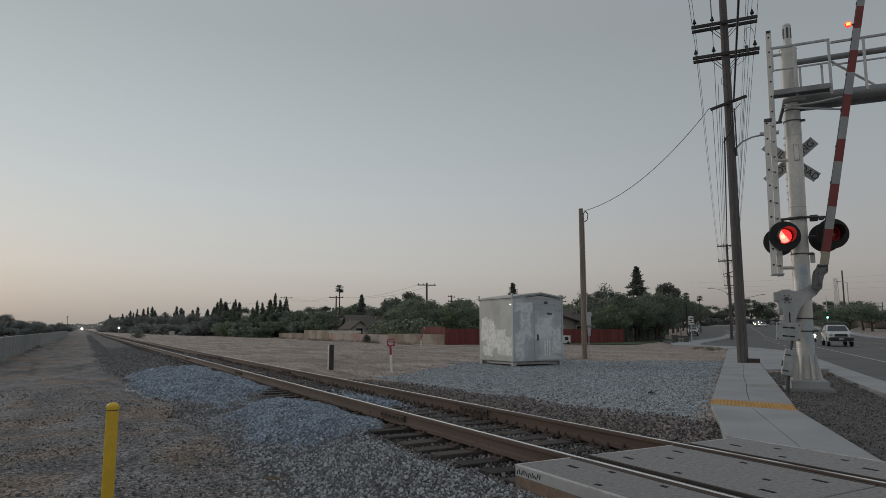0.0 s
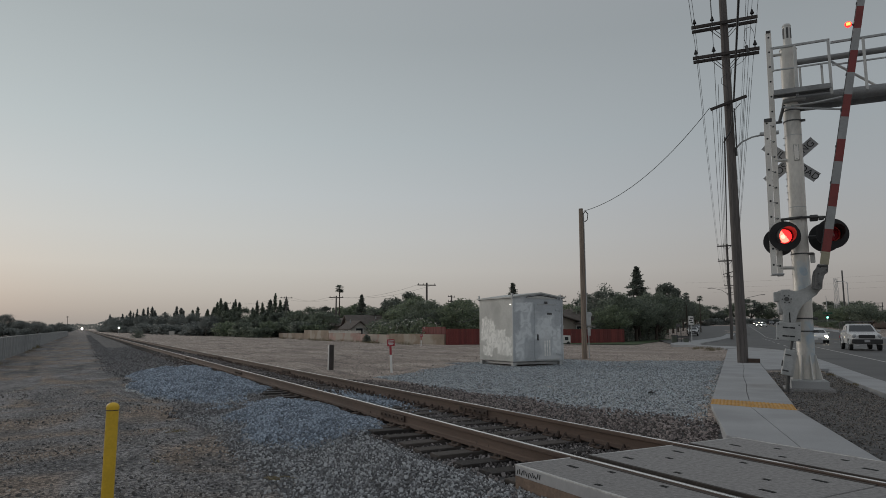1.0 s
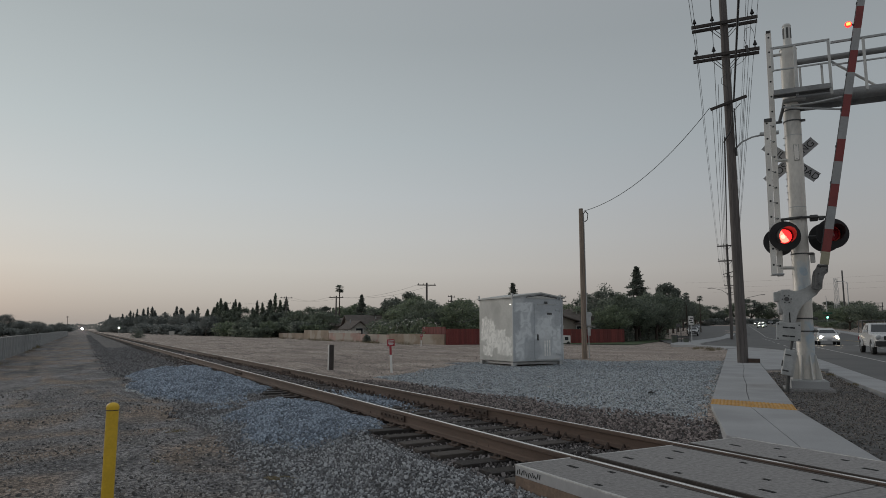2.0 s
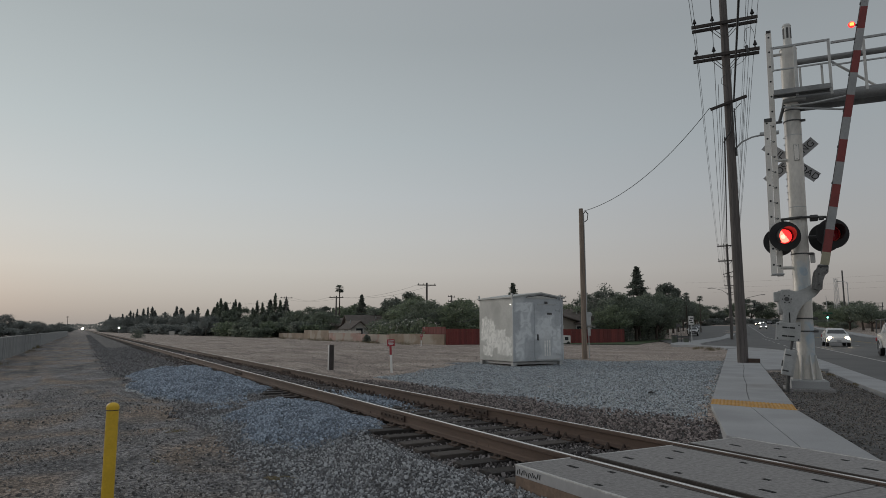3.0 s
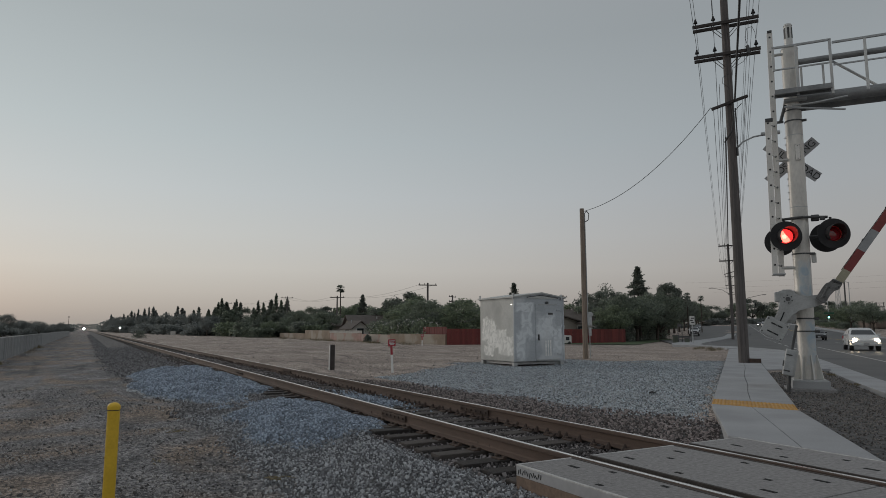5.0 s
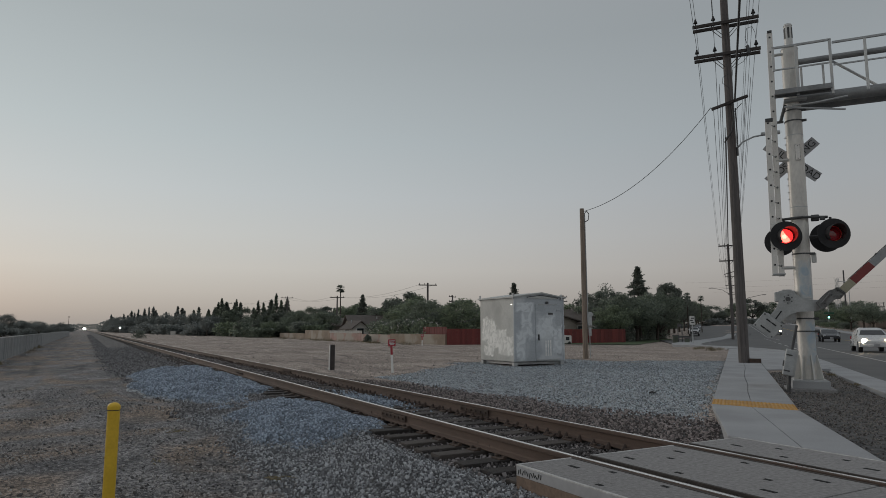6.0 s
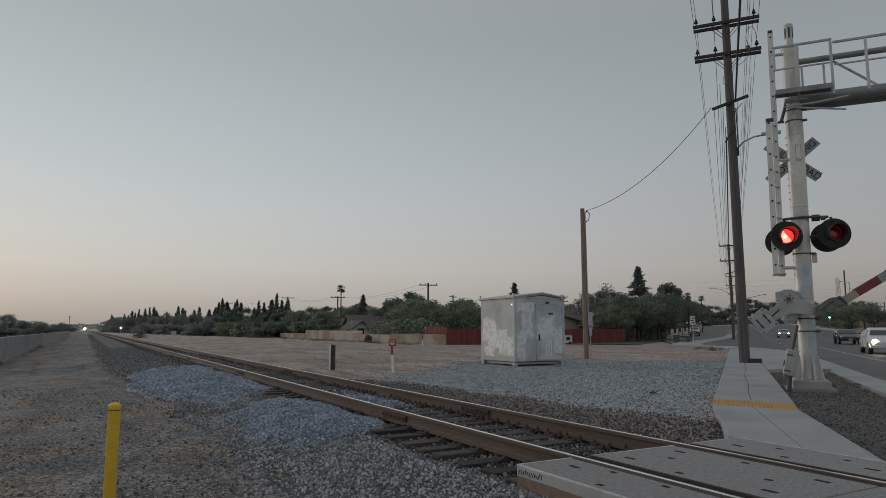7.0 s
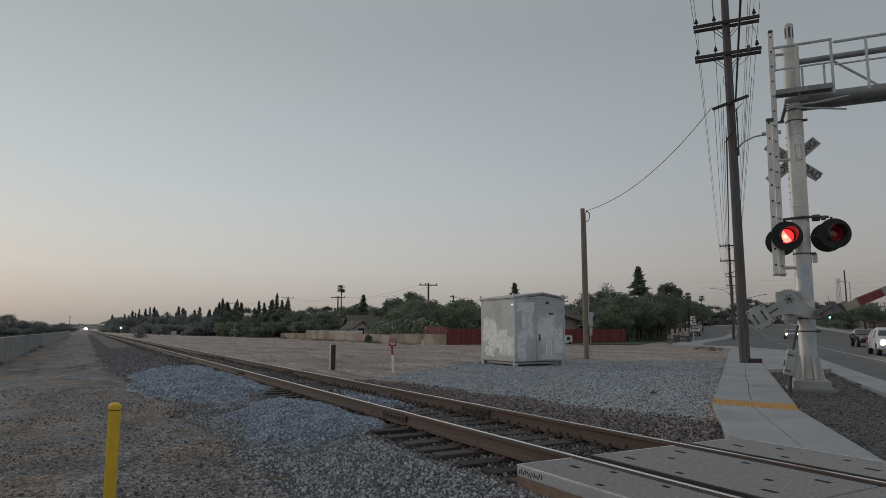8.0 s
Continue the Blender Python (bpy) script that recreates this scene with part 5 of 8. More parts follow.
ARM_LAMP.data.materials.append(LIT)
ARM_LAMP.data.materials.append(ORANGE)
for p in ARM_LAMP.data.polygons:
    if p.center.y < 0.0:
        p.material_index = 2 if p.center.x ** 2 + p.center.z ** 2 < 0.04 ** 2 else 1
ARM_LAMP_AT = arm_m @ Vector((-0.185, -0.03, 5.21))
ARM_LAMP.location = ARM_LAMP_AT

# junction box leaning at the mast's foot
jb = thing("relay_box", rd_pose(MAST_U - 0.50, MAST_V - 0.535, -0.05), "small weathered relay box tilted against the mast", "relay box")
tilt = pose(-0.04, 0, 0, 0, 12, 0)
part("box_body", box(B(), (0, 0, 0.62), (0.23, 0.24, 0.56), 0.015, m=tilt), GREYPAINT, jb)
part("box_door", box(B(), (-0.02, -0.128, 0.62), (0.17, 0.016, 0.52), 0.006, m=tilt), GALV, jb, "pale hinged door of the box")
for z in (0.44, 0.78):
    part("hinge", box(B(), (-0.05, -0.145, z), (0.12, 0.025, 0.03), 0.006, m=tilt), DARKSTEEL, jb, "dark hinge")
part("hasp", box(B(), (-0.125, -0.03, 0.58), (0.03, 0.05, 0.12), 0.005, m=tilt), DARKSTEEL, jb, "dark hasp")
part("conduit_leg", tube(B(), [(0.02, 0, -0.02), (0.06, 0, 0.36)], 0.04, 10), DARKSTEEL, jb)
part("conduit_top", tube(B(), [(0.13, 0.02, 0.84), (0.20, 0.08, 1.12), (0.27, 0.15, 1.40)], 0.028, 8), DARKSTEEL, jb, "dark conduit up to the gate case")

# ---- utility poles along the road ----
def crossarm(bm, z, half, y0):
    for y in (y0, -y0):
        box(bm, (0, y, z), (half * 2, 0.10, 0.125), 0.008)


def braces(bm, z, y):
    for s in (-1, 1):
        rod(bm, (s * 0.55, y, z - 0.06), (s * 0.1, y, z - 0.55), 0.014, seg=6)


def insulator(x, y, z, parent):
    bm = rod(B(), (x, y, z), (x, y, z + 0.12), 0.02, seg=8)
    rod(bm, (x, y, z + 0.12), (x, y, z + 0.2), 0.085, 0.06, 12)
    rod(bm, (x, y, z + 0.2), (x, y, z + 0.3), 0.055, 0.03, 12)
    part("insulator", bm, BLACK, parent, "dark glazed insulator", True)


POLES_U = [28.57, 100.0, 171.0, 242.0]
POLE_V = 0.27


def pole_v(u):
    return POLE_V if u < 60 else -0.3


SLOTS_HI, SLOTS_LO = (-1.15, -0.45, 1.08), (-1.15, -0.45, 1.12)


def drop_of(u, low):
    """How much lower the lines hang on the shorter poles beyond the side street."""
    return (0.0 if u < 60 else 1.75 if low else 0.97) - rise(u)



def utility_pole(u, detail, lean=0.0):
    p = thing("utility_pole", rd_pose(u, pole_v(u), sw_z(u) - 0.05) @ pose(0, 0, 0, 0, lean, 0), "tall dark wooden utility pole with double crossarms" if detail else "wooden utility pole with crossarms along the road", "utility pole", "road utility poles")
    bm = B()
    hi, lo = (14.17, 12.80) if detail else (13.2, 11.05)             # heights of the two arms
    rod(bm, (0, 0, -0.3), (0, 0, 16.6 if detail else 13.45), 0.205, 0.145, 20 if detail else 10)
    part("pole", bm, WOODPOLE, p, smooth=True)
    bm = B()
    crossarm(bm, hi, 1.28, 0.22)
    braces(bm, hi, 0.2), braces(bm, hi, -0.2)
    part("crossarm", bm, ARMWOOD, p, "dark double wooden crossarm")
    bm = B()
    crossarm(bm, lo, 1.28, 0.22)
    braces(bm, lo, 0.2), braces(bm, lo, -0.2)
    part("crossarm", bm, ARMWOOD, p, "dark double wooden crossarm")
    bm = box(B(), (0.0, 0.0, 0.0), (1.45, 0.10, 0.11), 0.008, m=pose(0, -0.22, 10.66 if detail else 9.3, 0, -15.5, 0))
    rod(bm, (0.45, -0.2, 10.58 if detail else 9.22), (0.1, -0.2, 10.2 if detail else 8.84), 0.014, seg=6)
    part("crossarm", bm, ARMWOOD, p, "short dark crossarm")
    for x in SLOTS_HI:
        insulator(x, -0.22, hi + 0.05, p)
    for x in SLOTS_LO:
        insulator(x, -0.22, lo + 0.06, p)
    if detail:
        bm = rod(B(), (0.78, -0.3, 12.95), (0.86, -0.3, 12.62), 0.07, 0.06, 12)
        part("lightning_arrester", bm, DARKSTEEL, p, "grey arrester hanging from the arm")
        for pts in ([(0.80, -0.3, 12.95), (0.72, -0.3, 13.3), (0.8, -0.3, 13.7), (1.0, -0.28, 13.75), (1.1, -0.25, 13.5), (1.12, -0.24, 13.2)],
                    [(0.86, -0.3, 12.6), (0.6, -0.3, 12.3), (0.2, -0.25, 12.1), (0.15, -0.24, 11.7)],
                    [(0.05, -0.26, 11.9), (-0.2, -0.3, 11.75), (-0.22, -0.3, 11.5), (0.0, -0.26, 11.3)]):
            part("jumper_wire", tube(B(), pts, 0.010, 5), WIRE, p, "thin looping jumper wire")
        bm = B()
        tube(bm, [(0.10, -0.25, 10.6), (0.12, -0.26, 9.9), (0.02, -0.3, 9.4), (-0.16, -0.28, 9.15), (-0.26, -0.2, 9.0)], 0.035, 8)
        tube(bm, [(0.2, -0.22, 10.4), (0.22, -0.22, 9.2), (0.21, -0.2, 8.5)], 0.025, 8)
        part("riser_cable", bm, WIRE, p, "thick black cable down the pole")
        bm = box(B(), (0.40, -0.12, 0.14), (0.42, 0.16, 0.16), 0.01)
        part("meter_box", bm, IRON, p, "low rusty box at the pole's foot")
        bm = tube(B(), [(0.20, -0.1, 8.75), (0.42, -0.2, 8.95), (0.8, -0.3, 9.08), (1.1, -0.35, 9.10)], 0.035, 8)
        arm = part("lamp_arm", bm, GALV, p, "curved street lamp arm", True)
        bm = box(B(), (1.42, -0.4, 9.13), (0.7, 0.22, 0.13), 0.05)
        rod(bm, (1.35, -0.4, 9.19), (1.35, -0.4, 9.27), 0.045, seg=10)
        part("lamp_head", bm, GALV, arm, "grey cobra-head street lamp")
        bm = box(B(), (0.20, -0.02, 8.62), (0.08, 0.16, 0.34), 0.01)
        part("lamp_bracket", bm, DARKSTEEL, arm)
    return p


for k, u in enumerate(POLES_U):
    utility_pole(u, k == 0)


def wire(name, a, b, sag, r, label, n=18, category="wire"):
    a, b = Vector(a), Vector(b)
    cu = bpy.data.curves.new(name, "CURVE")
    cu.dimensions, cu.bevel_depth, cu.bevel_resolution = "3D", r, 1
    sp = cu.splines.new("POLY")
    sp.points.add(n)
    for k in range(n + 1):
        t = k / n
        q = a.lerp(b, t) - Vector((0, 0, 4 * sag * t * (1 - t)))
        sp.points[k].co = (*q, 1)
    tmp = bpy.data.objects.new(name, cu)
    me = bpy.data.meshes.new_from_object(tmp)
    bpy.data.objects.remove(tmp)
    me.materials.clear()
    me.materials.append(WIRE)
    return tagged(new(name, me), label, category)


for slots, z, low in (((*SLOTS_HI, 0.85), 14.48, False), ((*SLOTS_LO, 0.8), 13.12, True)):
    for x in slots:
        for u0, u1 in zip([-43.0, *POLES_U], POLES_U):
            wire("power_line", rd(u0, pole_v(u0) + x, z - drop_of(u0, low)), rd(u1, pole_v(u1) + x, z - drop_of(u1, low)), 0.7, 0.009, "thin dark power line strung between road poles")
for v, z, r in ((-0.35, 11.5, 0.010), (-0.28, 10.5, 0.012), (-0.22, 9.6, 0.016), (-0.2, 9.2, 0.016), (0.62, 10.80, 0.012), (0.85, 11.6, 0.010), (0.3, 10.7, 0.010), (-0.62, 10.45, 0.010)):
    for u0, u1 in zip(POLES_U, POLES_U[1:]):
        wire("telephone_line", rd(u0, pole_v(u0) + v, z - drop_of(u0, True)), rd(u1, pole_v(u1) + v, z - drop_of(u1, True)), 0.9, r, "dark communication cable strung between road poles")
wire("service_cable", rd(28.4, POLE_V + 0.2, 10.6), rd(-43, POLE_V + 1.2, 12.2), 0.5, 0.035, "thick black cable bundle running overhead")

POLE2 = Vector((21.5, 24.6, -0.2))
service = thing("service_pole", pose(POLE2.x, POLE2.y, POLE2.z), "slim weathered wooden pole with an electric meter", "utility pole")
bm = rod(B(), (0, 0, -0.3), (0, 0, 7.48), 0.135, 0.105, 16)
part("pole", bm, WOODPALE, service, smooth=True)
q = pose(0, 0, 0, 0, 0, -41)
bm = box(B(), (0.235, -0.02, 1.98), (0.22, 0.18, 0.66), 0.015, m=q)
part("meter_box", bm, GALV, service, "grey meter box")
bm = box(B(), (0.24, -0.02, 1.36), (0.14, 0.14, 0.40), 0.012, m=q)
rod(bm, q @ Vector((0.22, 0, 0.1)), q @ Vector((0.22, 0, 1.2)), 0.022, seg=8)
rod(bm, q @ Vector((0.15, 0, 2.3)), q @ Vector((0.13, 0, 7.2)), 0.025, seg=8)
box(bm, (0.37, -0.02, 2.18), (0.08, 0.12, 0.14), 0.02, m=q)
part("conduit", bm, GALV, service, "grey conduit and switch")
bm = tube(B(), [q @ Vector(v) for v in ((0.1, 0, 7.2), (0.22, 0, 7.35), (0.34, -0.02, 7.2), (0.30, 0, 6.9), (0.16, 0, 6.8))], 0.022, 6)
part("weatherhead", bm, DARKSTEEL, service, "bent weatherhead with looped wires")
wire("service_drop", POLE2 + Vector((0.1, -0.05, 7.35)), rd(28.35, POLE_V - 0.72, 10.46), 0.72, 0.013, "thin black service drop wire between two poles", 24)

# ---- equipment shed ----
SX, SY, SZ, SH_ = 2.5, 2.45, -0.13, 2.55
shed = thing("equipment_shed", pose(14.78 + SX / 2, 21.08 + SY / 2, SZ), "pale grey metal signal equipment shed with patched graffiti on gravel", "equipment shed")
bm = box(B(), (0, 0, 0.06), (SX - 0.3, SY - 0.3, 0.10), 0.01)
for x in (-1, 1):
    for y in (-1, 1):
        box(bm, (x * (SX / 2 - 0.1), y * (SY / 2 - 0.1), 0.03), (0.16, 0.16, 0.16), 0.01)
part("skid_base", bm, GALV, shed, "grey steel skid base")
bm = box(B(), (0, 0, 0.13 + SH_ / 2), (SX, SY, SH_), 0.02)
part("wall", bm, SHEDSIDE, shed, "pale greenish grey sheet metal walls")
bm = box(B(), (0, -SY / 2 - 0.006, 0.13 + SH_ / 2), (SX - 0.02, 0.012, SH_ - 0.03), 0.003)
part("front_wall", bm, SHEDFRONT, shed, "bluish grey front sheet")
H_ = SH_ + 0.13
bm = plate(B(), [(-SX / 2 - 0.07, H_ - 0.04), (-SX / 2 - 0.07, H_ + 0.01), (0.1, H_ + 0.21), (SX / 2 + 0.07, H_ + 0.03), (SX / 2 + 0.07, H_ - 0.02), (0.1, H_ + 0.155)], SY + 0.2, pose(0, -SY / 2 - 0.1, 0))
part("roof", bm, SHEDSIDE, shed, "low pitched sheet metal roof")
part("gable", plate(B(), [(-SX / 2 + 0.01, H_ - 0.06), (SX / 2 - 0.01, H_ - 0.06), (SX / 2 - 0.01, H_ - 0.005), (0.1, H_ + 0.15), (-SX / 2 + 0.01, H_ - 0.015)], 0.03, pose(0, -SY / 2 - 0.02, 0)), SHEDFRONT, shed, "bluish grey gable sheet")
# the roof edge's shadow is drawn as a dark strip, trimmed by a pale plate
part("gable_vent", plate(B(), [(-0.62, H_ - 0.02), (-0.60, H_ + 0.015), (0.1, H_ + 0.105), (0.95, H_ + 0.005), (0.97, H_ - 0.03)], 0.012, pose(0, -SY / 2 - 0.032, 0)), DARKSTEEL, shed, "dark strip painted as shadow under the roof edge")
part("gable_cover", plate(B(), [(-0.56, H_ - 0.05), (-0.54, H_ - 0.005), (0.1, H_ + 0.065), (0.88, H_ - 0.02), (0.90, H_ - 0.05)], 0.012, pose(0, -SY / 2 - 0.045, 0)), SHEDSIDE, shed, "pale cover plate that narrows the painted shadow line")
FY = -SY / 2 - 0.02
bm = box(B(), (0.45, FY, 1.30), (1.30, 0.03, 2.22), 0.008)
door = part("door", bm, SHEDFRONT, shed, "bluish grey steel door")
bm = box(B(), (-0.06, FY - 0.03, 1.08), (0.05, 0.05, 0.24), 0.01)
rod(bm, (-0.06, FY - 0.03, 0.98), (-0.06, FY - 0.09, 0.98), 0.02, seg=8)
part("door_handle", bm, BLACK, door, "black latch handle")
bm = B()
for z in (0.42, 1.32, 2.18):
    box(bm, (0.98, FY - 0.03, z), (0.24, 0.03, 0.05), 0.006)
    rod(bm, (1.1, FY - 0.04, z - 0.07), (1.1, FY - 0.04, z + 0.07), 0.02, seg=8)
part("hinge", bm, SHEDFRONT, door, "strap hinges")
bm = box(B(), (0.38, FY - 0.03, 2.47), (0.12, 0.05, 0.10), 0.01)
box(bm, (0.55, FY - 0.02, 2.03), (0.24, 0.02, 0.08), 0.005)
part("vent", bm, DARKSTEEL, shed, "small dark vent and plate")
bm = box(B(), (0.42, FY - 0.025, 2.40), (0.95, 0.03, 0.035), 0.004)
box(bm, (0.42, FY - 0.03, 0.2), (1.2, 0.03, 0.05), 0.004)
part("door_trim", bm, GALV, shed)
for x in (-SX / 2 + 0.03, SX / 2 - 0.03):
    part("corner_post", box(B(), (x, FY + 0.005, 1.40), (0.07, 0.03, SH_ - 0.05), 0.004), SHEDFRONT, shed, "folded corner post")
for x, y in ((-SX / 2 - 0.02, -SY / 2), (SX / 2 - 0.15, -SY / 2 - 0.05), (-SX / 2 - 0.02, SY / 2)):
    part("lifting_lug", box(B(), (x, y, SH_ + 0.16), (0.05, 0.09, 0.22), 0.01), GALV, shed, "lifting lug at the roof corner")
bm = ball(B(), (-SX / 2 - 0.05, -SY / 2 + 0.08, 2.38), 0.022)
part("indicator_lamp", bm, SHEDLIT, shed, "small white indicator lamp")

bm = B()
for x in (0.30, 0.42, 0.54):
    box(bm, (x, FY - 0.017, 0.62 + 0.06 * x), (0.07, 0.006, 0.62), 0.002)
part("paint_strokes", bm, PATCH, door, "white brush strokes")

# ---- small posts beside the track ----
bollard = thing("bollard", pose(0.31, 7.50, -0.47), "bright yellow round steel bollard on dirt", "bollard")
bm = rod(B(), (0, 0, 0), (0, 0, 0.93), 0.0585, 0.0585, 28)
part("pipe", bm, YELLOW, bollard, smooth=True)
part("cap_seam", rod(B(), (0, 0, 0.918), (0, 0, 0.926), 0.0595, 0.0595, 28), TRIMBLACK, bollard, "dark seam under the cap")
bm = rod(B(), (0, 0, 0.93), (0, 0, 0.955), 0.062, 0.062, 28)
ball(bm, (0, 0, 0.955), 0.061, 28, (1, 1, 0.72))
part("domed_cap", bm, YELLOW, bollard, "domed yellow cap", True)

post = thing("marker_post", pose(7.74, 22.2, -0.28), "dark weathered square wooden marker post", "post")
bm = box(B(), (0, 0, 0.5), (0.17, 0.12, 1.02), 0.012)
part("post", bm, ARMWOOD, post)
bm = box(B(), (-0.095, 0, 0.5), (0.02, 0.11, 1.0), 0.004)
part("edge_strip", bm, GALV, post, "pale strip down the post's left side")


def cable_marker(x, y, z, turn, h, lean=0.0):
    s = thing("warning_marker", pose(x, y, z, 0, lean, turn), "small red buried cable warning sign on a red and white post", "sign", "cable markers")
    bm = box(B(), (0, 0, h * 0.28), (0.075, 0.05, h * 0.56), 0.01)
    part("post_lower", bm, SIGNPOST, s, "white lower post")
    bm = box(B(), (0, 0, h * 0.69), (0.075, 0.05, h * 0.26), 0.01)
    part("post_upper", bm, REDSIGN, s, "red upper post")
    bm = box(B(), (0.02, -0.03, h * 0.90), (0.25, 0.012, h * 0.2), 0.004)
    p = part("sign_face", bm, REDSIGN, s, "red sign face")
    bm = B()
    for zz, w in ((0.955, 0.2), (0.92, 0.16), (0.88, 0.19), (0.85, 0.12)):
        box(bm, (0.02, -0.038, h * zz), (w, 0.004, 0.022))
    part("writing", bm, WHITEPAINT, p, "rows of tiny white writing")


cable_marker(9.04, 19.88, -0.22, -25, 1.16, -3)
cable_marker(26.2, 51.4, -0.36, -25, 1.22)

# ---- chain-link fence with slats along the other side ----
fence = thing("slatted_fence", pose(-3.9, 0, 0), "long grey chain-link fence with vertical privacy slats", "fence", kind="structure")
for k in range(63):
    y = 33.5 + k * 3.0
    part("fence_post", rod(B(), (0, y, -0.55), (0, y, 0.84), 0.03, seg=8), GALV, fence, "thin galvanised post")
bm = B()
rod(bm, (0, 33.5, 0.83), (0, 220, 0.83), 0.022, seg=6)
rod(bm, (0, 33.5, -0.42), (0, 220, -0.42), 0.012, seg=6)
part("top_rail", bm, GALV, fence)
bm = box(B(), (0.03, 0, 0.18), (0.01, 0.115, 1.22))
slat0 = part("slat", bm, SLATFENCE, fence)
for k in range(300):
    y = 33.6 + k * 0.155
    if k:
        s = slat0.copy()
        scene.collection.objects.link(s)
    else:
        s = slat0
    s.matrix_basis = pose(0, y, 0.02 * noise.noise((y, 0, 0)), 0, 0, tie_rnd.uniform(-5, 5))
bm = B()
for k in range(915):
    box(bm, (0.03, 80.2 + k * 0.155, 0.18), (0.01, 0.115, 1.22))
tagged(part("far_slats", bm, SLATFENCE, fence), kind="stuff")

# ---- trees ----
def leaf_quads(places, size, rnd, flat=0.0):
    """Small bent leaf clumps: one four-cornered leaf at each place, turned at random."""
    verts, faces = [], []
    for p in places:
        a, b = rnd.uniform(0, 6.283), rnd.uniform(-1.1, 1.1) * (1 - flat)
        s = size * rnd.uniform(0.6, 1.3)
        d = Vector((math.cos(a) * math.cos(b), math.sin(a) * math.cos(b), math.sin(b)))
        e = d.orthogonal().normalized()
        e.rotate(Matrix.Rotation(rnd.uniform(0, 6.283), 3, d))
        n = len(verts)
        p = Vector(p)
        verts += [p - d * s * 0.6, p + e * s * 0.36 - d * 0.05 * s, p + d * s * 0.6, p - e * s * 0.36 + d.cross(e) * s * 0.15]
        faces.append((n, n + 1, n + 2, n + 3))
    return verts, faces


def crown_part(name, verts, faces, material, parent, label):
    me = bpy.data.meshes.new(name)
    me.from_pydata([tuple(v) for v in verts], [], faces)
    me.materials.append(material)
    ob = new(name, me)
    ob.parent = parent
    return tagged(ob, label)


def broad_tree(seed, material, spread_=1.0, label="leafy green broad tree with an uneven crown", leaf=0.25, thick=115):
    """About 8 m tall: trunk, forking limbs and a crown of leaf clumps."""
    rnd = random.Random(seed)
    t = thing("tree", pose(0, 0, -400), label, "tree", "background trees")
    bm = B()
    tips = []
    top = Vector((rnd.uniform(-0.2, 0.2), rnd.uniform(-0.2, 0.2), 2.3))
    rod(bm, (0, 0, -0.3), top, 0.24, 0.17, 10)
    for k in range(7):
        a = k * 0.9 + rnd.uniform(-0.3, 0.3)
        q = top + Vector((math.cos(a) * 1.6 * spread_, math.sin(a) * 1.6 * spread_, rnd.uniform(1.0, 2.8)))
        rod(bm, top - Vector((0, 0, 0.1)), q, 0.11, 0.06, 7)
        r = q + Vector((math.cos(a + 0.4) * 1.1 * spread_, math.sin(a + 0.4) * 1.1 * spread_, rnd.uniform(0.6, 1.8)))
        rod(bm, q, r, 0.06, 0.025, 6)
        tips += [q, r]
    part("trunk", bm, BARK, t, smooth=True)
    centres = tips[:]
    for k in range(34):
        a, h = rnd.uniform(0, 6.283), rnd.uniform(-0.75, 1)
        w = math.sqrt(max(0.05, 1 - h * h)) * rnd.uniform(0.45, 1.0)
        centres.append(Vector((math.cos(a) * w * 3.0 * spread_, math.sin(a) * w * 3.0 * spread_, 4.9 + h * 2.6)))
    places = []
    for c in centres:
        rad = rnd.uniform(0.6, 1.15)
        for k in range(thick):
            d = Vector((rnd.gauss(0, 1), rnd.gauss(0, 1), rnd.gauss(0, 0.8)))
            d = d.normalized() * rad * rnd.random() ** 0.45
            places.append(c + d)
    v, f = leaf_quads(places, leaf, rnd)
    crown_part("crown", v, f, material, t, "crown of small leaves")
    return t


def shrub(seed, material, label="dense dark shrub filling the gap under trees"):
    """About 3 m tall, leafy down to the ground."""
    rnd = random.Random(seed)
    t = thing("shrub", pose(0, 0, -400), label, "bush", "undergrowth")
    bm = B()
    for k in range(6):
        rod(bm, (0, 0, -0.1), (math.cos(k) * 1.0, math.sin(k) * 1.0, 1.6), 0.05, 0.02, 6)
    part("stem_cluster", bm, BARK, t)
    places = []
    for k in range(20):
        c = Vector((rnd.uniform(-1.6, 1.6), rnd.uniform(-1.6, 1.6), rnd.uniform(0.35, 2.2)))
        for j in range(85):
            places.append(c + Vector([max(-1.7 * q, min(1.7 * q, rnd.gauss(0, q))) for q in (0.42, 0.42, 0.32)]))
    v, f = leaf_quads(places, 0.29, rnd)
    crown_part("foliage", v, f, material, t, "")
    return t


def cypress(seed, material):
    rnd = random.Random(seed)
    t = thing("cypress_tree", pose(0, 0, -400), "narrow dark evergreen cypress tree", "tree", "cypress trees")
    part("trunk", rod(B(), (0, 0, -0.2), (0, 0, 7), 0.16, 0.03, 8), BARK, t)
    places = []
    for k in range(46):                               # ragged sprays round the stem, shorter towards the tip
        h = (k + rnd.random()) / 46
        reach = (1.55 * (1 - h) ** 1.1 + 0.05) * rnd.uniform(0.35, 1.35)
        loose = 0.05 + 0.16 * (1 - h)
        a = k * 2.4 + rnd.uniform(-0.5, 0.5)
        for j in range(48):
            q = reach * rnd.random() ** 0.6
            places.append((math.cos(a) * q + rnd.gauss(0, loose), math.sin(a) * q + rnd.gauss(0, loose), 0.4 + h * 7.6 + 0.25 * q + rnd.gauss(0, 0.16)))
    v, f = leaf_quads(places, 0.22, rnd)
    crown_part("crown", v, f, material, t, "narrow dark foliage")
    return t


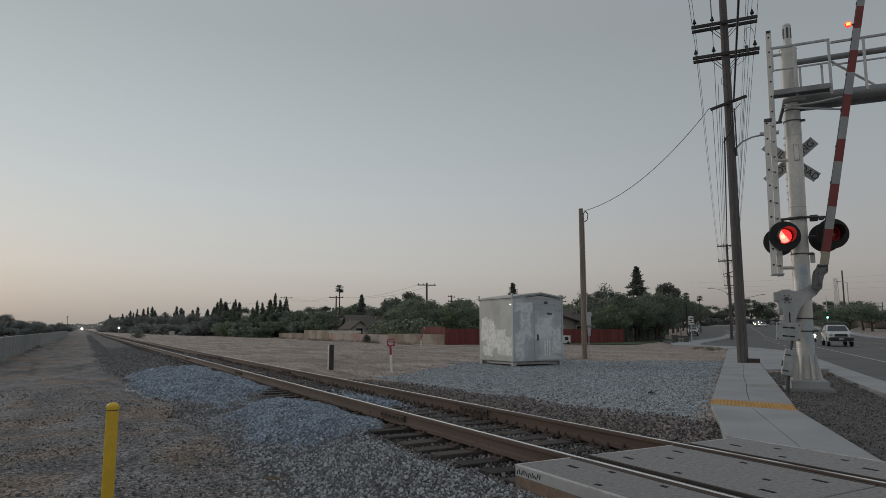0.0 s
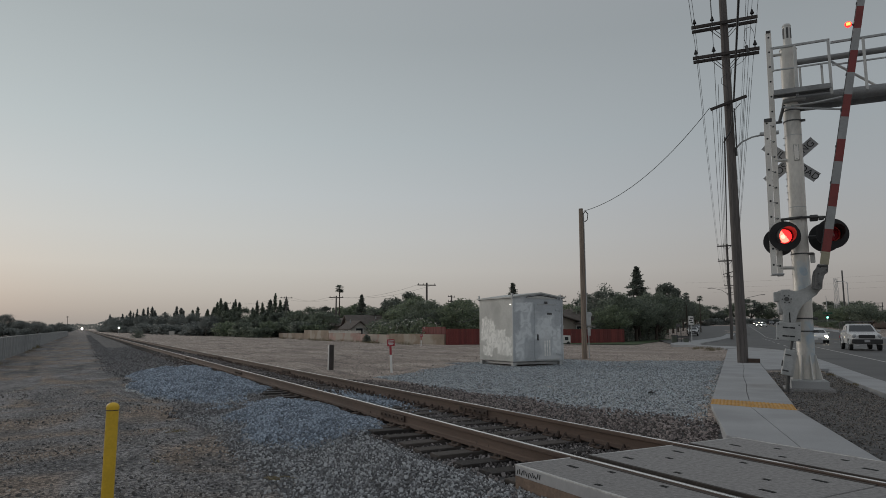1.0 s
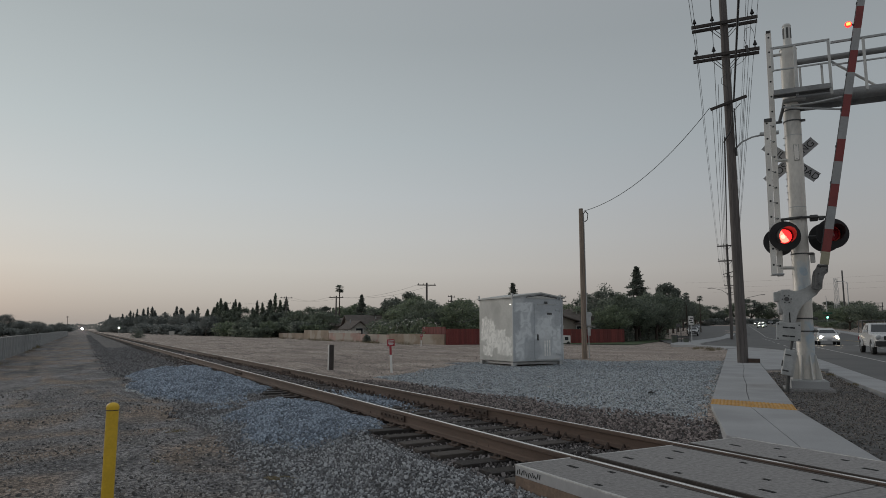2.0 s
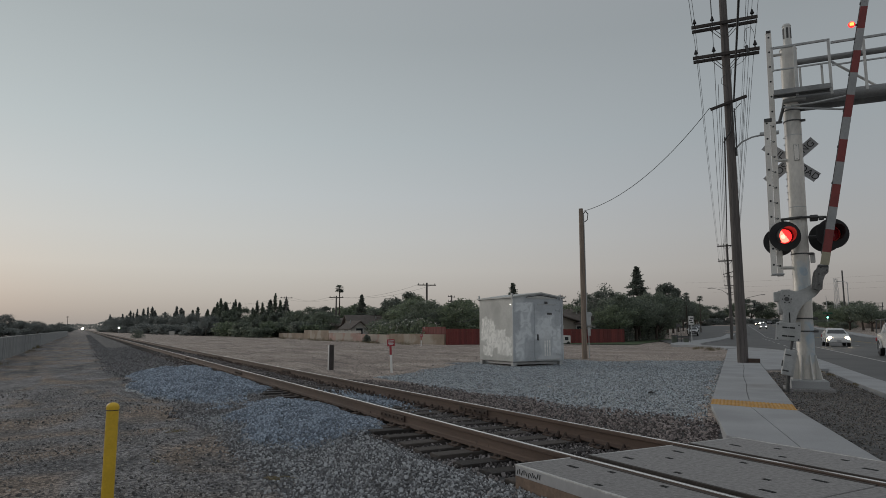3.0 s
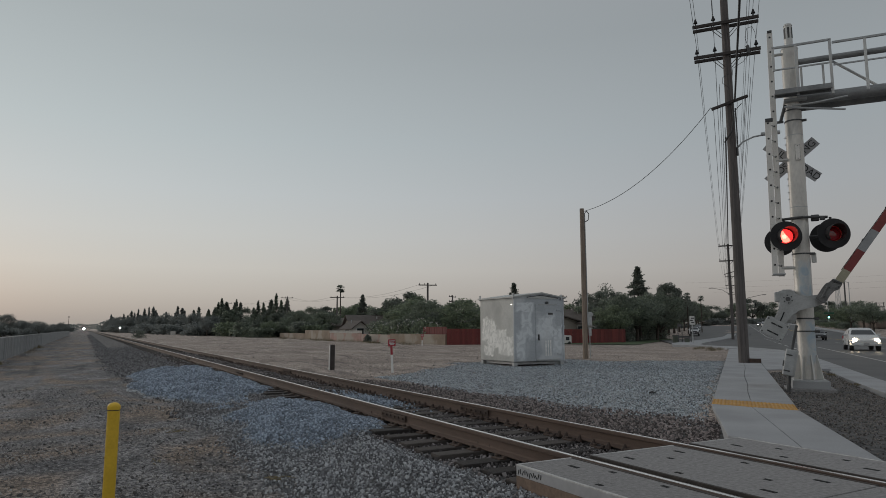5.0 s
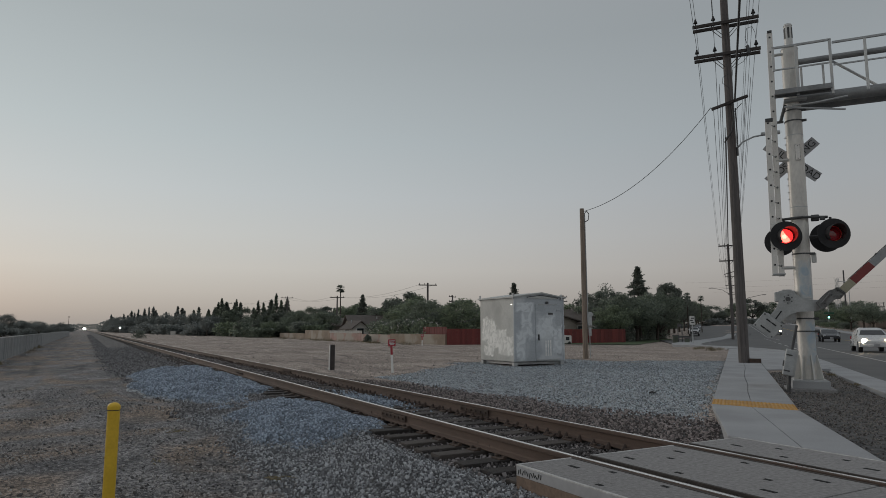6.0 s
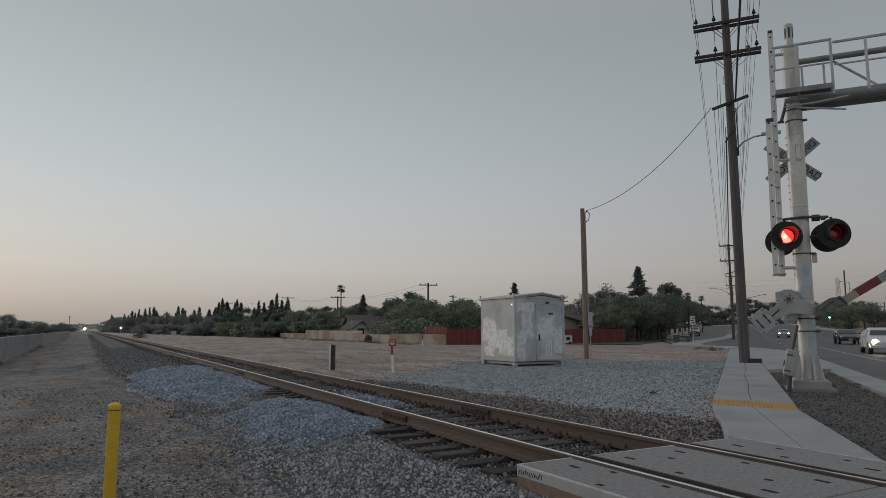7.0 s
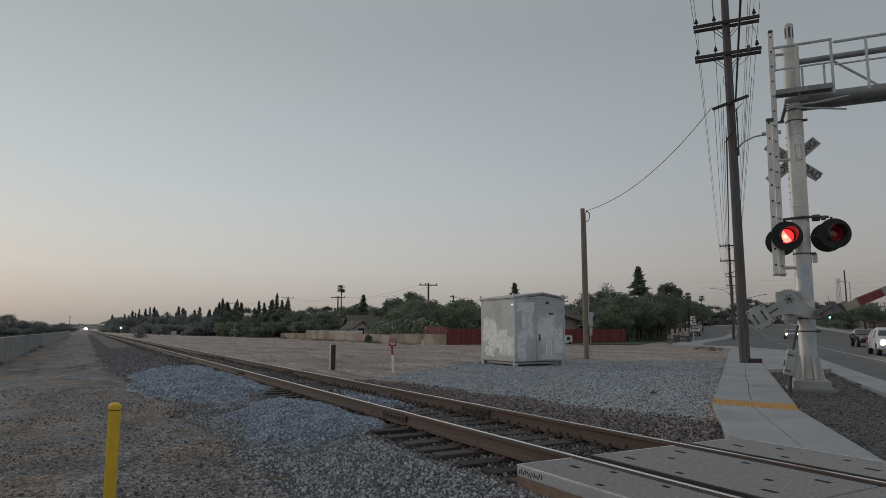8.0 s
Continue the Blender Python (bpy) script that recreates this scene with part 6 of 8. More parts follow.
def pine(seed):
    rnd = random.Random(seed)
    t = thing("conifer_tree", pose(0, 0, -400), "tall tiered dark conifer with gaps between its branches", "tree", "conifers")
    bm = rod(B(), (0, 0, -0.2), (0, 0, 10.0), 0.26, 0.03, 10)
    places = []
    for k in range(24):
        z0 = 1.6 + k * 0.364
        reach = 3.9 * (1 - k / 24.5) ** 1.08 * (0.82 + 0.3 * (k % 3 == 0)) * rnd.uniform(0.9, 1.06)
        for j in range(7):
            z = z0 + rnd.uniform(-0.25, 0.25)
            a = j * 0.9 + k * 0.5 + rnd.uniform(-0.3, 0.3)
            r = reach * rnd.uniform(0.7, 1.1)
            tip = Vector((math.cos(a) * r, math.sin(a) * r, z + 0.12 * r))
            rod(bm, (0, 0, z), tip, 0.04, 0.012, 5)
            for i in range(70):
                s = rnd.random() ** 0.6
                places.append(Vector((0, 0, z)).lerp(tip, s) + Vector((rnd.gauss(0, 0.15), rnd.gauss(0, 0.15), rnd.gauss(0, 0.09) - 0.1 * s)))
    places += [(rnd.gauss(0, 0.1), rnd.gauss(0, 0.1), 9.6 + rnd.random() * 0.6) for _ in range(25)]
    part("trunk", bm, BARK, t)
    v, f = leaf_quads(places, 0.2, rnd, 0.3)
    crown_part("crown", v, f, LEAF_B, t, "tiered needle foliage")
    return t


def palm(seed):
    rnd = random.Random(seed)
    t = thing("palm_tree", pose(0, 0, -400), "tall thin fan palm with a ragged round head", "tree", "palms")
    bm = B()
    rod(bm, (0, 0, -0.2), (0.1, 0, 8.4), 0.13, 0.085, 10)
    part("trunk", bm, BARK, t)
    verts, faces = [], []
    for k in range(64):
        a, el = rnd.uniform(0, 6.283), math.asin(rnd.uniform(-0.75, 1.0))
        d = Vector((math.cos(a) * math.cos(el), math.sin(a) * math.cos(el), math.sin(el)))
        base = Vector((0.1, 0, 8.4))
        hub = base + d * 0.42
        side = d.cross(Vector((0, 0, 1))).normalized()
        n = len(verts)
        verts += [base, base + side * 0.03, hub + side * 0.02, hub - side * 0.02]
        faces.append((n, n + 1, n + 2, n + 3))
        for j in range(9):
            w = (j - 4) * 0.28
            e = (d * math.cos(w) + side * math.sin(w)) * rnd.uniform(0.42, 0.6) - Vector((0, 0, 0.10))
            n = len(verts)
            verts += [hub, hub + e * 0.5 + side * 0.05, hub + e, hub + e * 0.5 - side * 0.05]
            faces.append((n, n + 1, n + 2, n + 3))
    crown_part("fronds", verts, faces, LEAF_B, t, "fan-shaped fronds")
    return t


def plant(kinds, rows, height, rnd, squash=1.0, wide=(0.9, 1.25)):
    for k, (x, y, h) in enumerate(rows):
        if y > 100 and abs(x - TRACK_X) < 7:
            x = TRACK_X + (7 if x > TRACK_X else -7) + (x - TRACK_X) * 0.3
        if x < 0 and y > 240:
            x -= 7
        u, v = uv_of(x, y)
        if 56 < u < 335 and -10.5 + 0.02 * (120 - u) < v < 25:       # the streets stay clear
            continue
        if y < 121 and x > 32 and 0.335 < x / y < 0.43:              # so do the low houses behind the wall
            continue
        s = (h / height) * rnd.uniform(0.97, 1.03)
        w = s * rnd.uniform(*wide)
        src = kinds[rnd.randrange(len(kinds))]
        copy_thing(src, pose(x, y, ground_z(x, y) - 0.05, 0, 0, rnd.uniform(0, 360)) @ Matrix.Diagonal((w, w, s, 1)))


TREES_FAR = [(-17.2, 191.5, 5.8), (-17.4, 251.0, 4.6), (-13.0, 283.0, 5.3), (-8.9, 269.3, 4.9), (-5.9, 486.1, 6.6), (7.7, 432.5, 7.4), (10.9, 373.1, 7.8), (14.0, 336.8, 7.5), (16.9, 312.2, 7.3), (20.1, 287.4, 7.4), (23.2, 262.8, 6.5), (24.0, 239.3, 7.0), (24.6, 204.6, 6.1), (25.5, 181.0, 6.1), (27.3, 168.6, 5.3)]
TREES_WALL = [(31.8, 171.4, 6.1), (33.4, 163.4, 6.9), (33.3, 149.7, 5.1), (35.3, 145.7, 5.4), (36.4, 136.7, 5.3), (37.6, 130.4, 5.3), (38.7, 124.1, 5.8), (39.4, 118.1, 6.1), (42.3, 113.8, 5.2), (43.9, 110.0, 6.0), (44.2, 104.1, 6.7), (44.3, 98.4, 6.7), (45.3, 94.9, 7.6), (46.0, 91.8, 6.9), (47.1, 88.6, 5.3), (50.2, 89.7, 5.3), (53.1, 90.8, 6.2), (53.7, 87.8, 5.4), (60.5, 92.4, 5.7), (28.6, 124.4, 3.5), (27.3, 130.7, 3.5), (29.9, 120.9, 3.0), (33.3, 121.8, 3.4), (40.1, 87.0, 4.5), (41.7, 81.9, 4.1)]
TREES_ROAD = [(64.7, 80.2, 5.5), (60.8, 72.3, 5.0), (63.2, 70.8, 6.2), (62.0, 66.3, 6.9), (60.6, 62.1, 6.2), (65.9, 64.2, 6.1), (71.2, 66.3, 6.6), (80.0, 71.3, 8.3), (78.1, 67.6, 6.7), (139.2, 83.3, 8.4), (136.3, 79.1, 8.5), (155.0, 86.2, 7.8), (168.4, 90.3, 7.5), (47.0, 129.0, 6.4), (51.5, 131.0, 7.2), (56.0, 134.0, 6.6), (61.0, 136.0, 7.4), (66.0, 140.0, 7.0)]
CYPRESSES = [(9.4, 419.9, 9.2), (12.4, 399.8, 9.8), (16.7, 359.6, 8.8), (18.5, 329.5, 10.0), (21.3, 329.3, 10.3), (23.5, 324.2, 10.5), (24.9, 319.0, 11.1), (26.3, 313.9, 11.5), (26.0, 258.7, 8.0), (27.0, 233.4, 9.3), (28.6, 228.2, 7.7), (29.3, 202.9, 8.1), (31.2, 197.6, 7.1), (30.4, 177.4, 8.5), (30.9, 175.3, 9.3), (32.1, 177.1, 8.2), (32.5, 164.8, 8.8), (33.1, 162.7, 8.3), (34.8, 156.2, 6.6), (34.9, 152.1, 8.0), (35.6, 149.8, 7.6), (36.3, 145.5, 8.0), (36.8, 143.4, 9.2), (38.6, 140.8, 8.1)]
PINES = [(84.8, 82.9, 12.1), (68.0, 96.7, 9.9), (49.4, 123.7, 8.4), (46.5, 132.5, 6.2)]
PALMS = [(44.3, 122.5, 10.6), (56.9, 93.5, 6.7), (71.8, 78.6, 8.0)]
tree_rnd = random.Random(33)
BROAD = [broad_tree(1, LEAF_A), broad_tree(2, LEAF_B, 1.15), broad_tree(3, LEAF_B, 0.9), broad_tree(4, LEAF_C, 1.1), broad_tree(5, LEAF_A, 1.25)]
FARS = [broad_tree(6, LEAF_HAZE, 1.0, "distant broad tree on the horizon with haze-tinted leaves", 0.17, 190), broad_tree(7, LEAF_HAZE, 0.8, "distant broad tree on the horizon with haze-tinted leaves", 0.17, 190)]
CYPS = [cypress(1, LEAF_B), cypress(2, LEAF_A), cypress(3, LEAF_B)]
CYPS_FAR = [cypress(4, LEAF_HAZE), cypress(5, LEAF_HAZE)]
PINE_, PALM_ = pine(3), palm(4)
plant(FARS, TREES_FAR, 8.0, tree_rnd, wide=(1.0, 1.5))
plant(FARS, [(x + tree_rnd.uniform(-6, 14), y + tree_rnd.uniform(-25, 30), h * tree_rnd.uniform(0.55, 0.8)) for x, y, h in TREES_FAR * 3], 8.0, tree_rnd, wide=(1.0, 1.6))
plant(BROAD, TREES_WALL, 8.0, tree_rnd, wide=(1.0, 1.5))
plant(BROAD, [(x + tree_rnd.uniform(-1, 7), y + tree_rnd.uniform(-5, 5), h * tree_rnd.uniform(0.6, 0.85)) for x, y, h in TREES_WALL], 8.0, tree_rnd, wide=(1.1, 1.7))
plant(BROAD, TREES_ROAD, 8.0, tree_rnd, wide=(0.95, 1.3))
plant(BROAD, [(x + tree_rnd.uniform(0, 8), y + tree_rnd.uniform(-2, 8), h * tree_rnd.uniform(0.65, 0.9)) for x, y, h in TREES_ROAD], 8.0, tree_rnd, wide=(1.0, 1.5))
# the hedge-like belt behind the garden walls, with a gap at the house
street_row = [(98, -12.5, 6.2), (112, -13.0, 6.8), (126, -13.5, 7.2), (140, -13.6, 7.4), (156, -13.8, 8.2), (174, -14.0, 9.0), (194, -14.2, 9.6), (216, -14.4, 10.0), (240, -14.6, 10.4), (266, -14.8, 10.6), (295, -15.0, 10.6), (325, -15.4, 11.0)]
plant(BROAD, [(*rd(u, v).to_2d(), h) for u, v, h in street_row], 8.0, tree_rnd, wide=(0.95, 1.2))
DOME = broad_tree(8, LEAF_B, 0.95, "dense dark round-topped tree behind the street trees", 0.24, 330)
plant([DOME], [(*rd(151, -13.4).to_2d(), 11.4)], 8.0, tree_rnd, wide=(0.92, 0.96))
RAGGED = broad_tree(9, LEAF_B, 0.75, "thin ragged tree standing over the street trees", 0.22, 34)
plant([RAGGED], [(*rd(118, -20.8).to_2d(), 9.6), (*rd(124, -26.0).to_2d(), 8.6)], 8.0, random.Random(5), wide=(0.85, 0.95))
belt = []
for k in range(46):
    y = 60 + 2.6 * k
    if 88 < y < 98:
        continue
    belt.append((34.5 + tree_rnd.uniform(0, 6) + (2 if y > 100 else 0), y + tree_rnd.uniform(-1, 1), tree_rnd.uniform(3.6, 5.4)))
plant(BROAD, belt, 8.0, tree_rnd, wide=(1.1, 1.6))
plant(BROAD, [(58 + 3.2 * k + tree_rnd.uniform(-1, 1), 59.5 + 2.2 * k + tree_rnd.uniform(-1.5, 1.5), tree_rnd.uniform(4.5, 6.2)) for k in range(10)], 8.0, tree_rnd, wide=(1.2, 1.6))
plant(BROAD, [(*rd(120 + 14 * k + tree_rnd.uniform(-4, 4), -17 - 1.2 * k + tree_rnd.uniform(-3, 3)).to_2d(), tree_rnd.uniform(5.5, 8.5)) for k in range(16)], 8.0, tree_rnd, wide=(1.1, 1.5))
plant(BROAD, [(*rd(135 + 13 * k + tree_rnd.uniform(-4, 4), 30 + 5 * (k % 3) + tree_rnd.uniform(-2, 2)).to_2d(), tree_rnd.uniform(4.2, 6.4)) for k in range(17)], 8.0, tree_rnd, wide=(1.1, 1.5))
plant(BROAD, [(*rd(390 + tree_rnd.uniform(-30, 60), -40 + 7 * k).to_2d(), tree_rnd.uniform(9, 15)) for k in range(16)], 8.0, tree_rnd, wide=(1.3, 1.8))
SHRUBS = [shrub(1, LEAF_A), shrub(2, LEAF_B), shrub(3, LEAF_C, "pale green shrub beside the lot")]
FSHRUB = [shrub(4, LEAF_HAZE, "distant shrub on the horizon with haze-tinted leaves")]
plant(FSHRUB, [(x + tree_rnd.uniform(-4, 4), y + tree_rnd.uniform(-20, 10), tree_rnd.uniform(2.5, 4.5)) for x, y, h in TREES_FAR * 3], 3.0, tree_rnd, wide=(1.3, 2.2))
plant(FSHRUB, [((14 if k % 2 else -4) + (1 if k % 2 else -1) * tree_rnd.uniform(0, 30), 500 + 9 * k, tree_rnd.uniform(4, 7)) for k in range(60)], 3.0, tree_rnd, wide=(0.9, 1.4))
plant(SHRUBS, [(33.8 + tree_rnd.uniform(0, 3), 60 + 2.5 * k, tree_rnd.uniform(2.2, 3.4)) for k in range(48) if not 88 < 60 + 2.5 * k < 97], 3.0, tree_rnd, wide=(1.0, 1.5))
plant(SHRUBS, [(30 + tree_rnd.uniform(-3, 3), 120 + 3.2 * k, tree_rnd.uniform(1.8, 3.6)) for k in range(24)], 3.0, tree_rnd, wide=(1.1, 1.7))
plant(SHRUBS, [(*rd(112 + 6 * k + tree_rnd.uniform(-2, 2), -15 - 0.5 * k + tree_rnd.uniform(-2, 2)).to_2d(), tree_rnd.uniform(1.8, 3.0)) for k in range(26)], 3.0, tree_rnd, wide=(1.0, 1.5))
plant(SHRUBS, [(*rd(205 + 6 * k + tree_rnd.uniform(-2, 2), 29 + tree_rnd.uniform(-3, 3)).to_2d(), tree_rnd.uniform(1.6, 3.0)) for k in range(18)], 3.0, tree_rnd, wide=(1.1, 1.6))
plant(FSHRUB, [(*rd(400 + tree_rnd.uniform(-30, 40), -60 + 5 * k).to_2d(), tree_rnd.uniform(4, 6)) for k in range(30)], 3.0, tree_rnd, wide=(1.2, 1.8))
plant(SHRUBS, [(57 + 2.2 * k + tree_rnd.uniform(-1, 1), 61 + 1.6 * k + tree_rnd.uniform(-1, 2), tree_rnd.uniform(2.2, 3.6)) for k in range(14)], 3.0, tree_rnd, wide=(1.0, 1.5))
plant(CYPS, CYPRESSES[11:], 8.1, tree_rnd, wide=(1.1, 1.9))
plant(CYPS_FAR, CYPRESSES[:11], 8.1, tree_rnd, wide=(1.1, 1.9))
plant(CYPS, [(x + tree_rnd.uniform(-3.0, 4.0), y + tree_rnd.uniform(0, 6), h * tree_rnd.uniform(0.72, 0.93)) for x, y, h in CYPRESSES[11:] * 2], 8.1, tree_rnd, wide=(1.4, 2.5))
plant(CYPS_FAR, [(x + tree_rnd.uniform(-3.0, 4.0), y + tree_rnd.uniform(0, 6), h * tree_rnd.uniform(0.72, 0.93)) for x, y, h in CYPRESSES[:11] * 2], 8.1, tree_rnd, wide=(1.4, 2.5))
plant([PINE_], PINES, 10.2, tree_rnd, wide=(0.92, 1.0))
plant([PALM_], PALMS, 9.2, tree_rnd, wide=(1.0, 1.15))
for x, y, h in ((118.8, 101.5, 9.5), (126.7, 104.3, 8.9)):
    copy_thing(PALM_, pose(x, y, ground_z(x, y) - 0.05, 0, 0, tree_rnd.uniform(0, 360)) @ Matrix.Scale(h / 9.2, 4))
for src in (*BROAD, DOME, *FARS, *CYPS, *CYPS_FAR, *SHRUBS, *FSHRUB, PINE_, PALM_, RAGGED):       # the patterns stand as trees of their own, far back
    x, y = tree_rnd.uniform(60, 150), tree_rnd.uniform(150, 260)
    src.matrix_world = pose(x, y, ground_z(x, y) - 0.05, 0, 0, tree_rnd.uniform(0, 360))

# distant woods that close the horizon
rw = random.Random(9)
places = []
for k in range(42000):
    a = radians(rw.uniform(-60, 150))
    d = rw.uniform(650, 820)
    if -9 < math.sin(a) * d < 12:
        continue
    h = 6.5 + 3.5 * noise.noise((a * 14, 0, 0)) + 3 * noise.noise((a * 60, 2, 0))
    places.append((math.sin(a) * d, math.cos(a) * d, rw.random() ** 1.3 * h))
for k in range(7000):                               # the curve beyond the train is closed by woods
    x, y = rw.uniform(-190, 190), rw.uniform(1900, 2200)
    places.append((x, y, rw.random() ** 0.8 * (15 + 7 * noise.noise((x * 0.03, 4, 0)))))
v, f = leaf_quads(places, 2.6, rw)
tagged(crown_part("far_woods", v, f, LEAF_HAZE, None, ""), "low line of distant woods with haze-tinted leaves", "woods", kind="stuff")

# low bushes: oleander along the wall, tumbleweeds and dry tufts
def bush(x, y, w, h, material, label, seed, name="bush", flowers=0):
    r = random.Random(seed)
    b = thing(name, pose(x, y, ground_z(x, y)), label, "bush", "bushes")
    bm = B()
    pl = []
    for k in range(9):
        a = k * 0.7
        tip = Vector((math.cos(a) * w * 0.35, math.sin(a) * w * 0.35, h * r.uniform(0.5, 0.9)))
        rod(bm, (0, 0, -0.05), tip, 0.02, 0.008, 5)
    for k in range(420):
        a, e = r.uniform(0, 6.283), r.uniform(0, 1.5)
        q = r.random() ** 0.4
        pl.append((math.cos(a) * math.cos(e) * w / 2 * q, math.sin(a) * math.cos(e) * w / 2 * q, math.sin(e) * h * q * r.uniform(0.8, 1.1)))
    part("stem_cluster", bm, BARK, b)
    v, f = leaf_quads(pl, 0.12 + 0.06 * h, r)
    crown_part("foliage", v, f, material, b, "")
    if flowers:
        pl = []
        for k in range(flowers):
            a, e = r.uniform(0, 6.283), r.uniform(0.2, 1.5)
            pl.append((math.cos(a) * math.cos(e) * w / 2, math.sin(a) * math.cos(e) * w / 2, math.sin(e) * h * 1.05))
        v, f = leaf_quads(pl, 0.17, r)
        crown_part("flowers", v, f, STUCCO2, b, "small white flowers")


def tuft(x, y, w, h, seed, label):
    r = random.Random(seed)
    verts, faces = [], []
    for k in range(70):
        a, q = r.uniform(0, 6.283), r.random() ** 0.7 * w / 2
        p = Vector((math.cos(a) * q, math.sin(a) * q, 0))
        e = Vector((r.gauss(0, 0.25), r.gauss(0, 0.25), 1)) * h * r.uniform(0.4, 1.0)
        s = Vector((math.cos(a + 1.5), math.sin(a + 1.5), 0)) * 0.012
        n = len(verts)
        verts += [p - s, p + s, p + e]
        faces.append((n, n + 1, n + 2))
    t = crown_part("weed_tuft", verts, faces, DRYWEED, None, label)
    t.location = (x, y, ground_z(x, y) - 0.01)
    tagged(t, label, "weeds", "weed tufts")


for k, (x, y, w, h) in enumerate([(30.9, 73.8, 3.2, 2.4), (30.8, 71.0, 3.2, 2.2), (30.8, 68.2, 3.0, 2.1), (31.0, 65.8, 3.4, 2.5), (31.2, 63.2, 3.4, 2.6), (31.5, 60.9, 3.0, 2.2)]):
    bush(x + 0.9, y, w, h, LEAF_C, "tall dusty green oleander with white flowers behind the wall", 40 + k, flowers=60)
bush(29.3, 71.6, 1.1, 0.9, LEAF_B, "small dark shrub at the foot of the wall", 47)
for k in range(9):                                    # undergrowth below the big trees by the street
    bush(59 + 2.6 * k + rw.uniform(-0.6, 0.6), 60.5 + 1.7 * k + rw.uniform(-1, 1), rw.uniform(2.2, 3.4), rw.uniform(1.2, 2.2), LEAF_B, "dark shrub under the big trees", 120 + k)
bush(8.0, 118, 2.4, 1.3, LEAF_B, "round dark shrub alone beside the track", 50)
for k in range(30):
    tuft(26.5 + 3 * rw.random(), 56 + 62 * rw.random(), rw.uniform(0.8, 1.8), rw.uniform(0.25, 0.5), 60 + k, "low dry weed tuft by the wall")
for k in range(6):
    q = rd(45 + rw.uniform(-1, 7), -0.9 - 2.5 * rw.random())
    tuft(q.x, q.y, rw.uniform(0.6, 1.2), rw.uniform(0.15, 0.35), 100 + k, "low dry weed tuft by the sidewalk")
for k in range(12):
    q = rd(20 + rw.uniform(-3, 4), 1.9 + rw.uniform(-0.8, 0.7))
    tuft(q.x, q.y, 0.3, rw.uniform(0.05, 0.12), 130 + k, "small dry weed on the verge")
for k in range(14):
    tuft(-4.3 + rw.uniform(-0.3, 0.8), 36 + 45 * rw.random(), rw.uniform(0.5, 1.3), rw.uniform(0.15, 0.4), 150 + k, "dry weed tuft at the foot of the fence")

# scraps on the ground
x, y = 10.6, 10.05
t = thing("rubber_scrap", pose(x, y, ground_z(x, y) + 0.012, 0, 0, 25), "flat black scrap of rubber on the gravel", "scrap")
part("rubber_sheet", plate(B(), [(-0.16, -0.03), (-0.05, -0.05), (0.15, -0.04), (0.17, 0.02), (0.02, 0.05), (-0.13, 0.03)], 0.012, pose(0, 0, 0.02, 84)), TYRE, t)
part("curled_edge", rod(B(), (-0.14, 0.02, 0.03), (0.14, 0.045, 0.045), 0.018, 0.012, 8), TYRE, t)
x, y = 20.7, 20.4
t = thing("paper_litter", pose(x, y, ground_z(x, y) + 0.02, 0, 0, -30), "crumpled pale paper lying on the gravel", "litter")
part("paper_sheet", plate(B(), [(-0.3, -0.06), (0.0, -0.09), (0.32, -0.05), (0.27, 0.06), (-0.02, 0.03), (-0.26, 0.07)], 0.008, pose(0, 0, 0.015, 82)), STUCCO2, t)
twigs = random.Random(77)
for x, y, n, size in ((1.93, 7.55, 9, 0.30), (1.35, 11.6, 6, 0.22), (0.9, 9.2, 5, 0.18)):
    t = thing("dead_twig", pose(x, y, ground_z(x, y) + 0.01, 0, 0, twigs.uniform(0, 360)), "dry brown twig lying on the dirt", "twig", "twigs")
    for k in range(n):
        a, b = twigs.uniform(-0.6, 0.6), twigs.uniform(0.4, 1.0) * size
        p0 = (twigs.uniform(-0.1, 0.1), twigs.uniform(-0.05, 0.05), 0.005)
        p1 = (p0[0] + math.cos(a) * b * 0.5, p0[1] + math.sin(a) * b * 0.5, twigs.uniform(0.01, 0.05))
        part("stem", tube(B(), [p0, p1, (p1[0] + math.cos(a + 0.4) * b * 0.5, p1[1] + math.sin(a + 0.4) * b * 0.5, 0.012)], 0.005, 5), DRYWEED, t)

# ---- walls and red fences behind the lot ----
def wall_run(name, a, b, h, thick, material, label, z=-0.42, cap=None):
    a, b = Vector(a), Vector(b)
    d = b - a
    n = max(2, round(d.length / 4))
    t = thing(name, pose(a.x, a.y, z, 0, 0, math.degrees(math.atan2(d.y, d.x))), label, "wall", kind="structure")
    for k in range(n):
        x0, x1 = d.length * k / n, d.length * (k + 1) / n
        hh = h + 0.05 * noise.noise((k * 1.7, a.x, 0))
        part("wall_bay", box(B(), ((x0 + x1) / 2, 0, hh / 2), (x1 - x0 - 0.02, thick, hh), 0.01), material, t)
    if cap:
        part("wall_cap", box(B(), (d.length / 2, 0, h + 0.09), (d.length, thick + 0.06, 0.08), 0.01), cap, t)
    return t


wall_run("garden_wall", (30.7, 116.0), (30.5, 100.3), 1.08, 0.2, TANWALL, "low dusty tan block garden wall")
wall_run("garden_wall", (30.5, 100.2), (30.4, 88.2), 1.58, 0.2, TANWALL, "tall dusty tan block garden wall")
wall_run("garden_wall", (30.4, 88.1), (30.3, 76.1), 1.22, 0.2, PINKWALL, "faded peach painted garden wall under a pale picket rail")
wall_run("garden_wall", (30.3, 76.0), (29.97, 66.5), 1.12, 0.2, PINKWALL, "faded peach painted garden wall with peeling patches")
wall_run("garden_wall", (29.95, 66.4), (31.0, 55.7), 1.22, 0.2, TANWALL, "tan block garden wall with rubble at its foot")
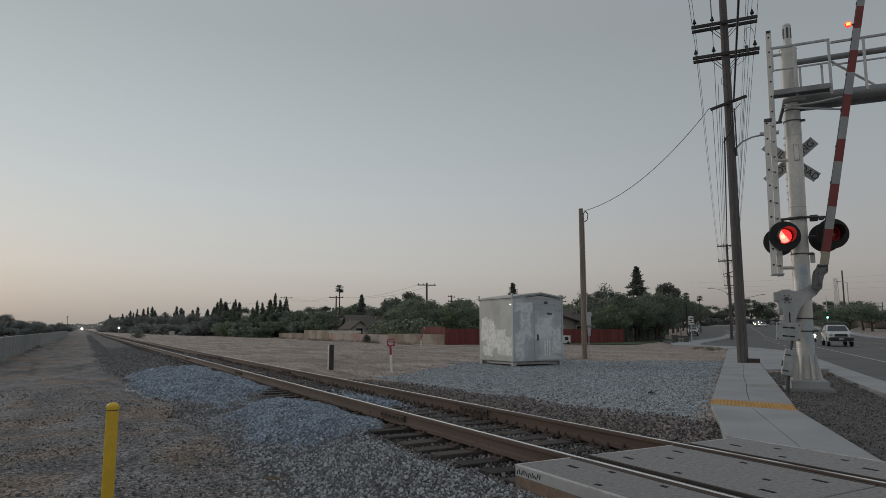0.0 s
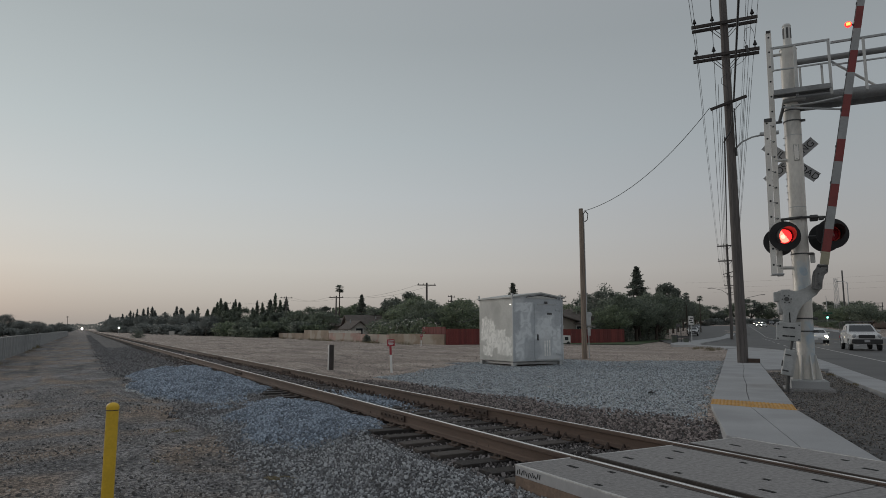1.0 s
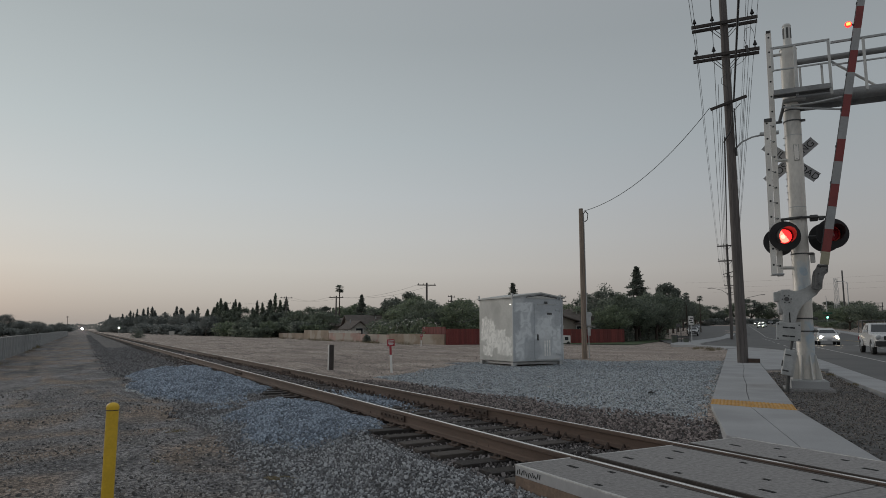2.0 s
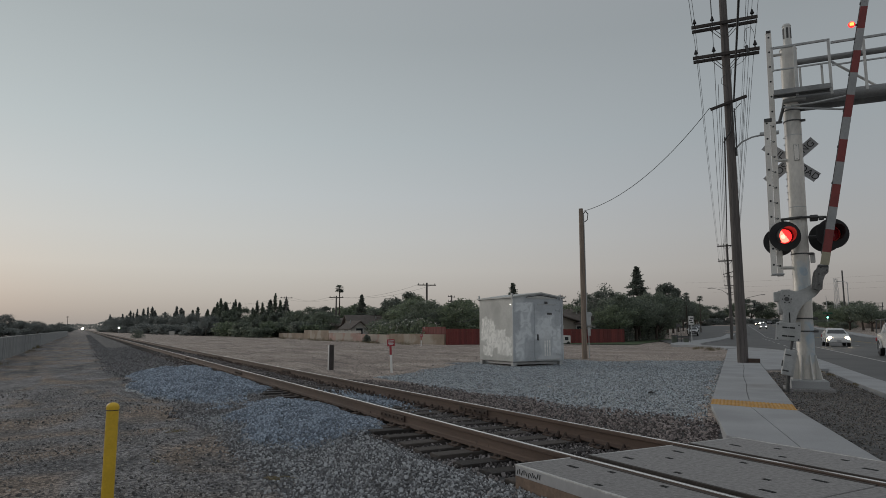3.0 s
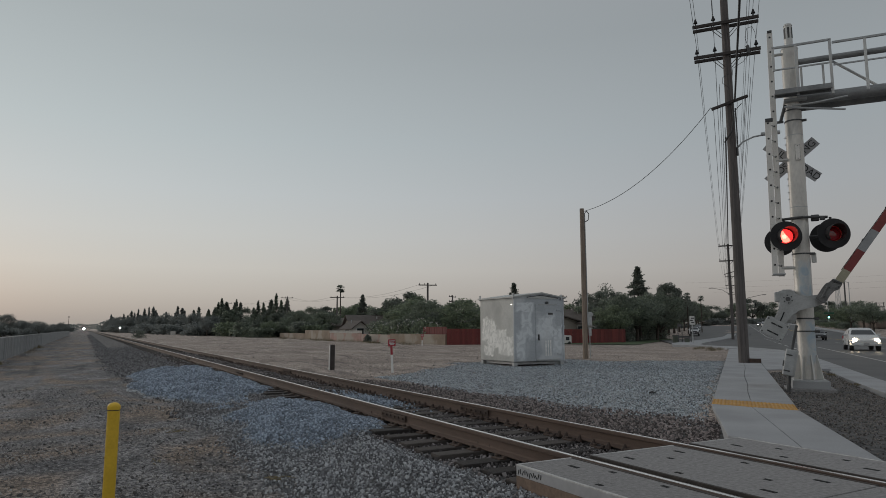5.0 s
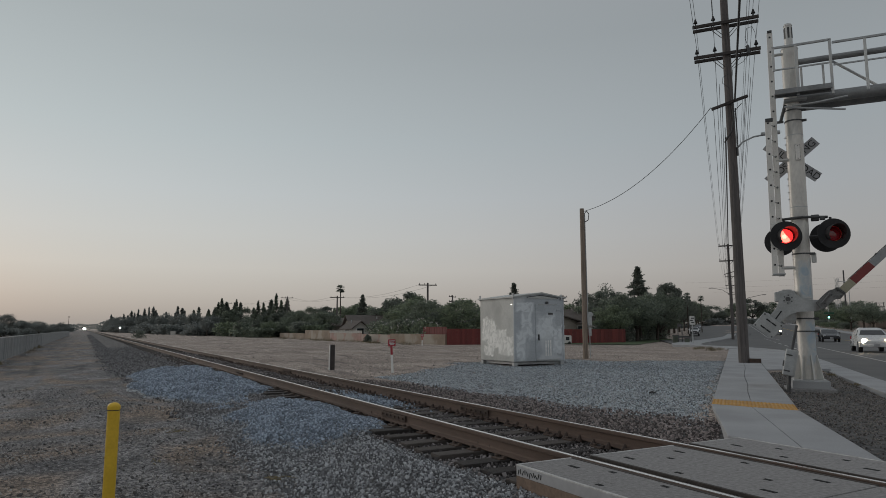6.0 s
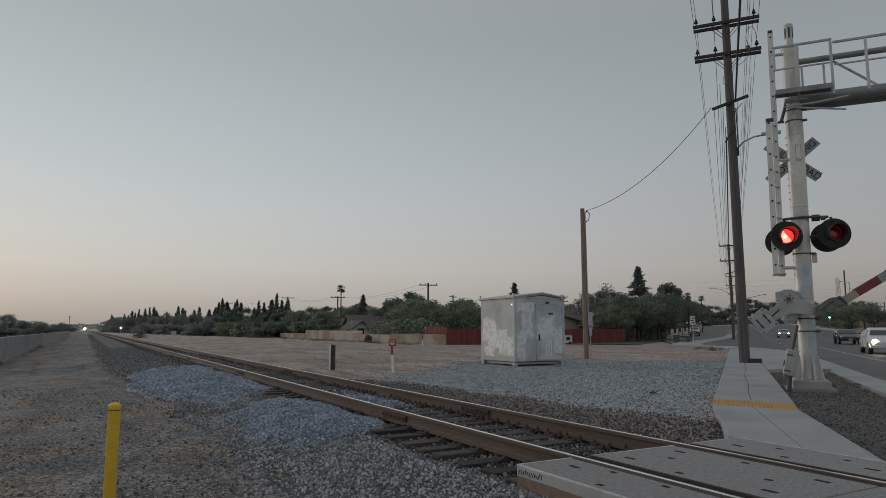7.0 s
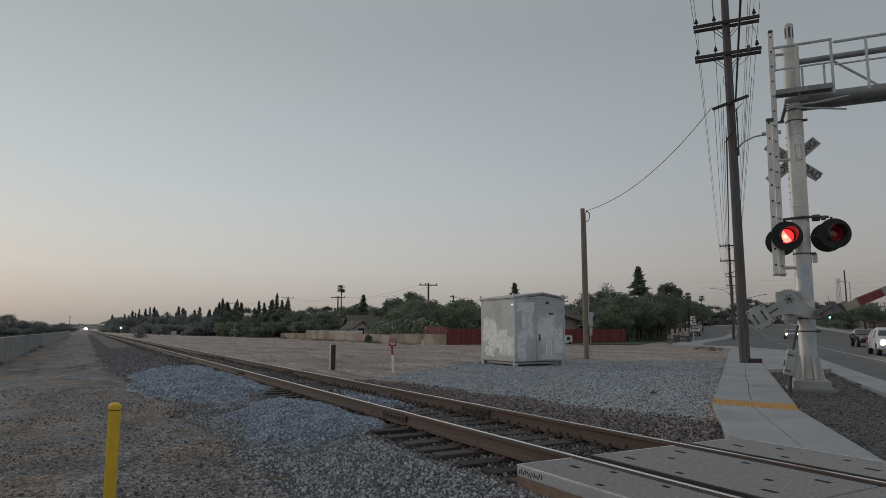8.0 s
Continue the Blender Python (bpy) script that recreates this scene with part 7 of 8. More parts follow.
wall_run("garden_wall", (22.6, 166.0), (25.3, 164.5), 1.15, 0.2, STUCCO2, "short pale garden wall far beyond the lot")
wall_run("garden_wall", (20.0, 186.0), (21.2, 185.5), 1.2, 0.2, STUCCO2, "short pale garden wall far beyond the lot")
wall_run("garden_wall", (27.0, 160.0), (28.3, 159.4), 1.3, 0.2, STUCCO2, "short pale garden wall far beyond the lot")
picket = thing("picket_fence", pose(30.35, 82.1, 0.80, 0, 0, 90.5), "low pale picket fence on top of the garden wall", "fence", kind="structure")
for z in (0.06, 0.27):
    part("picket_rail", box(B(), (0, 0, z), (11.9, 0.05, 0.06), 0.008), STUCCO2, picket)
for k in range(60):
    part("picket", box(B(), (-5.9 + 0.2 * k, 0.03, 0.16), (0.13, 0.02, 0.33), 0.004), STUCCO2, picket)


def board_fence(a, b, h, label, z=-0.42):
    a, b = Vector(a), Vector(b)
    d = b - a
    t = thing("board_fence", pose(a.x, a.y, z, 0, 0, math.degrees(math.atan2(d.y, d.x))), label, "fence", kind="structure")
    n = int(d.length / 0.3)
    base = part("board", box(B(), (0, 0, h / 2), (0.285, 0.025, h), 0.004), REDFENCE, t)
    for k in range(n):
        o = base if k == 0 else base.copy()
        if k:
            scene.collection.objects.link(o)
        o.matrix_basis = pose(0.15 + k * 0.3, 0.012 * (k % 2), 0.02 * noise.noise((k * 0.9, a.x, 0)))
    part("fence_rail", box(B(), (d.length / 2, 0.06, h * 0.8), (d.length, 0.05, 0.09)), REDFENCE, t)


board_fence((31.05, 55.6), (36.5, 55.9), 1.75, "dark red painted board fence")
board_fence((31.5, 61.5), (31.3, 55.9), 1.95, "dark red painted board fence")
board_fence((36.5, 55.9), (55.5, 56.4), 1.72, "dark red painted board fence")
bm = B()
rr = random.Random(12)
PL = [(29.2 + rr.uniform(-0.4, 0.4), 57.5 + 6 * rr.random(), -0.38) for _ in range(60)]
stones("wall_rubble", PL, [rr.uniform(0.12, 0.4) for _ in PL], STONE_RED, "broken rubble along the foot of the wall", 15)


# ---- houses ----
def house(x, y, turn, w, d, h, pitch, wall, label, windows=((-0.25, 0.55), (0.25, 0.55)), chimney=False):
    t = thing("house", pose(x, y, ground_z(x, y) - 0.1, 0, 0, turn), label, "house", "houses")
    bm = box(B(), (0, 0, h / 2), (w, d, h))
    part("wall", bm, wall, t)
    for y0 in (-d / 2 + 0.02, d / 2 - 0.12):
        part("gable", plate(B(), [(-w / 2, h), (0, h + pitch), (w / 2, h)], 0.1, pose(0, y0, 0)), wall, t)
    bm = B()
    o = 0.45
    s = pitch / (w / 2)
    plate(bm, [(-w / 2 - o, h - s * o), (0, h + pitch), (w / 2 + o, h - s * o), (w / 2 + o, h - s * o + 0.14), (0, h + pitch + 0.16), (-w / 2 - o, h - s * o + 0.14)], d + 2 * o, pose(0, -d / 2 - o, 0))
    roof_ = part("roof", bm, ROOF, t, "brown shingle roof")
    if chimney:
        part("chimney", box(B(), (w * 0.2, 0, h + pitch), (0.6, 0.6, 1.3), 0.02), STUCCO, roof_)
    part("vent_pipe", rod(B(), (-w * 0.2, d * 0.1, h + pitch * 0.5), (-w * 0.2, d * 0.1, h + pitch * 0.5 + 0.7), 0.08, seg=8), GALV, roof_)
    for fx, fz in windows:
        for side, yy in ((-1, -d / 2), (1, d / 2)):
            wn_ = part("window", box(B(), (fx * w, yy, fz * h + 0.2), (1.35, 0.12, 1.1), 0.01), WHITEPAINT, t, "white window frame")
            part("pane", box(B(), (fx * w, yy + side * 0.062, fz * h + 0.2), (1.15, 0.012, 0.9)), WINDOW, wn_)
    for side in (-1, 1):
        wn_ = part("window", box(B(), (side * w / 2, 0, 0.55 * h + 0.2), (0.12, 1.5, 1.1), 0.01), WHITEPAINT, t, "white window frame")
        part("pane", box(B(), (side * (w / 2 + 0.062), 0, 0.55 * h + 0.2), (0.012, 1.3, 0.9)), WINDOW, wn_)
    return t


house(43.5, 114, 0, 9, 13, 2.3, 1.4, STUCCO, "low tan house with brown shingle roof behind the wall", chimney=True)
house(42.5, 98, 78, 8, 11, 2.3, 1.5, STUCCO, "low tan house with dark brown roof and roof vents")
house(36.2, 93.5, 8, 2.6, 3.0, 1.9, 0.9, STUCCO2, "small pale gabled shed behind the wall", ((0.0, 0.6),))
house(51, 72, 5, 15, 9, 2.6, 1.6, STUCCO, "long dark-roofed house behind the red fence")
house(61.5, 69.5, 35, 7.0, 12, 2.6, 1.7, STUCCO2, "pale gabled house behind the red fence")
house(36, 168, 90, 8, 10, 2.2, 1.2, STUCCO2, "small pale house far beyond the lot")
house(38, 190, 80, 8, 10, 2.2, 1.2, STUCCO, "small tan house far beyond the lot")
qb = rd(150, 44)
house(qb.x, qb.y, -ROAD, 10, 46, 3.2, 2.0, STUCCO, "long single-storey building with a wide roof across the road", ((-0.3, 0.5), (0.3, 0.5)))
qb = rd(232, 42)
house(qb.x, qb.y, -ROAD, 12, 34, 3.3, 1.9, BROWNWALL, "brown low building beyond the street corner")
qb = rd(230, -34)
house(qb.x, qb.y, -ROAD, 10, 20, 3.0, 2.0, STUCCO2, "pale house at the far end of the side lot")


# ---- line poles with wires beyond the lot ----
def line_pole(x, y, h, turn=0, arms=1, label="slim wooden line pole with one crossarm"):
    t = thing("line_pole", pose(x, y, ground_z(x, y), 0, 0, turn), label, "utility pole", "line poles")
    part("pole", rod(B(), (0, 0, -0.2), (0, 0, h), 0.17, 0.12, 10), WOODPOLE, t)
    for k in range(arms):
        part("crossarm", box(B(), (0, 0, h - 0.3 - 0.9 * k), (2.5, 0.11, 0.13), 0.01), ARMWOOD, t)
        for xx in (-1.1, -0.4, 1.1):
            part("insulator", rod(B(), (xx, 0, h - 0.24 - 0.9 * k), (xx, 0, h - 0.02 - 0.9 * k), 0.05, 0.03, 8), BLACK, t)
    return Vector((x, y, ground_z(x, y) + h))


LINE = [(32.2, 175.1, 8.6), (37.5, 136.9, 8.5), (39.2, 110.3, 7.5), (39.7, 76.3, 7.7)]
tops = [line_pole(x, y, h, -18) for x, y, h in LINE]
for a, b in zip(tops, tops[1:]):
    for s in (-1.0, 1.0):
        wire("distribution_line", a + Vector((s, -0.3 * s, -0.2)), b + Vector((s, -0.3 * s, -0.2)), 0.8, 0.012, "thin dark line strung behind the houses")
    wire("distribution_line", a - Vector((0, 0, 3.2)), b - Vector((0, 0, 3.2)), 0.9, 0.03, "pale sagging cable strung behind the houses")
line_pole(61.0, 107, 8.0, 30, 2, "slim wooden line pole with two crossarms")
line_pole(82, 100, 8.2, 10, 2, "slim wooden line pole with two crossarms")
line_pole(88.5, 100.5, 8.6, 10, 2, "slim wooden line pole with two crossarms")
line_pole(-9.3, 487, 10.5, 60, 2, "slim wooden line pole far down the track")

# ---- far side of the road: signs, poles, tower, traffic lights ----
def at_road(u, v):
    q = rd(u, v)
    return q.x, q.y, ground_z(q.x, q.y)


t = thing("street_pole", pose(200.6, 112.5, ground_z(200.6, 112.5)), "tall bare steel pole beyond the road", "pole")
part("pole", rod(B(), (0, 0, -0.2), (0, 0, 17.2), 0.24, 0.20, 10), DARKSTEEL, t)
t = thing("pole_frame", pose(203.2, 104.2, ground_z(203.2, 104.2), 0, 0, -ROAD), "tall dark double-post pole frame beyond the road", "pole")
for x in (-0.9, 0.9):
    part("post", rod(B(), (x, 0, -0.2), (x, 0, 7.4), 0.14, 0.12, 8), DARKSTEEL, t)
for z in (7.2, 6.2):
    part("cross_beam", box(B(), (0, 0, z), (2.3, 0.14, 0.14), 0.01), DARKSTEEL, t)
x, y, z = at_road(196, 27.5)
t = thing("street_lamp", pose(x, y, z, 0, 0, -ROAD), "tall grey street lamp across the road", "street lamp")
part("pole", rod(B(), (0, 0, -0.1), (0, 0, 12.2), 0.14, 0.10, 10), GALV, t)
part("lamp_arm", tube(B(), [(0, 0, 12.1), (-0.7, 0, 12.4), (-1.8, 0, 12.45)], 0.06, 6), GALV, t)
part("lamp_head", box(B(), (-2.0, 0, 12.42), (0.8, 0.26, 0.16), 0.04), GALV, t)
t = thing("street_lamp", rd_pose(124.6, pole_v(124.6) - 0.2, road_z(124.6)), "grey street lamp arm on a wooden pole", "street lamp")
part("lamp_arm", tube(B(), [(0, 0, 7.5), (-1.2, 0, 8.35), (-2.7, 0, 8.7)], 0.03, 6), DARKSTEEL, t)
part("brace_rod", rod(B(), (0, 0, 8.6), (-1.6, 0, 8.5), 0.02, seg=6), GALV, t)
part("lamp_head", box(B(), (-3.0, 0, 8.7), (0.8, 0.25, 0.1), 0.04), DARKSTEEL, t)
t = thing("street_lamp", rd_pose(112, 0.9, road_z(112)), "slim grey street lamp beside the road", "street lamp")
part("pole", rod(B(), (0, 0, -0.1), (0, 0, 5.4), 0.1, 0.07, 10), GALV, t)
part("lamp_arm", tube(B(), [(0, 0, 5.3), (1.2, 0, 6.3), (3.2, 0, 6.75)], 0.03, 6), DARKSTEEL, t)
part("lamp_head", box(B(), (3.5, 0, 6.74), (0.6, 0.2, 0.1), 0.04), DARKSTEEL, t)
t = thing("lattice_tower", pose(295.2, 168.7, -0.3), "distant grey lattice transmission tower", "tower")
for a in range(4):
    bm = B()
    c, s = math.cos(a * math.pi / 2 + 0.78), math.sin(a * math.pi / 2 + 0.78)
    rod(bm, (c * 1.5, s * 1.5, 0), (c * 0.7, s * 0.7, 24.5), 0.07, seg=5)
    part("leg", bm, GALV, t)
bm = B()
for k in range(10):
    z0, z1 = k * 2.45, k * 2.45 + 2.45
    w0, w1 = 1.5 - 0.7 * z0 / 24.5, 1.5 - 0.7 * z1 / 24.5
    for a in range(4):
        c0, s0 = math.cos(a * math.pi / 2 + 0.78), math.sin(a * math.pi / 2 + 0.78)
        c1, s1 = math.cos((a + 1) * math.pi / 2 + 0.78), math.sin((a + 1) * math.pi / 2 + 0.78)
        rod(bm, (c0 * w0, s0 * w0, z0), (c1 * w1, s1 * w1, z1), 0.04, seg=4)
        rod(bm, (c1 * w0, s1 * w0, z0), (c0 * w1, s0 * w1, z1), 0.04, seg=4)
tagged(part("lattice", bm, GALV, t), kind="stuff")


def traffic_light(u, v, h, lit, label, arm=0.0, zl=None, lens=0.14):
    x, y, z = at_road(u, v)
    t = thing("traffic_light", pose(x, y, z, 0, 0, -ROAD), label, "traffic light", "traffic lights")
    part("pole", rod(B(), (0, 0, -0.1), (0, 0, h), 0.1, 0.07, 10), GALV, t)
    if arm:
        part("mast_arm", rod(B(), (0, 0, h - 0.2), (arm, 0, h), 0.07, 0.05, 8), GALV, t)
    zl = zl or h - 0.5
    hd = part("signal_head", box(B(), (arm, -0.15, zl), (0.42, 0.3, 1.1), 0.03), BLACK, t, "black three-lamp head")
    for k, c in enumerate((REDLIT, BLACK, GREENLIT)):
        mat = c if (k == 0 and lit == "red") or (k == 2 and lit == "green") else BLACK
        part("lens", rod(B(), (arm, -0.3, zl + 0.34 - 0.34 * k), (arm, -0.33, zl + 0.34 - 0.34 * k), lens, seg=12), mat, hd)


traffic_light(221, 25.4, 9.5, "green", "tall traffic light post across the road", zl=3.4, lens=0.26)
x, y, z = at_road(220.5, 25.4)
t = thing("street_sign", pose(x, y, z + 4.3, 0, 0, -ROAD + 8), "long green street name sign on the light post", "sign")
part("sign_face", box(B(), (0, -0.12, 0), (2.6, 0.03, 0.45), 0.01), GREENSIGN, t)
part("sign_bracket", rod(B(), (0, -0.1, 0), (0, 0.3, 0), 0.03, seg=6), GALV, t)
for k, z0 in enumerate((13.5, 12.3, 11.2)):
    wire("transmission_line", rd(150, 90, z0 + 2), rd(160, -10 + 3 * k, z0 - 1.5), 1.2, 0.007, "thin line crossing high above the road")
traffic_light(215, 2.5, 7.5, "", "far traffic light over the street", 3.5, 7.0)
traffic_light(225, 22, 6.5, "", "far traffic light over the street", -3.0, 6.0)


def sign_post(u, v, h, w, hh, label, face, bars, name="street_sign"):
    x, y, z = at_road(u, v)
    t = thing(name, pose(x, y, z, 0, 0, -ROAD), label, "sign", "roadside signs")
    part("post", rod(B(), (0, 0, -0.1), (0, 0, h), 0.04, seg=8), GALV, t)
    p = part("sign_face", box(B(), (0, -0.05, h - hh / 2), (w, 0.02, hh), 0.006), face, t)
    bm = B()
    for k in range(bars):
        box(bm, (0.05 * (-1) ** k, -0.065, h - hh * (0.25 + 0.5 * k / max(1, bars - 1))), (w * 0.6, 0.006, hh * 0.12))
    part("writing", bm, LETTER, p, "dark unreadable marks")


sign_post(65.7, -3.65, 2.75, 0.45, 0.8, "narrow white bus stop sign on a thin post", WHITEPAINT, 3)
# bus stop: bench frame, posts and a green bin
x, y, z = at_road(71.5, -4.9)
t = thing("bus_shelter", pose(x, y, z, 0, 0, -ROAD), "small dark steel bus stop frame beside the sidewalk", "bus stop")
for px, h in ((-0.5, 2.1), (-0.1, 2.0), (0.75, 2.3)):
    part("post", rod(B(), (px, 0, -0.1), (px, 0, h), 0.04, seg=8), DARKSTEEL, t)
part("bench_seat", box(B(), (0.1, -0.3, 0.45), (1.2, 0.4, 0.05), 0.01), DARKSTEEL, t)
part("bench_back", box(B(), (0.1, -0.08, 0.75), (1.2, 0.05, 0.2), 0.01), DARKSTEEL, t)
part("sign_panel", box(B(), (-0.3, -0.05, 1.9), (0.35, 0.04, 0.35), 0.01), DARKSTEEL, t)
for k, (u, v) in enumerate(((73.7, -5.8), (71.0, -4.5))):
    x, y, z = at_road(u, v)
    t = thing("litter_bin", pose(x, y, z, 0, 0, -ROAD), "dark green round litter bin", "bin", "litter bins")
    part("drum", rod(B(), (0, 0, 0), (0, 0, 0.82 - 0.25 * k), 0.31 - 0.08 * k, 0.35 - 0.08 * k, 16), LEAF_B, t)
    part("rim", rod(B(), (0, 0, 0.82 - 0.25 * k), (0, 0, 0.87 - 0.25 * k), 0.37 - 0.08 * k, 0.37 - 0.08 * k, 16), DARKSTEEL, t)
t = thing("storage_tank", pose(43.9, 54.0, -0.42, 0, 0, 5), "small pale equipment trailer by the red fence", "trailer")
part("tank_body", box(B(), (0, 0, 0.65), (1.9, 1.2, 0.8), 0.06), WHITEPAINT, t)
part("window", box(B(), (0.35, -0.605, 0.75), (0.5, 0.02, 0.35)), WINDOW, t)
for px in (-0.6, 0.6):
    part("wheel", rod(B(), (px, -0.62, 0.22), (px, -0.45, 0.22), 0.22, seg=14), TYRE, t)


# ---- vehicles ----
def vehicle(name, outline, hw, belt, paint, label, lit, wheels, wr, glass, kind="car", tumble=0.16, corner=0.22):
    """A road vehicle that looks along -y. outline: its side in y and z; glass: pairs of outline steps that are panes."""
    t = thing(name, pose(0, 0, 0), label, kind)
    n = len(outline)
    ends = (min(y for y, z in outline), max(y for y, z in outline))

    def at(i, s, out=0.0):
        y, z = outline[i % n]
        e = max(0.0, abs(s) - 0.8) / 0.2
        x = s * hw * (1 - tumble * max(0.0, z - belt) / 0.5) * (1 - 0.10 * abs(2 * (y - ends[0]) / (ends[1] - ends[0]) - 1) ** 4)
        zc = 0.75
        end = max(0.0, abs(2 * (y - ends[0]) / (ends[1] - ends[0]) - 1) - 0.55) / 0.45
        pull = corner * e * e * end * (1 if y < (ends[0] + ends[1]) / 2 else -1)
        return Vector((x, y + pull, zc + (z - zc) * (1 - 0.10 * e * e * (z > zc))))
    bm = B()
    rows = [[bm.verts.new(at(i, s)) for i in range(n)] for s in (-1, -0.97, -0.92, -0.86, -0.8, -0.4, 0, 0.4, 0.8, 0.86, 0.92, 0.97, 1)]
    for a, b in zip(rows, rows[1:]):
        for i in range(n):
            bm.faces.new((a[i], a[(i + 1) % n], b[(i + 1) % n], b[i]))
    bm.faces.new(rows[0]), bm.faces.new(rows[-1][::-1])
    bmesh.ops.recalc_face_normals(bm, faces=bm.faces[:])
    body = part("body", bm, paint, t, smooth=True)
    for i in glass["ends"]:                                          # windscreen and rear pane
        bm = B()
        quad = []
        for s, k in ((-0.84, 0.10), (0.84, 0.10), (0.80, 0.90), (-0.80, 0.90)):
            p = at(i, s).lerp(at(i + 1, s), k)
            quad.append(p)
        nrm = (quad[1] - quad[0]).cross(quad[3] - quad[0]).normalized()
        if nrm.z < 0:
            nrm = -nrm
        vs = [bm.verts.new(p + nrm * 0.012) for p in quad]
        bm.faces.new(vs)
        g = bmesh.ops.extrude_face_region(bm, geom=bm.faces[:])
        bmesh.ops.translate(bm, verts=[v for v in g["geom"] if isinstance(v, bmesh.types.BMVert)], vec=-nrm * 0.02)
        bmesh.ops.recalc_face_normals(bm, faces=bm.faces[:])
        part("windscreen", bm, WINDOW, t, "dark glass")
    for s in (-1, 1):
        for pts in glass["side"]:
            bm = B()
            vs = []
            for y, z in pts:
                x = s * (hw * (1 - tumble * max(0.0, z - belt) / 0.5) * 1.0 + 0.006)
                vs.append(bm.verts.new((x, y, z)))
            bm.faces.new(vs)
            g = bmesh.ops.extrude_face_region(bm, geom=bm.faces[:])
            bmesh.ops.translate(bm, verts=[v for v in g["geom"] if isinstance(v, bmesh.types.BMVert)], vec=(-s * 0.05, 0, 0))
            bmesh.ops.recalc_face_normals(bm, faces=bm.faces[:])
            part("side_window", bm, WINDOW, t, "dark glass")
        for y in wheels:
            w = part("wheel", rod(B(), (s * (hw - 0.20), y, wr), (s * (hw + 0.01), y, wr), wr, seg=22), TYRE, t, "black tyre", True)
            bm = rod(B(), (s * (hw + 0.0), y, wr), (s * (hw + 0.025), y, wr), wr * 0.62, wr * 0.55, 16)
            part("rim", bm, CHROME, w, "grey wheel rim")
            bm = B()
            k = 14
            pts = [(y + (wr + 0.09) * math.cos(math.pi * i / k), wr + (wr + 0.09) * math.sin(math.pi * i / k)) for i in range(k + 1)]
            inn = [(y + (wr + 0.03) * math.cos(math.pi * i / k), wr + (wr + 0.03) * math.sin(math.pi * i / k)) for i in range(k + 1)]
            for (a, b), (c, d) in zip(zip(pts, pts[1:]), zip(inn, inn[1:])):
                vv = [[bm.verts.new((s * q, *p)) for p in (a, b, d, c)] for q in (hw - 0.06, hw + 0.022)]
                for j in range(4):
                    bm.faces.new((vv[0][j], vv[0][(j + 1) % 4], vv[1][(j + 1) % 4], vv[1][j]))
                bm.faces.new(vv[0]), bm.faces.new(vv[1])
            bmesh.ops.remove_doubles(bm, verts=bm.verts[:], dist=1e-4)
            bmesh.ops.recalc_face_normals(bm, faces=bm.faces[:])
            part("wheel_arch", bm, paint, t)
        hy, hz, hr = glass["lamp"]
        bm = ball(B(), (s * (hw - 0.24), hy, hz), hr, 14, (1.0, 0.6, 0.95))
        part("headlamp", bm, HEADLIT if lit else HEADOFF, t, "lit headlamp" if lit else "clear headlamp")
        bm = box(B(), (s * (hw + 0.10), glass["mirror"][0], glass["mirror"][1]), (0.2, 0.12, 0.14), 0.03)
        part("mirror", bm, paint, t)
        bm = box(B(), (s * (hw - 0.15), ends[1] - 0.03, 0.85), (0.22, 0.06, 0.2), 0.02)
        part("tail_lamp", bm, REDSIGN, t, "red tail lamp")
    fy = ends[0]
    g = glass["grille"]
    bm = box(B(), (0, fy + g[0], g[1]), (hw * g[2], 0.05, g[3]), 0.02)
    part("grille", bm, TRIMBLACK, t, "black grille")
    bm = box(B(), (0, fy + 0.04, glass["bumper"][0]), (hw * 1.9, 0.16, glass["bumper"][1]), 0.04)
    part("bumper", bm, TRIMBLACK if name == "pickup_truck" else paint, t, "dark bumper" if name == "pickup_truck" else "")
    bm = box(B(), (0, fy - 0.045, glass["bumper"][0] + 0.03), (0.32, 0.012, 0.16), 0.004)
    part("number_plate", bm, SIGNWHITE, t, "pale plate with no writing")
    return t


PICKUP = [(-2.66, 0.42), (-2.72, 0.62), (-2.70, 0.98), (-2.55, 1.08), (-1.45, 1.16), (-1.05, 1.20), (-0.35, 1.72), (-0.1, 1.78), (0.75, 1.78), (0.95, 1.72), (1.08, 1.20), (2.62, 1.18), (2.70, 1.0), (2.68, 0.45)]
truck = vehicle("pickup_truck", PICKUP, 0.92, 1.2, CARWHITE, "white crew pickup truck with a roof rack driving towards the crossing", False, (-1.75, 1.65), 0.40,
                {"ends": (5, 9), "side": [[(-0.85, 1.24), (-0.32, 1.64), (0.15, 1.66), (0.15, 1.24)], [(0.22, 1.24), (0.22, 1.66), (0.80, 1.64), (0.95, 1.24)]], "lamp": (-2.62, 0.92, 0.16), "mirror": (-0.75, 1.28), "grille": (0.0, 0.92, 1.0, 0.22), "bumper": (0.60, 0.30)}, "pickup truck")
bm = B()
for s in (-1, 1):
    for y in (-0.2, 1.3, 2.5):
        rod(bm, (s * 0.84, y if y > 1.2 else 1.25, 1.18), (s * 0.80, y if y > 1.2 else 1.25, 1.92), 0.03, seg=6)
    rod(bm, (s * 0.80, -0.3, 1.92), (s * 0.80, 2.5, 1.92), 0.03, seg=6)
for y in (-0.3, 0.6, 1.3, 2.5):
    rod(bm, (-0.8, y, 1.92), (0.8, y, 1.92), 0.03, seg=6)
part("rack", bm, DARKSTEEL, truck, "dark steel ladder rack")

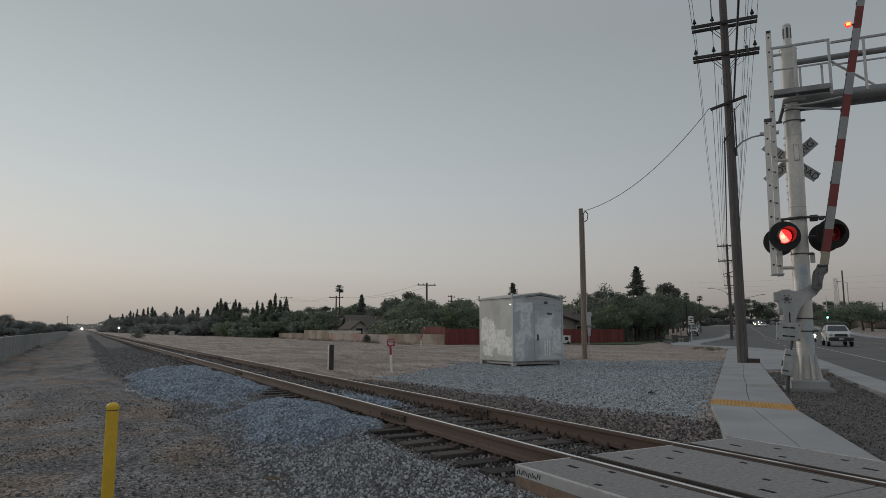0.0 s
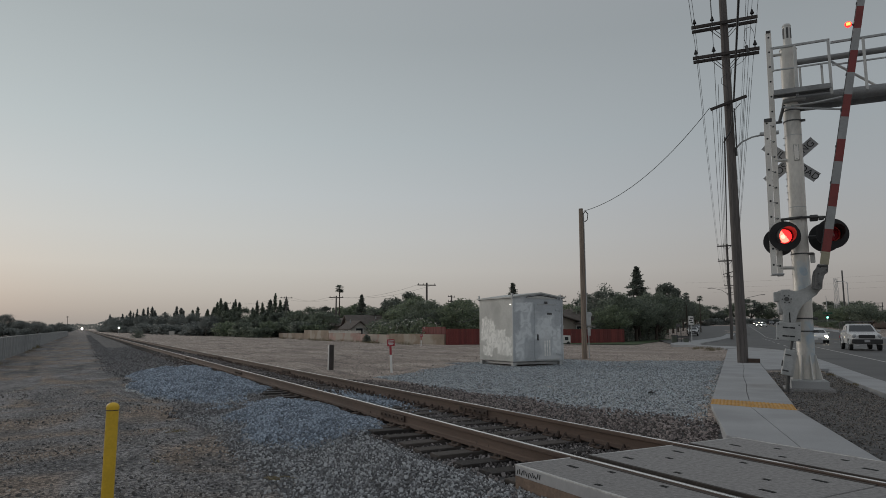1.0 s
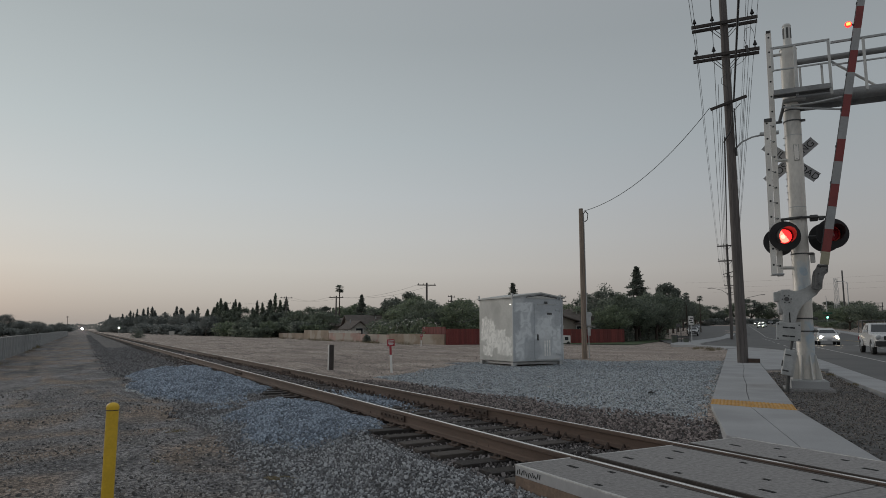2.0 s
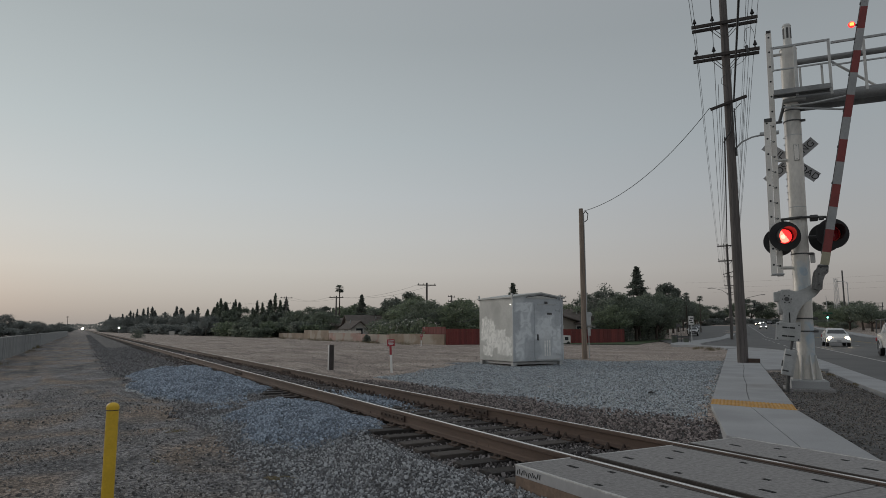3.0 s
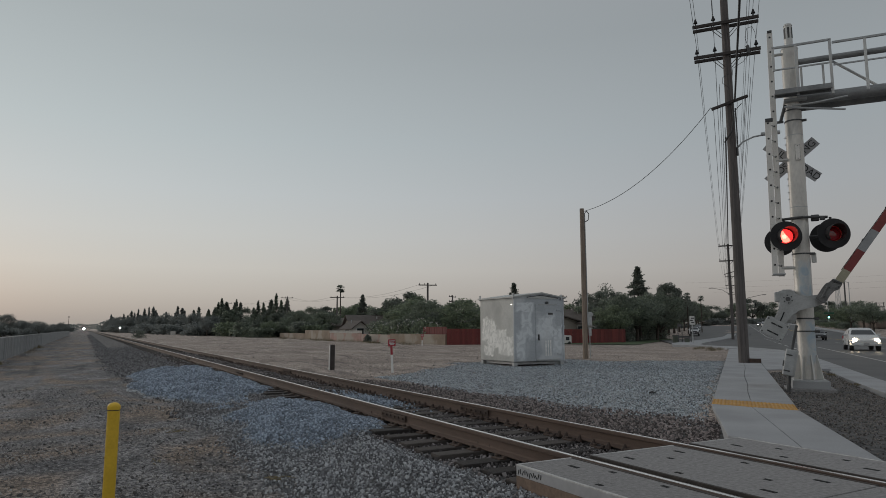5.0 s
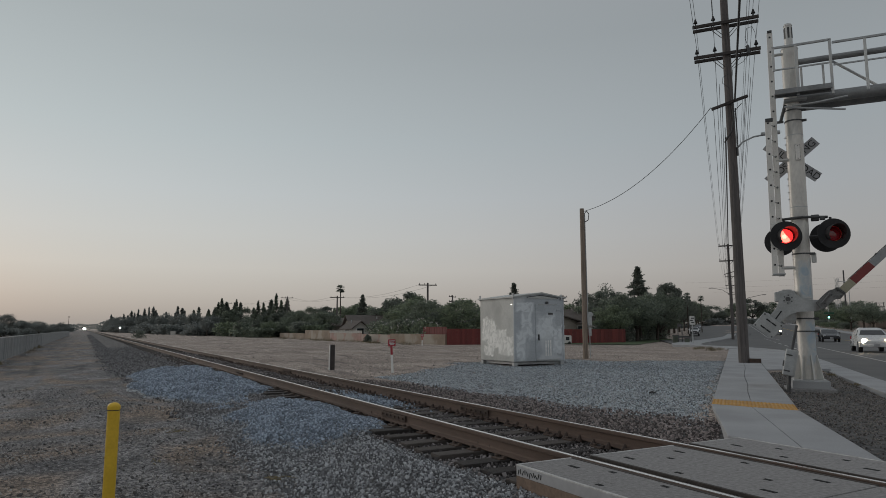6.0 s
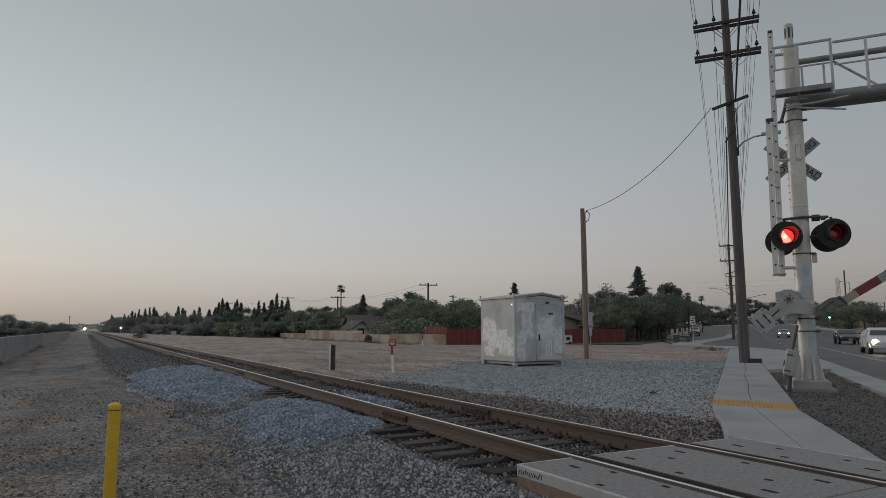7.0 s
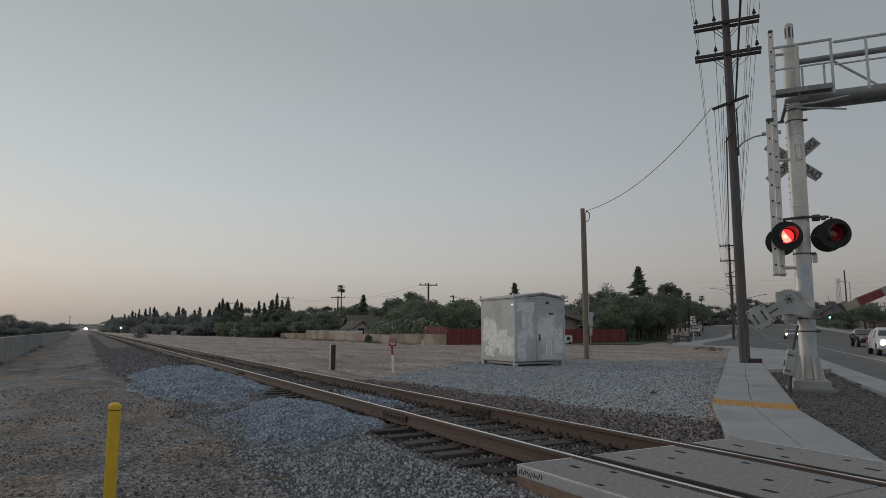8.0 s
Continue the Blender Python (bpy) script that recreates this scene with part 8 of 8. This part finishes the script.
BUG = [(-1.95, 0.32), (-2.04, 0.5), (-2.0, 0.68), (-1.75, 0.86), (-1.3, 0.97), (-0.95, 1.02), (-0.45, 1.37), (-0.1, 1.48), (0.35, 1.50), (0.8, 1.40), (1.35, 1.12), (1.8, 0.88), (2.0, 0.62), (1.98, 0.34)]
bug = vehicle("compact_car", BUG, 0.86, 0.98, CARWHITE, "white rounded compact car with lit headlamps approaching", True, (-1.28, 1.24), 0.33,
              {"ends": (5, 9), "side": [[(-0.75, 1.02), (-0.38, 1.34), (0.25, 1.42), (0.25, 1.02)], [(0.32, 1.02), (0.32, 1.42), (0.7, 1.34), (1.1, 1.06)]], "lamp": (-1.93, 0.68, 0.16), "mirror": (-0.65, 1.04), "grille": (0.0, 0.42, 1.0, 0.1), "bumper": (0.42, 0.18)}, tumble=0.26, corner=0.42)
SEDAN = [(-2.32, 0.32), (-2.40, 0.5), (-2.36, 0.66), (-2.15, 0.76), (-1.2, 0.93), (-0.95, 0.96), (-0.2, 1.36), (0.2, 1.43), (0.7, 1.42), (1.1, 1.34), (1.75, 1.04), (2.25, 1.0), (2.38, 0.7), (2.34, 0.34)]


def sedan(paint, label, lit):
    return vehicle("sedan_car", SEDAN, 0.90, 0.95, paint, label, lit, (-1.45, 1.4), 0.33,
                   {"ends": (5, 9), "side": [[(-0.75, 0.99), (-0.18, 1.31), (0.35, 1.36), (0.35, 0.99)], [(0.42, 0.99), (0.42, 1.36), (0.95, 1.28), (1.35, 1.02)]], "lamp": (-2.20, 0.66, 0.17), "mirror": (-0.6, 1.0), "grille": (0.02, 0.55, 1.0, 0.16), "bumper": (0.42, 0.2)}, tumble=0.2)


dark_car = sedan(CARDARK, "dark charcoal sedan slowing behind the queue", False)
far_car = sedan(CARSILVER, "grey sedan with lit headlamps far up the road", True)
far_car_b = sedan(CARDARK, "dark sedan with lit headlamps in distant traffic", True)
far_car_c = sedan(CARSILVER, "grey sedan with lit headlamps in distant traffic", True)
leaving = sedan(CARDARK, "dark sedan driving away up the road", False)
for s in (-1, 1):
    part("brake_light", box(B(), (s * 0.7, 2.40, 0.86), (0.3, 0.04, 0.16), 0.02), TAIL, leaving, "lit red brake light")
for k, (u, v, turn, paint, what) in enumerate([(168, -8.6, 3, CARDARK, "dark sedan parked on the side street"), (192, -9.0, 3, CARSILVER, "silver sedan parked on the side street"), (118, -19.0, 80, CARWHITE, "white sedan parked under the trees"), (126, -22.0, 80, CARSILVER, "silver sedan parked under the trees"), (240, 9, 0, CARWHITE, "pale sedan waiting in distant traffic")]):
    x, y, z = at_road(u, v)
    c = sedan(paint, what, False)
    c.matrix_world = pose(x, y, max(z, road_z(u) + (0 if v > 3 else 0.02) if v > -12 else z) + 0.005, 0, 0, turn - ROAD)
tagged(copy_thing(truck, rd_pose(138, -7.4, road_z(138) + 0.025, 4)), "white pickup truck parked on the side street", "pickup truck")


# ---- the train, far down the track ----
train = thing("locomotive", pose(TRACK_X, 1400, 0), "distant freight locomotive with bright headlight coming along the track", "locomotive")
bm = box(B(), (0, 9, 1.6), (3.0, 20, 1.0), 0.1)
box(bm, (0, 12, 3.3), (2.4, 13, 2.5), 0.15)
part("body", bm, TRAINRED, train)
bm = box(B(), (0, 3.6, 3.4), (3.0, 3.6, 2.7), 0.2)
cab = part("cab", bm, TRAINRED, train)
part("cab_window", box(B(), (0, 1.79, 4.1), (2.2, 0.03, 0.6), 0.01), WINDOW, cab)
bm = box(B(), (0, 0.9, 2.5), (1.9, 2.2, 2.0), 0.2)
part("nose", bm, TRAINRED, train)
# the lamps are oversized balls: their glare is put into the shape
part("headlight", ball(B(), (0, -0.25, 2.9), 1.05, 14, (1, 0.4, 0.8)), TRAINLIT, train, "bright headlight ball, oversized to take in its glare")
for s in (-1, 1):
    part("ditch_light", ball(B(), (s * 1.0, -0.28, 1.6), 0.6, 12, (1, 0.5, 1)), TRAINLIT, train, "bright ditch light ball, oversized to take in its glare")
part("pilot", box(B(), (0, -0.1, 0.75), (2.9, 0.3, 1.1), 0.05), TRIMBLACK, train)
for y in (3.0, 15.0):
    part("truck_frame", box(B(), (0, y, 0.6), (2.6, 4.2, 0.7), 0.08), TRIMBLACK, train)
x, y = 9.75, 228
t = thing("yard_lamp", pose(x, y, ground_z(x, y)), "small bright lamp on a post far beyond the lot", "lamp")
part("post", rod(B(), (0, 0, 0), (0, 0, 1.85), 0.06, seg=8), GALV, t)
part("lamp", ball(B(), (0, 0, 1.95), 0.2), YARDLIT, t)


# ---- what moves ----
def blink(on, off, at):
    """Rows that turn a lens disc by half a turn at each change: lit from on to off in every second."""
    rows, angle = [(0.0, pose(*at, 0, 0, 0 if on <= 0 else 180))], (0 if on <= 0 else 180)
    turns = sorted([k + on for k in range(0, 10)] + [k + off for k in range(0, 10)])
    for t in turns:
        if not 0.05 < t < 7.96:
            continue
        for i in range(4):
            rows.append((t + (i - 1.5) / 30, pose(*at, 0, 0, angle + i * 60)))
        angle += 180
    if rows[-1][0] < 7.99:
        rows.append((8.0, pose(*at, 0, 0, angle)))
    return rows


def drive(who, v, rows):
    walk(who, [(t, rd_pose(u, v, road_z(u) + 0.005)) for t, u in rows])


def motions():
    walk(L_LAMP, blink(-0.06, 0.43, (0, 0.05, 0)))
    walk(R_LAMP, blink(0.43, 0.94, (0, 0.05, 0)))
    walk(ARM_LAMP, blink(-0.06, 0.43, ARM_LAMP_AT))
    walk(lever, [(t, pose(0, 0, 0, 0, a, 0)) for t, a in ((0, 0), (1.5, 0), (2.4, 0.05), (2.8, 0.2), (3.0, 0.6), (3.2, 1.9), (3.5, 5.2), (4.0, 11.4), (4.5, 18.2), (4.7, 20.7), (5.8, 33.2), (6.5, 41.4), (7.2, 48.9), (8.0, 55.8))])
    drive(truck, 8.0, ((0, 64.75), (0.5, 58.9), (1.0, 53.4), (1.5, 48.9), (2.2, 44.3), (2.8, 41.0), (4.0, 35.0), (5.5, 29.0), (7.0, 25.5), (8.0, 24.5)))
    drive(bug, 7.8, ((0, 88.0), (0.5, 82.0), (1.0, 77.0), (1.5, 73.0), (2.8, 65.0), (3.5, 60.8), (4.5, 54.6), (5.8, 49.5), (6.5, 47.3), (7.2, 45.2), (8.0, 43.4)))
    drive(dark_car, 9.8, ((0, 156.0), (1.5, 137.0), (3.0, 119.0), (4.5, 103.5), (5.8, 89.0), (6.5, 80.0), (7.2, 71.5), (8.0, 63.5)))
    drive(far_car, 7.6, ((0, 255.0), (3.0, 205.0), (5.8, 152.0), (6.5, 138.0), (7.2, 125.0), (8.0, 112.0)))
    drive(far_car_b, 8.2, ((0, 300.0), (4.0, 262.0), (8.0, 230.0)))
    drive(far_car_c, 11.0, ((0, 330.0), (4.0, 300.0), (8.0, 265.0)))
    drive(leaving, 14.0, ((0, 285.0), (4.0, 320.0), (8.0, 355.0)))
    walk(train, [(t, pose(TRACK_X + bend(y), y, 0, 0, 0, 0.9)) for t, y in ((0.0, 1500), (4.0, 1410), (8.0, 1320))])


motions()
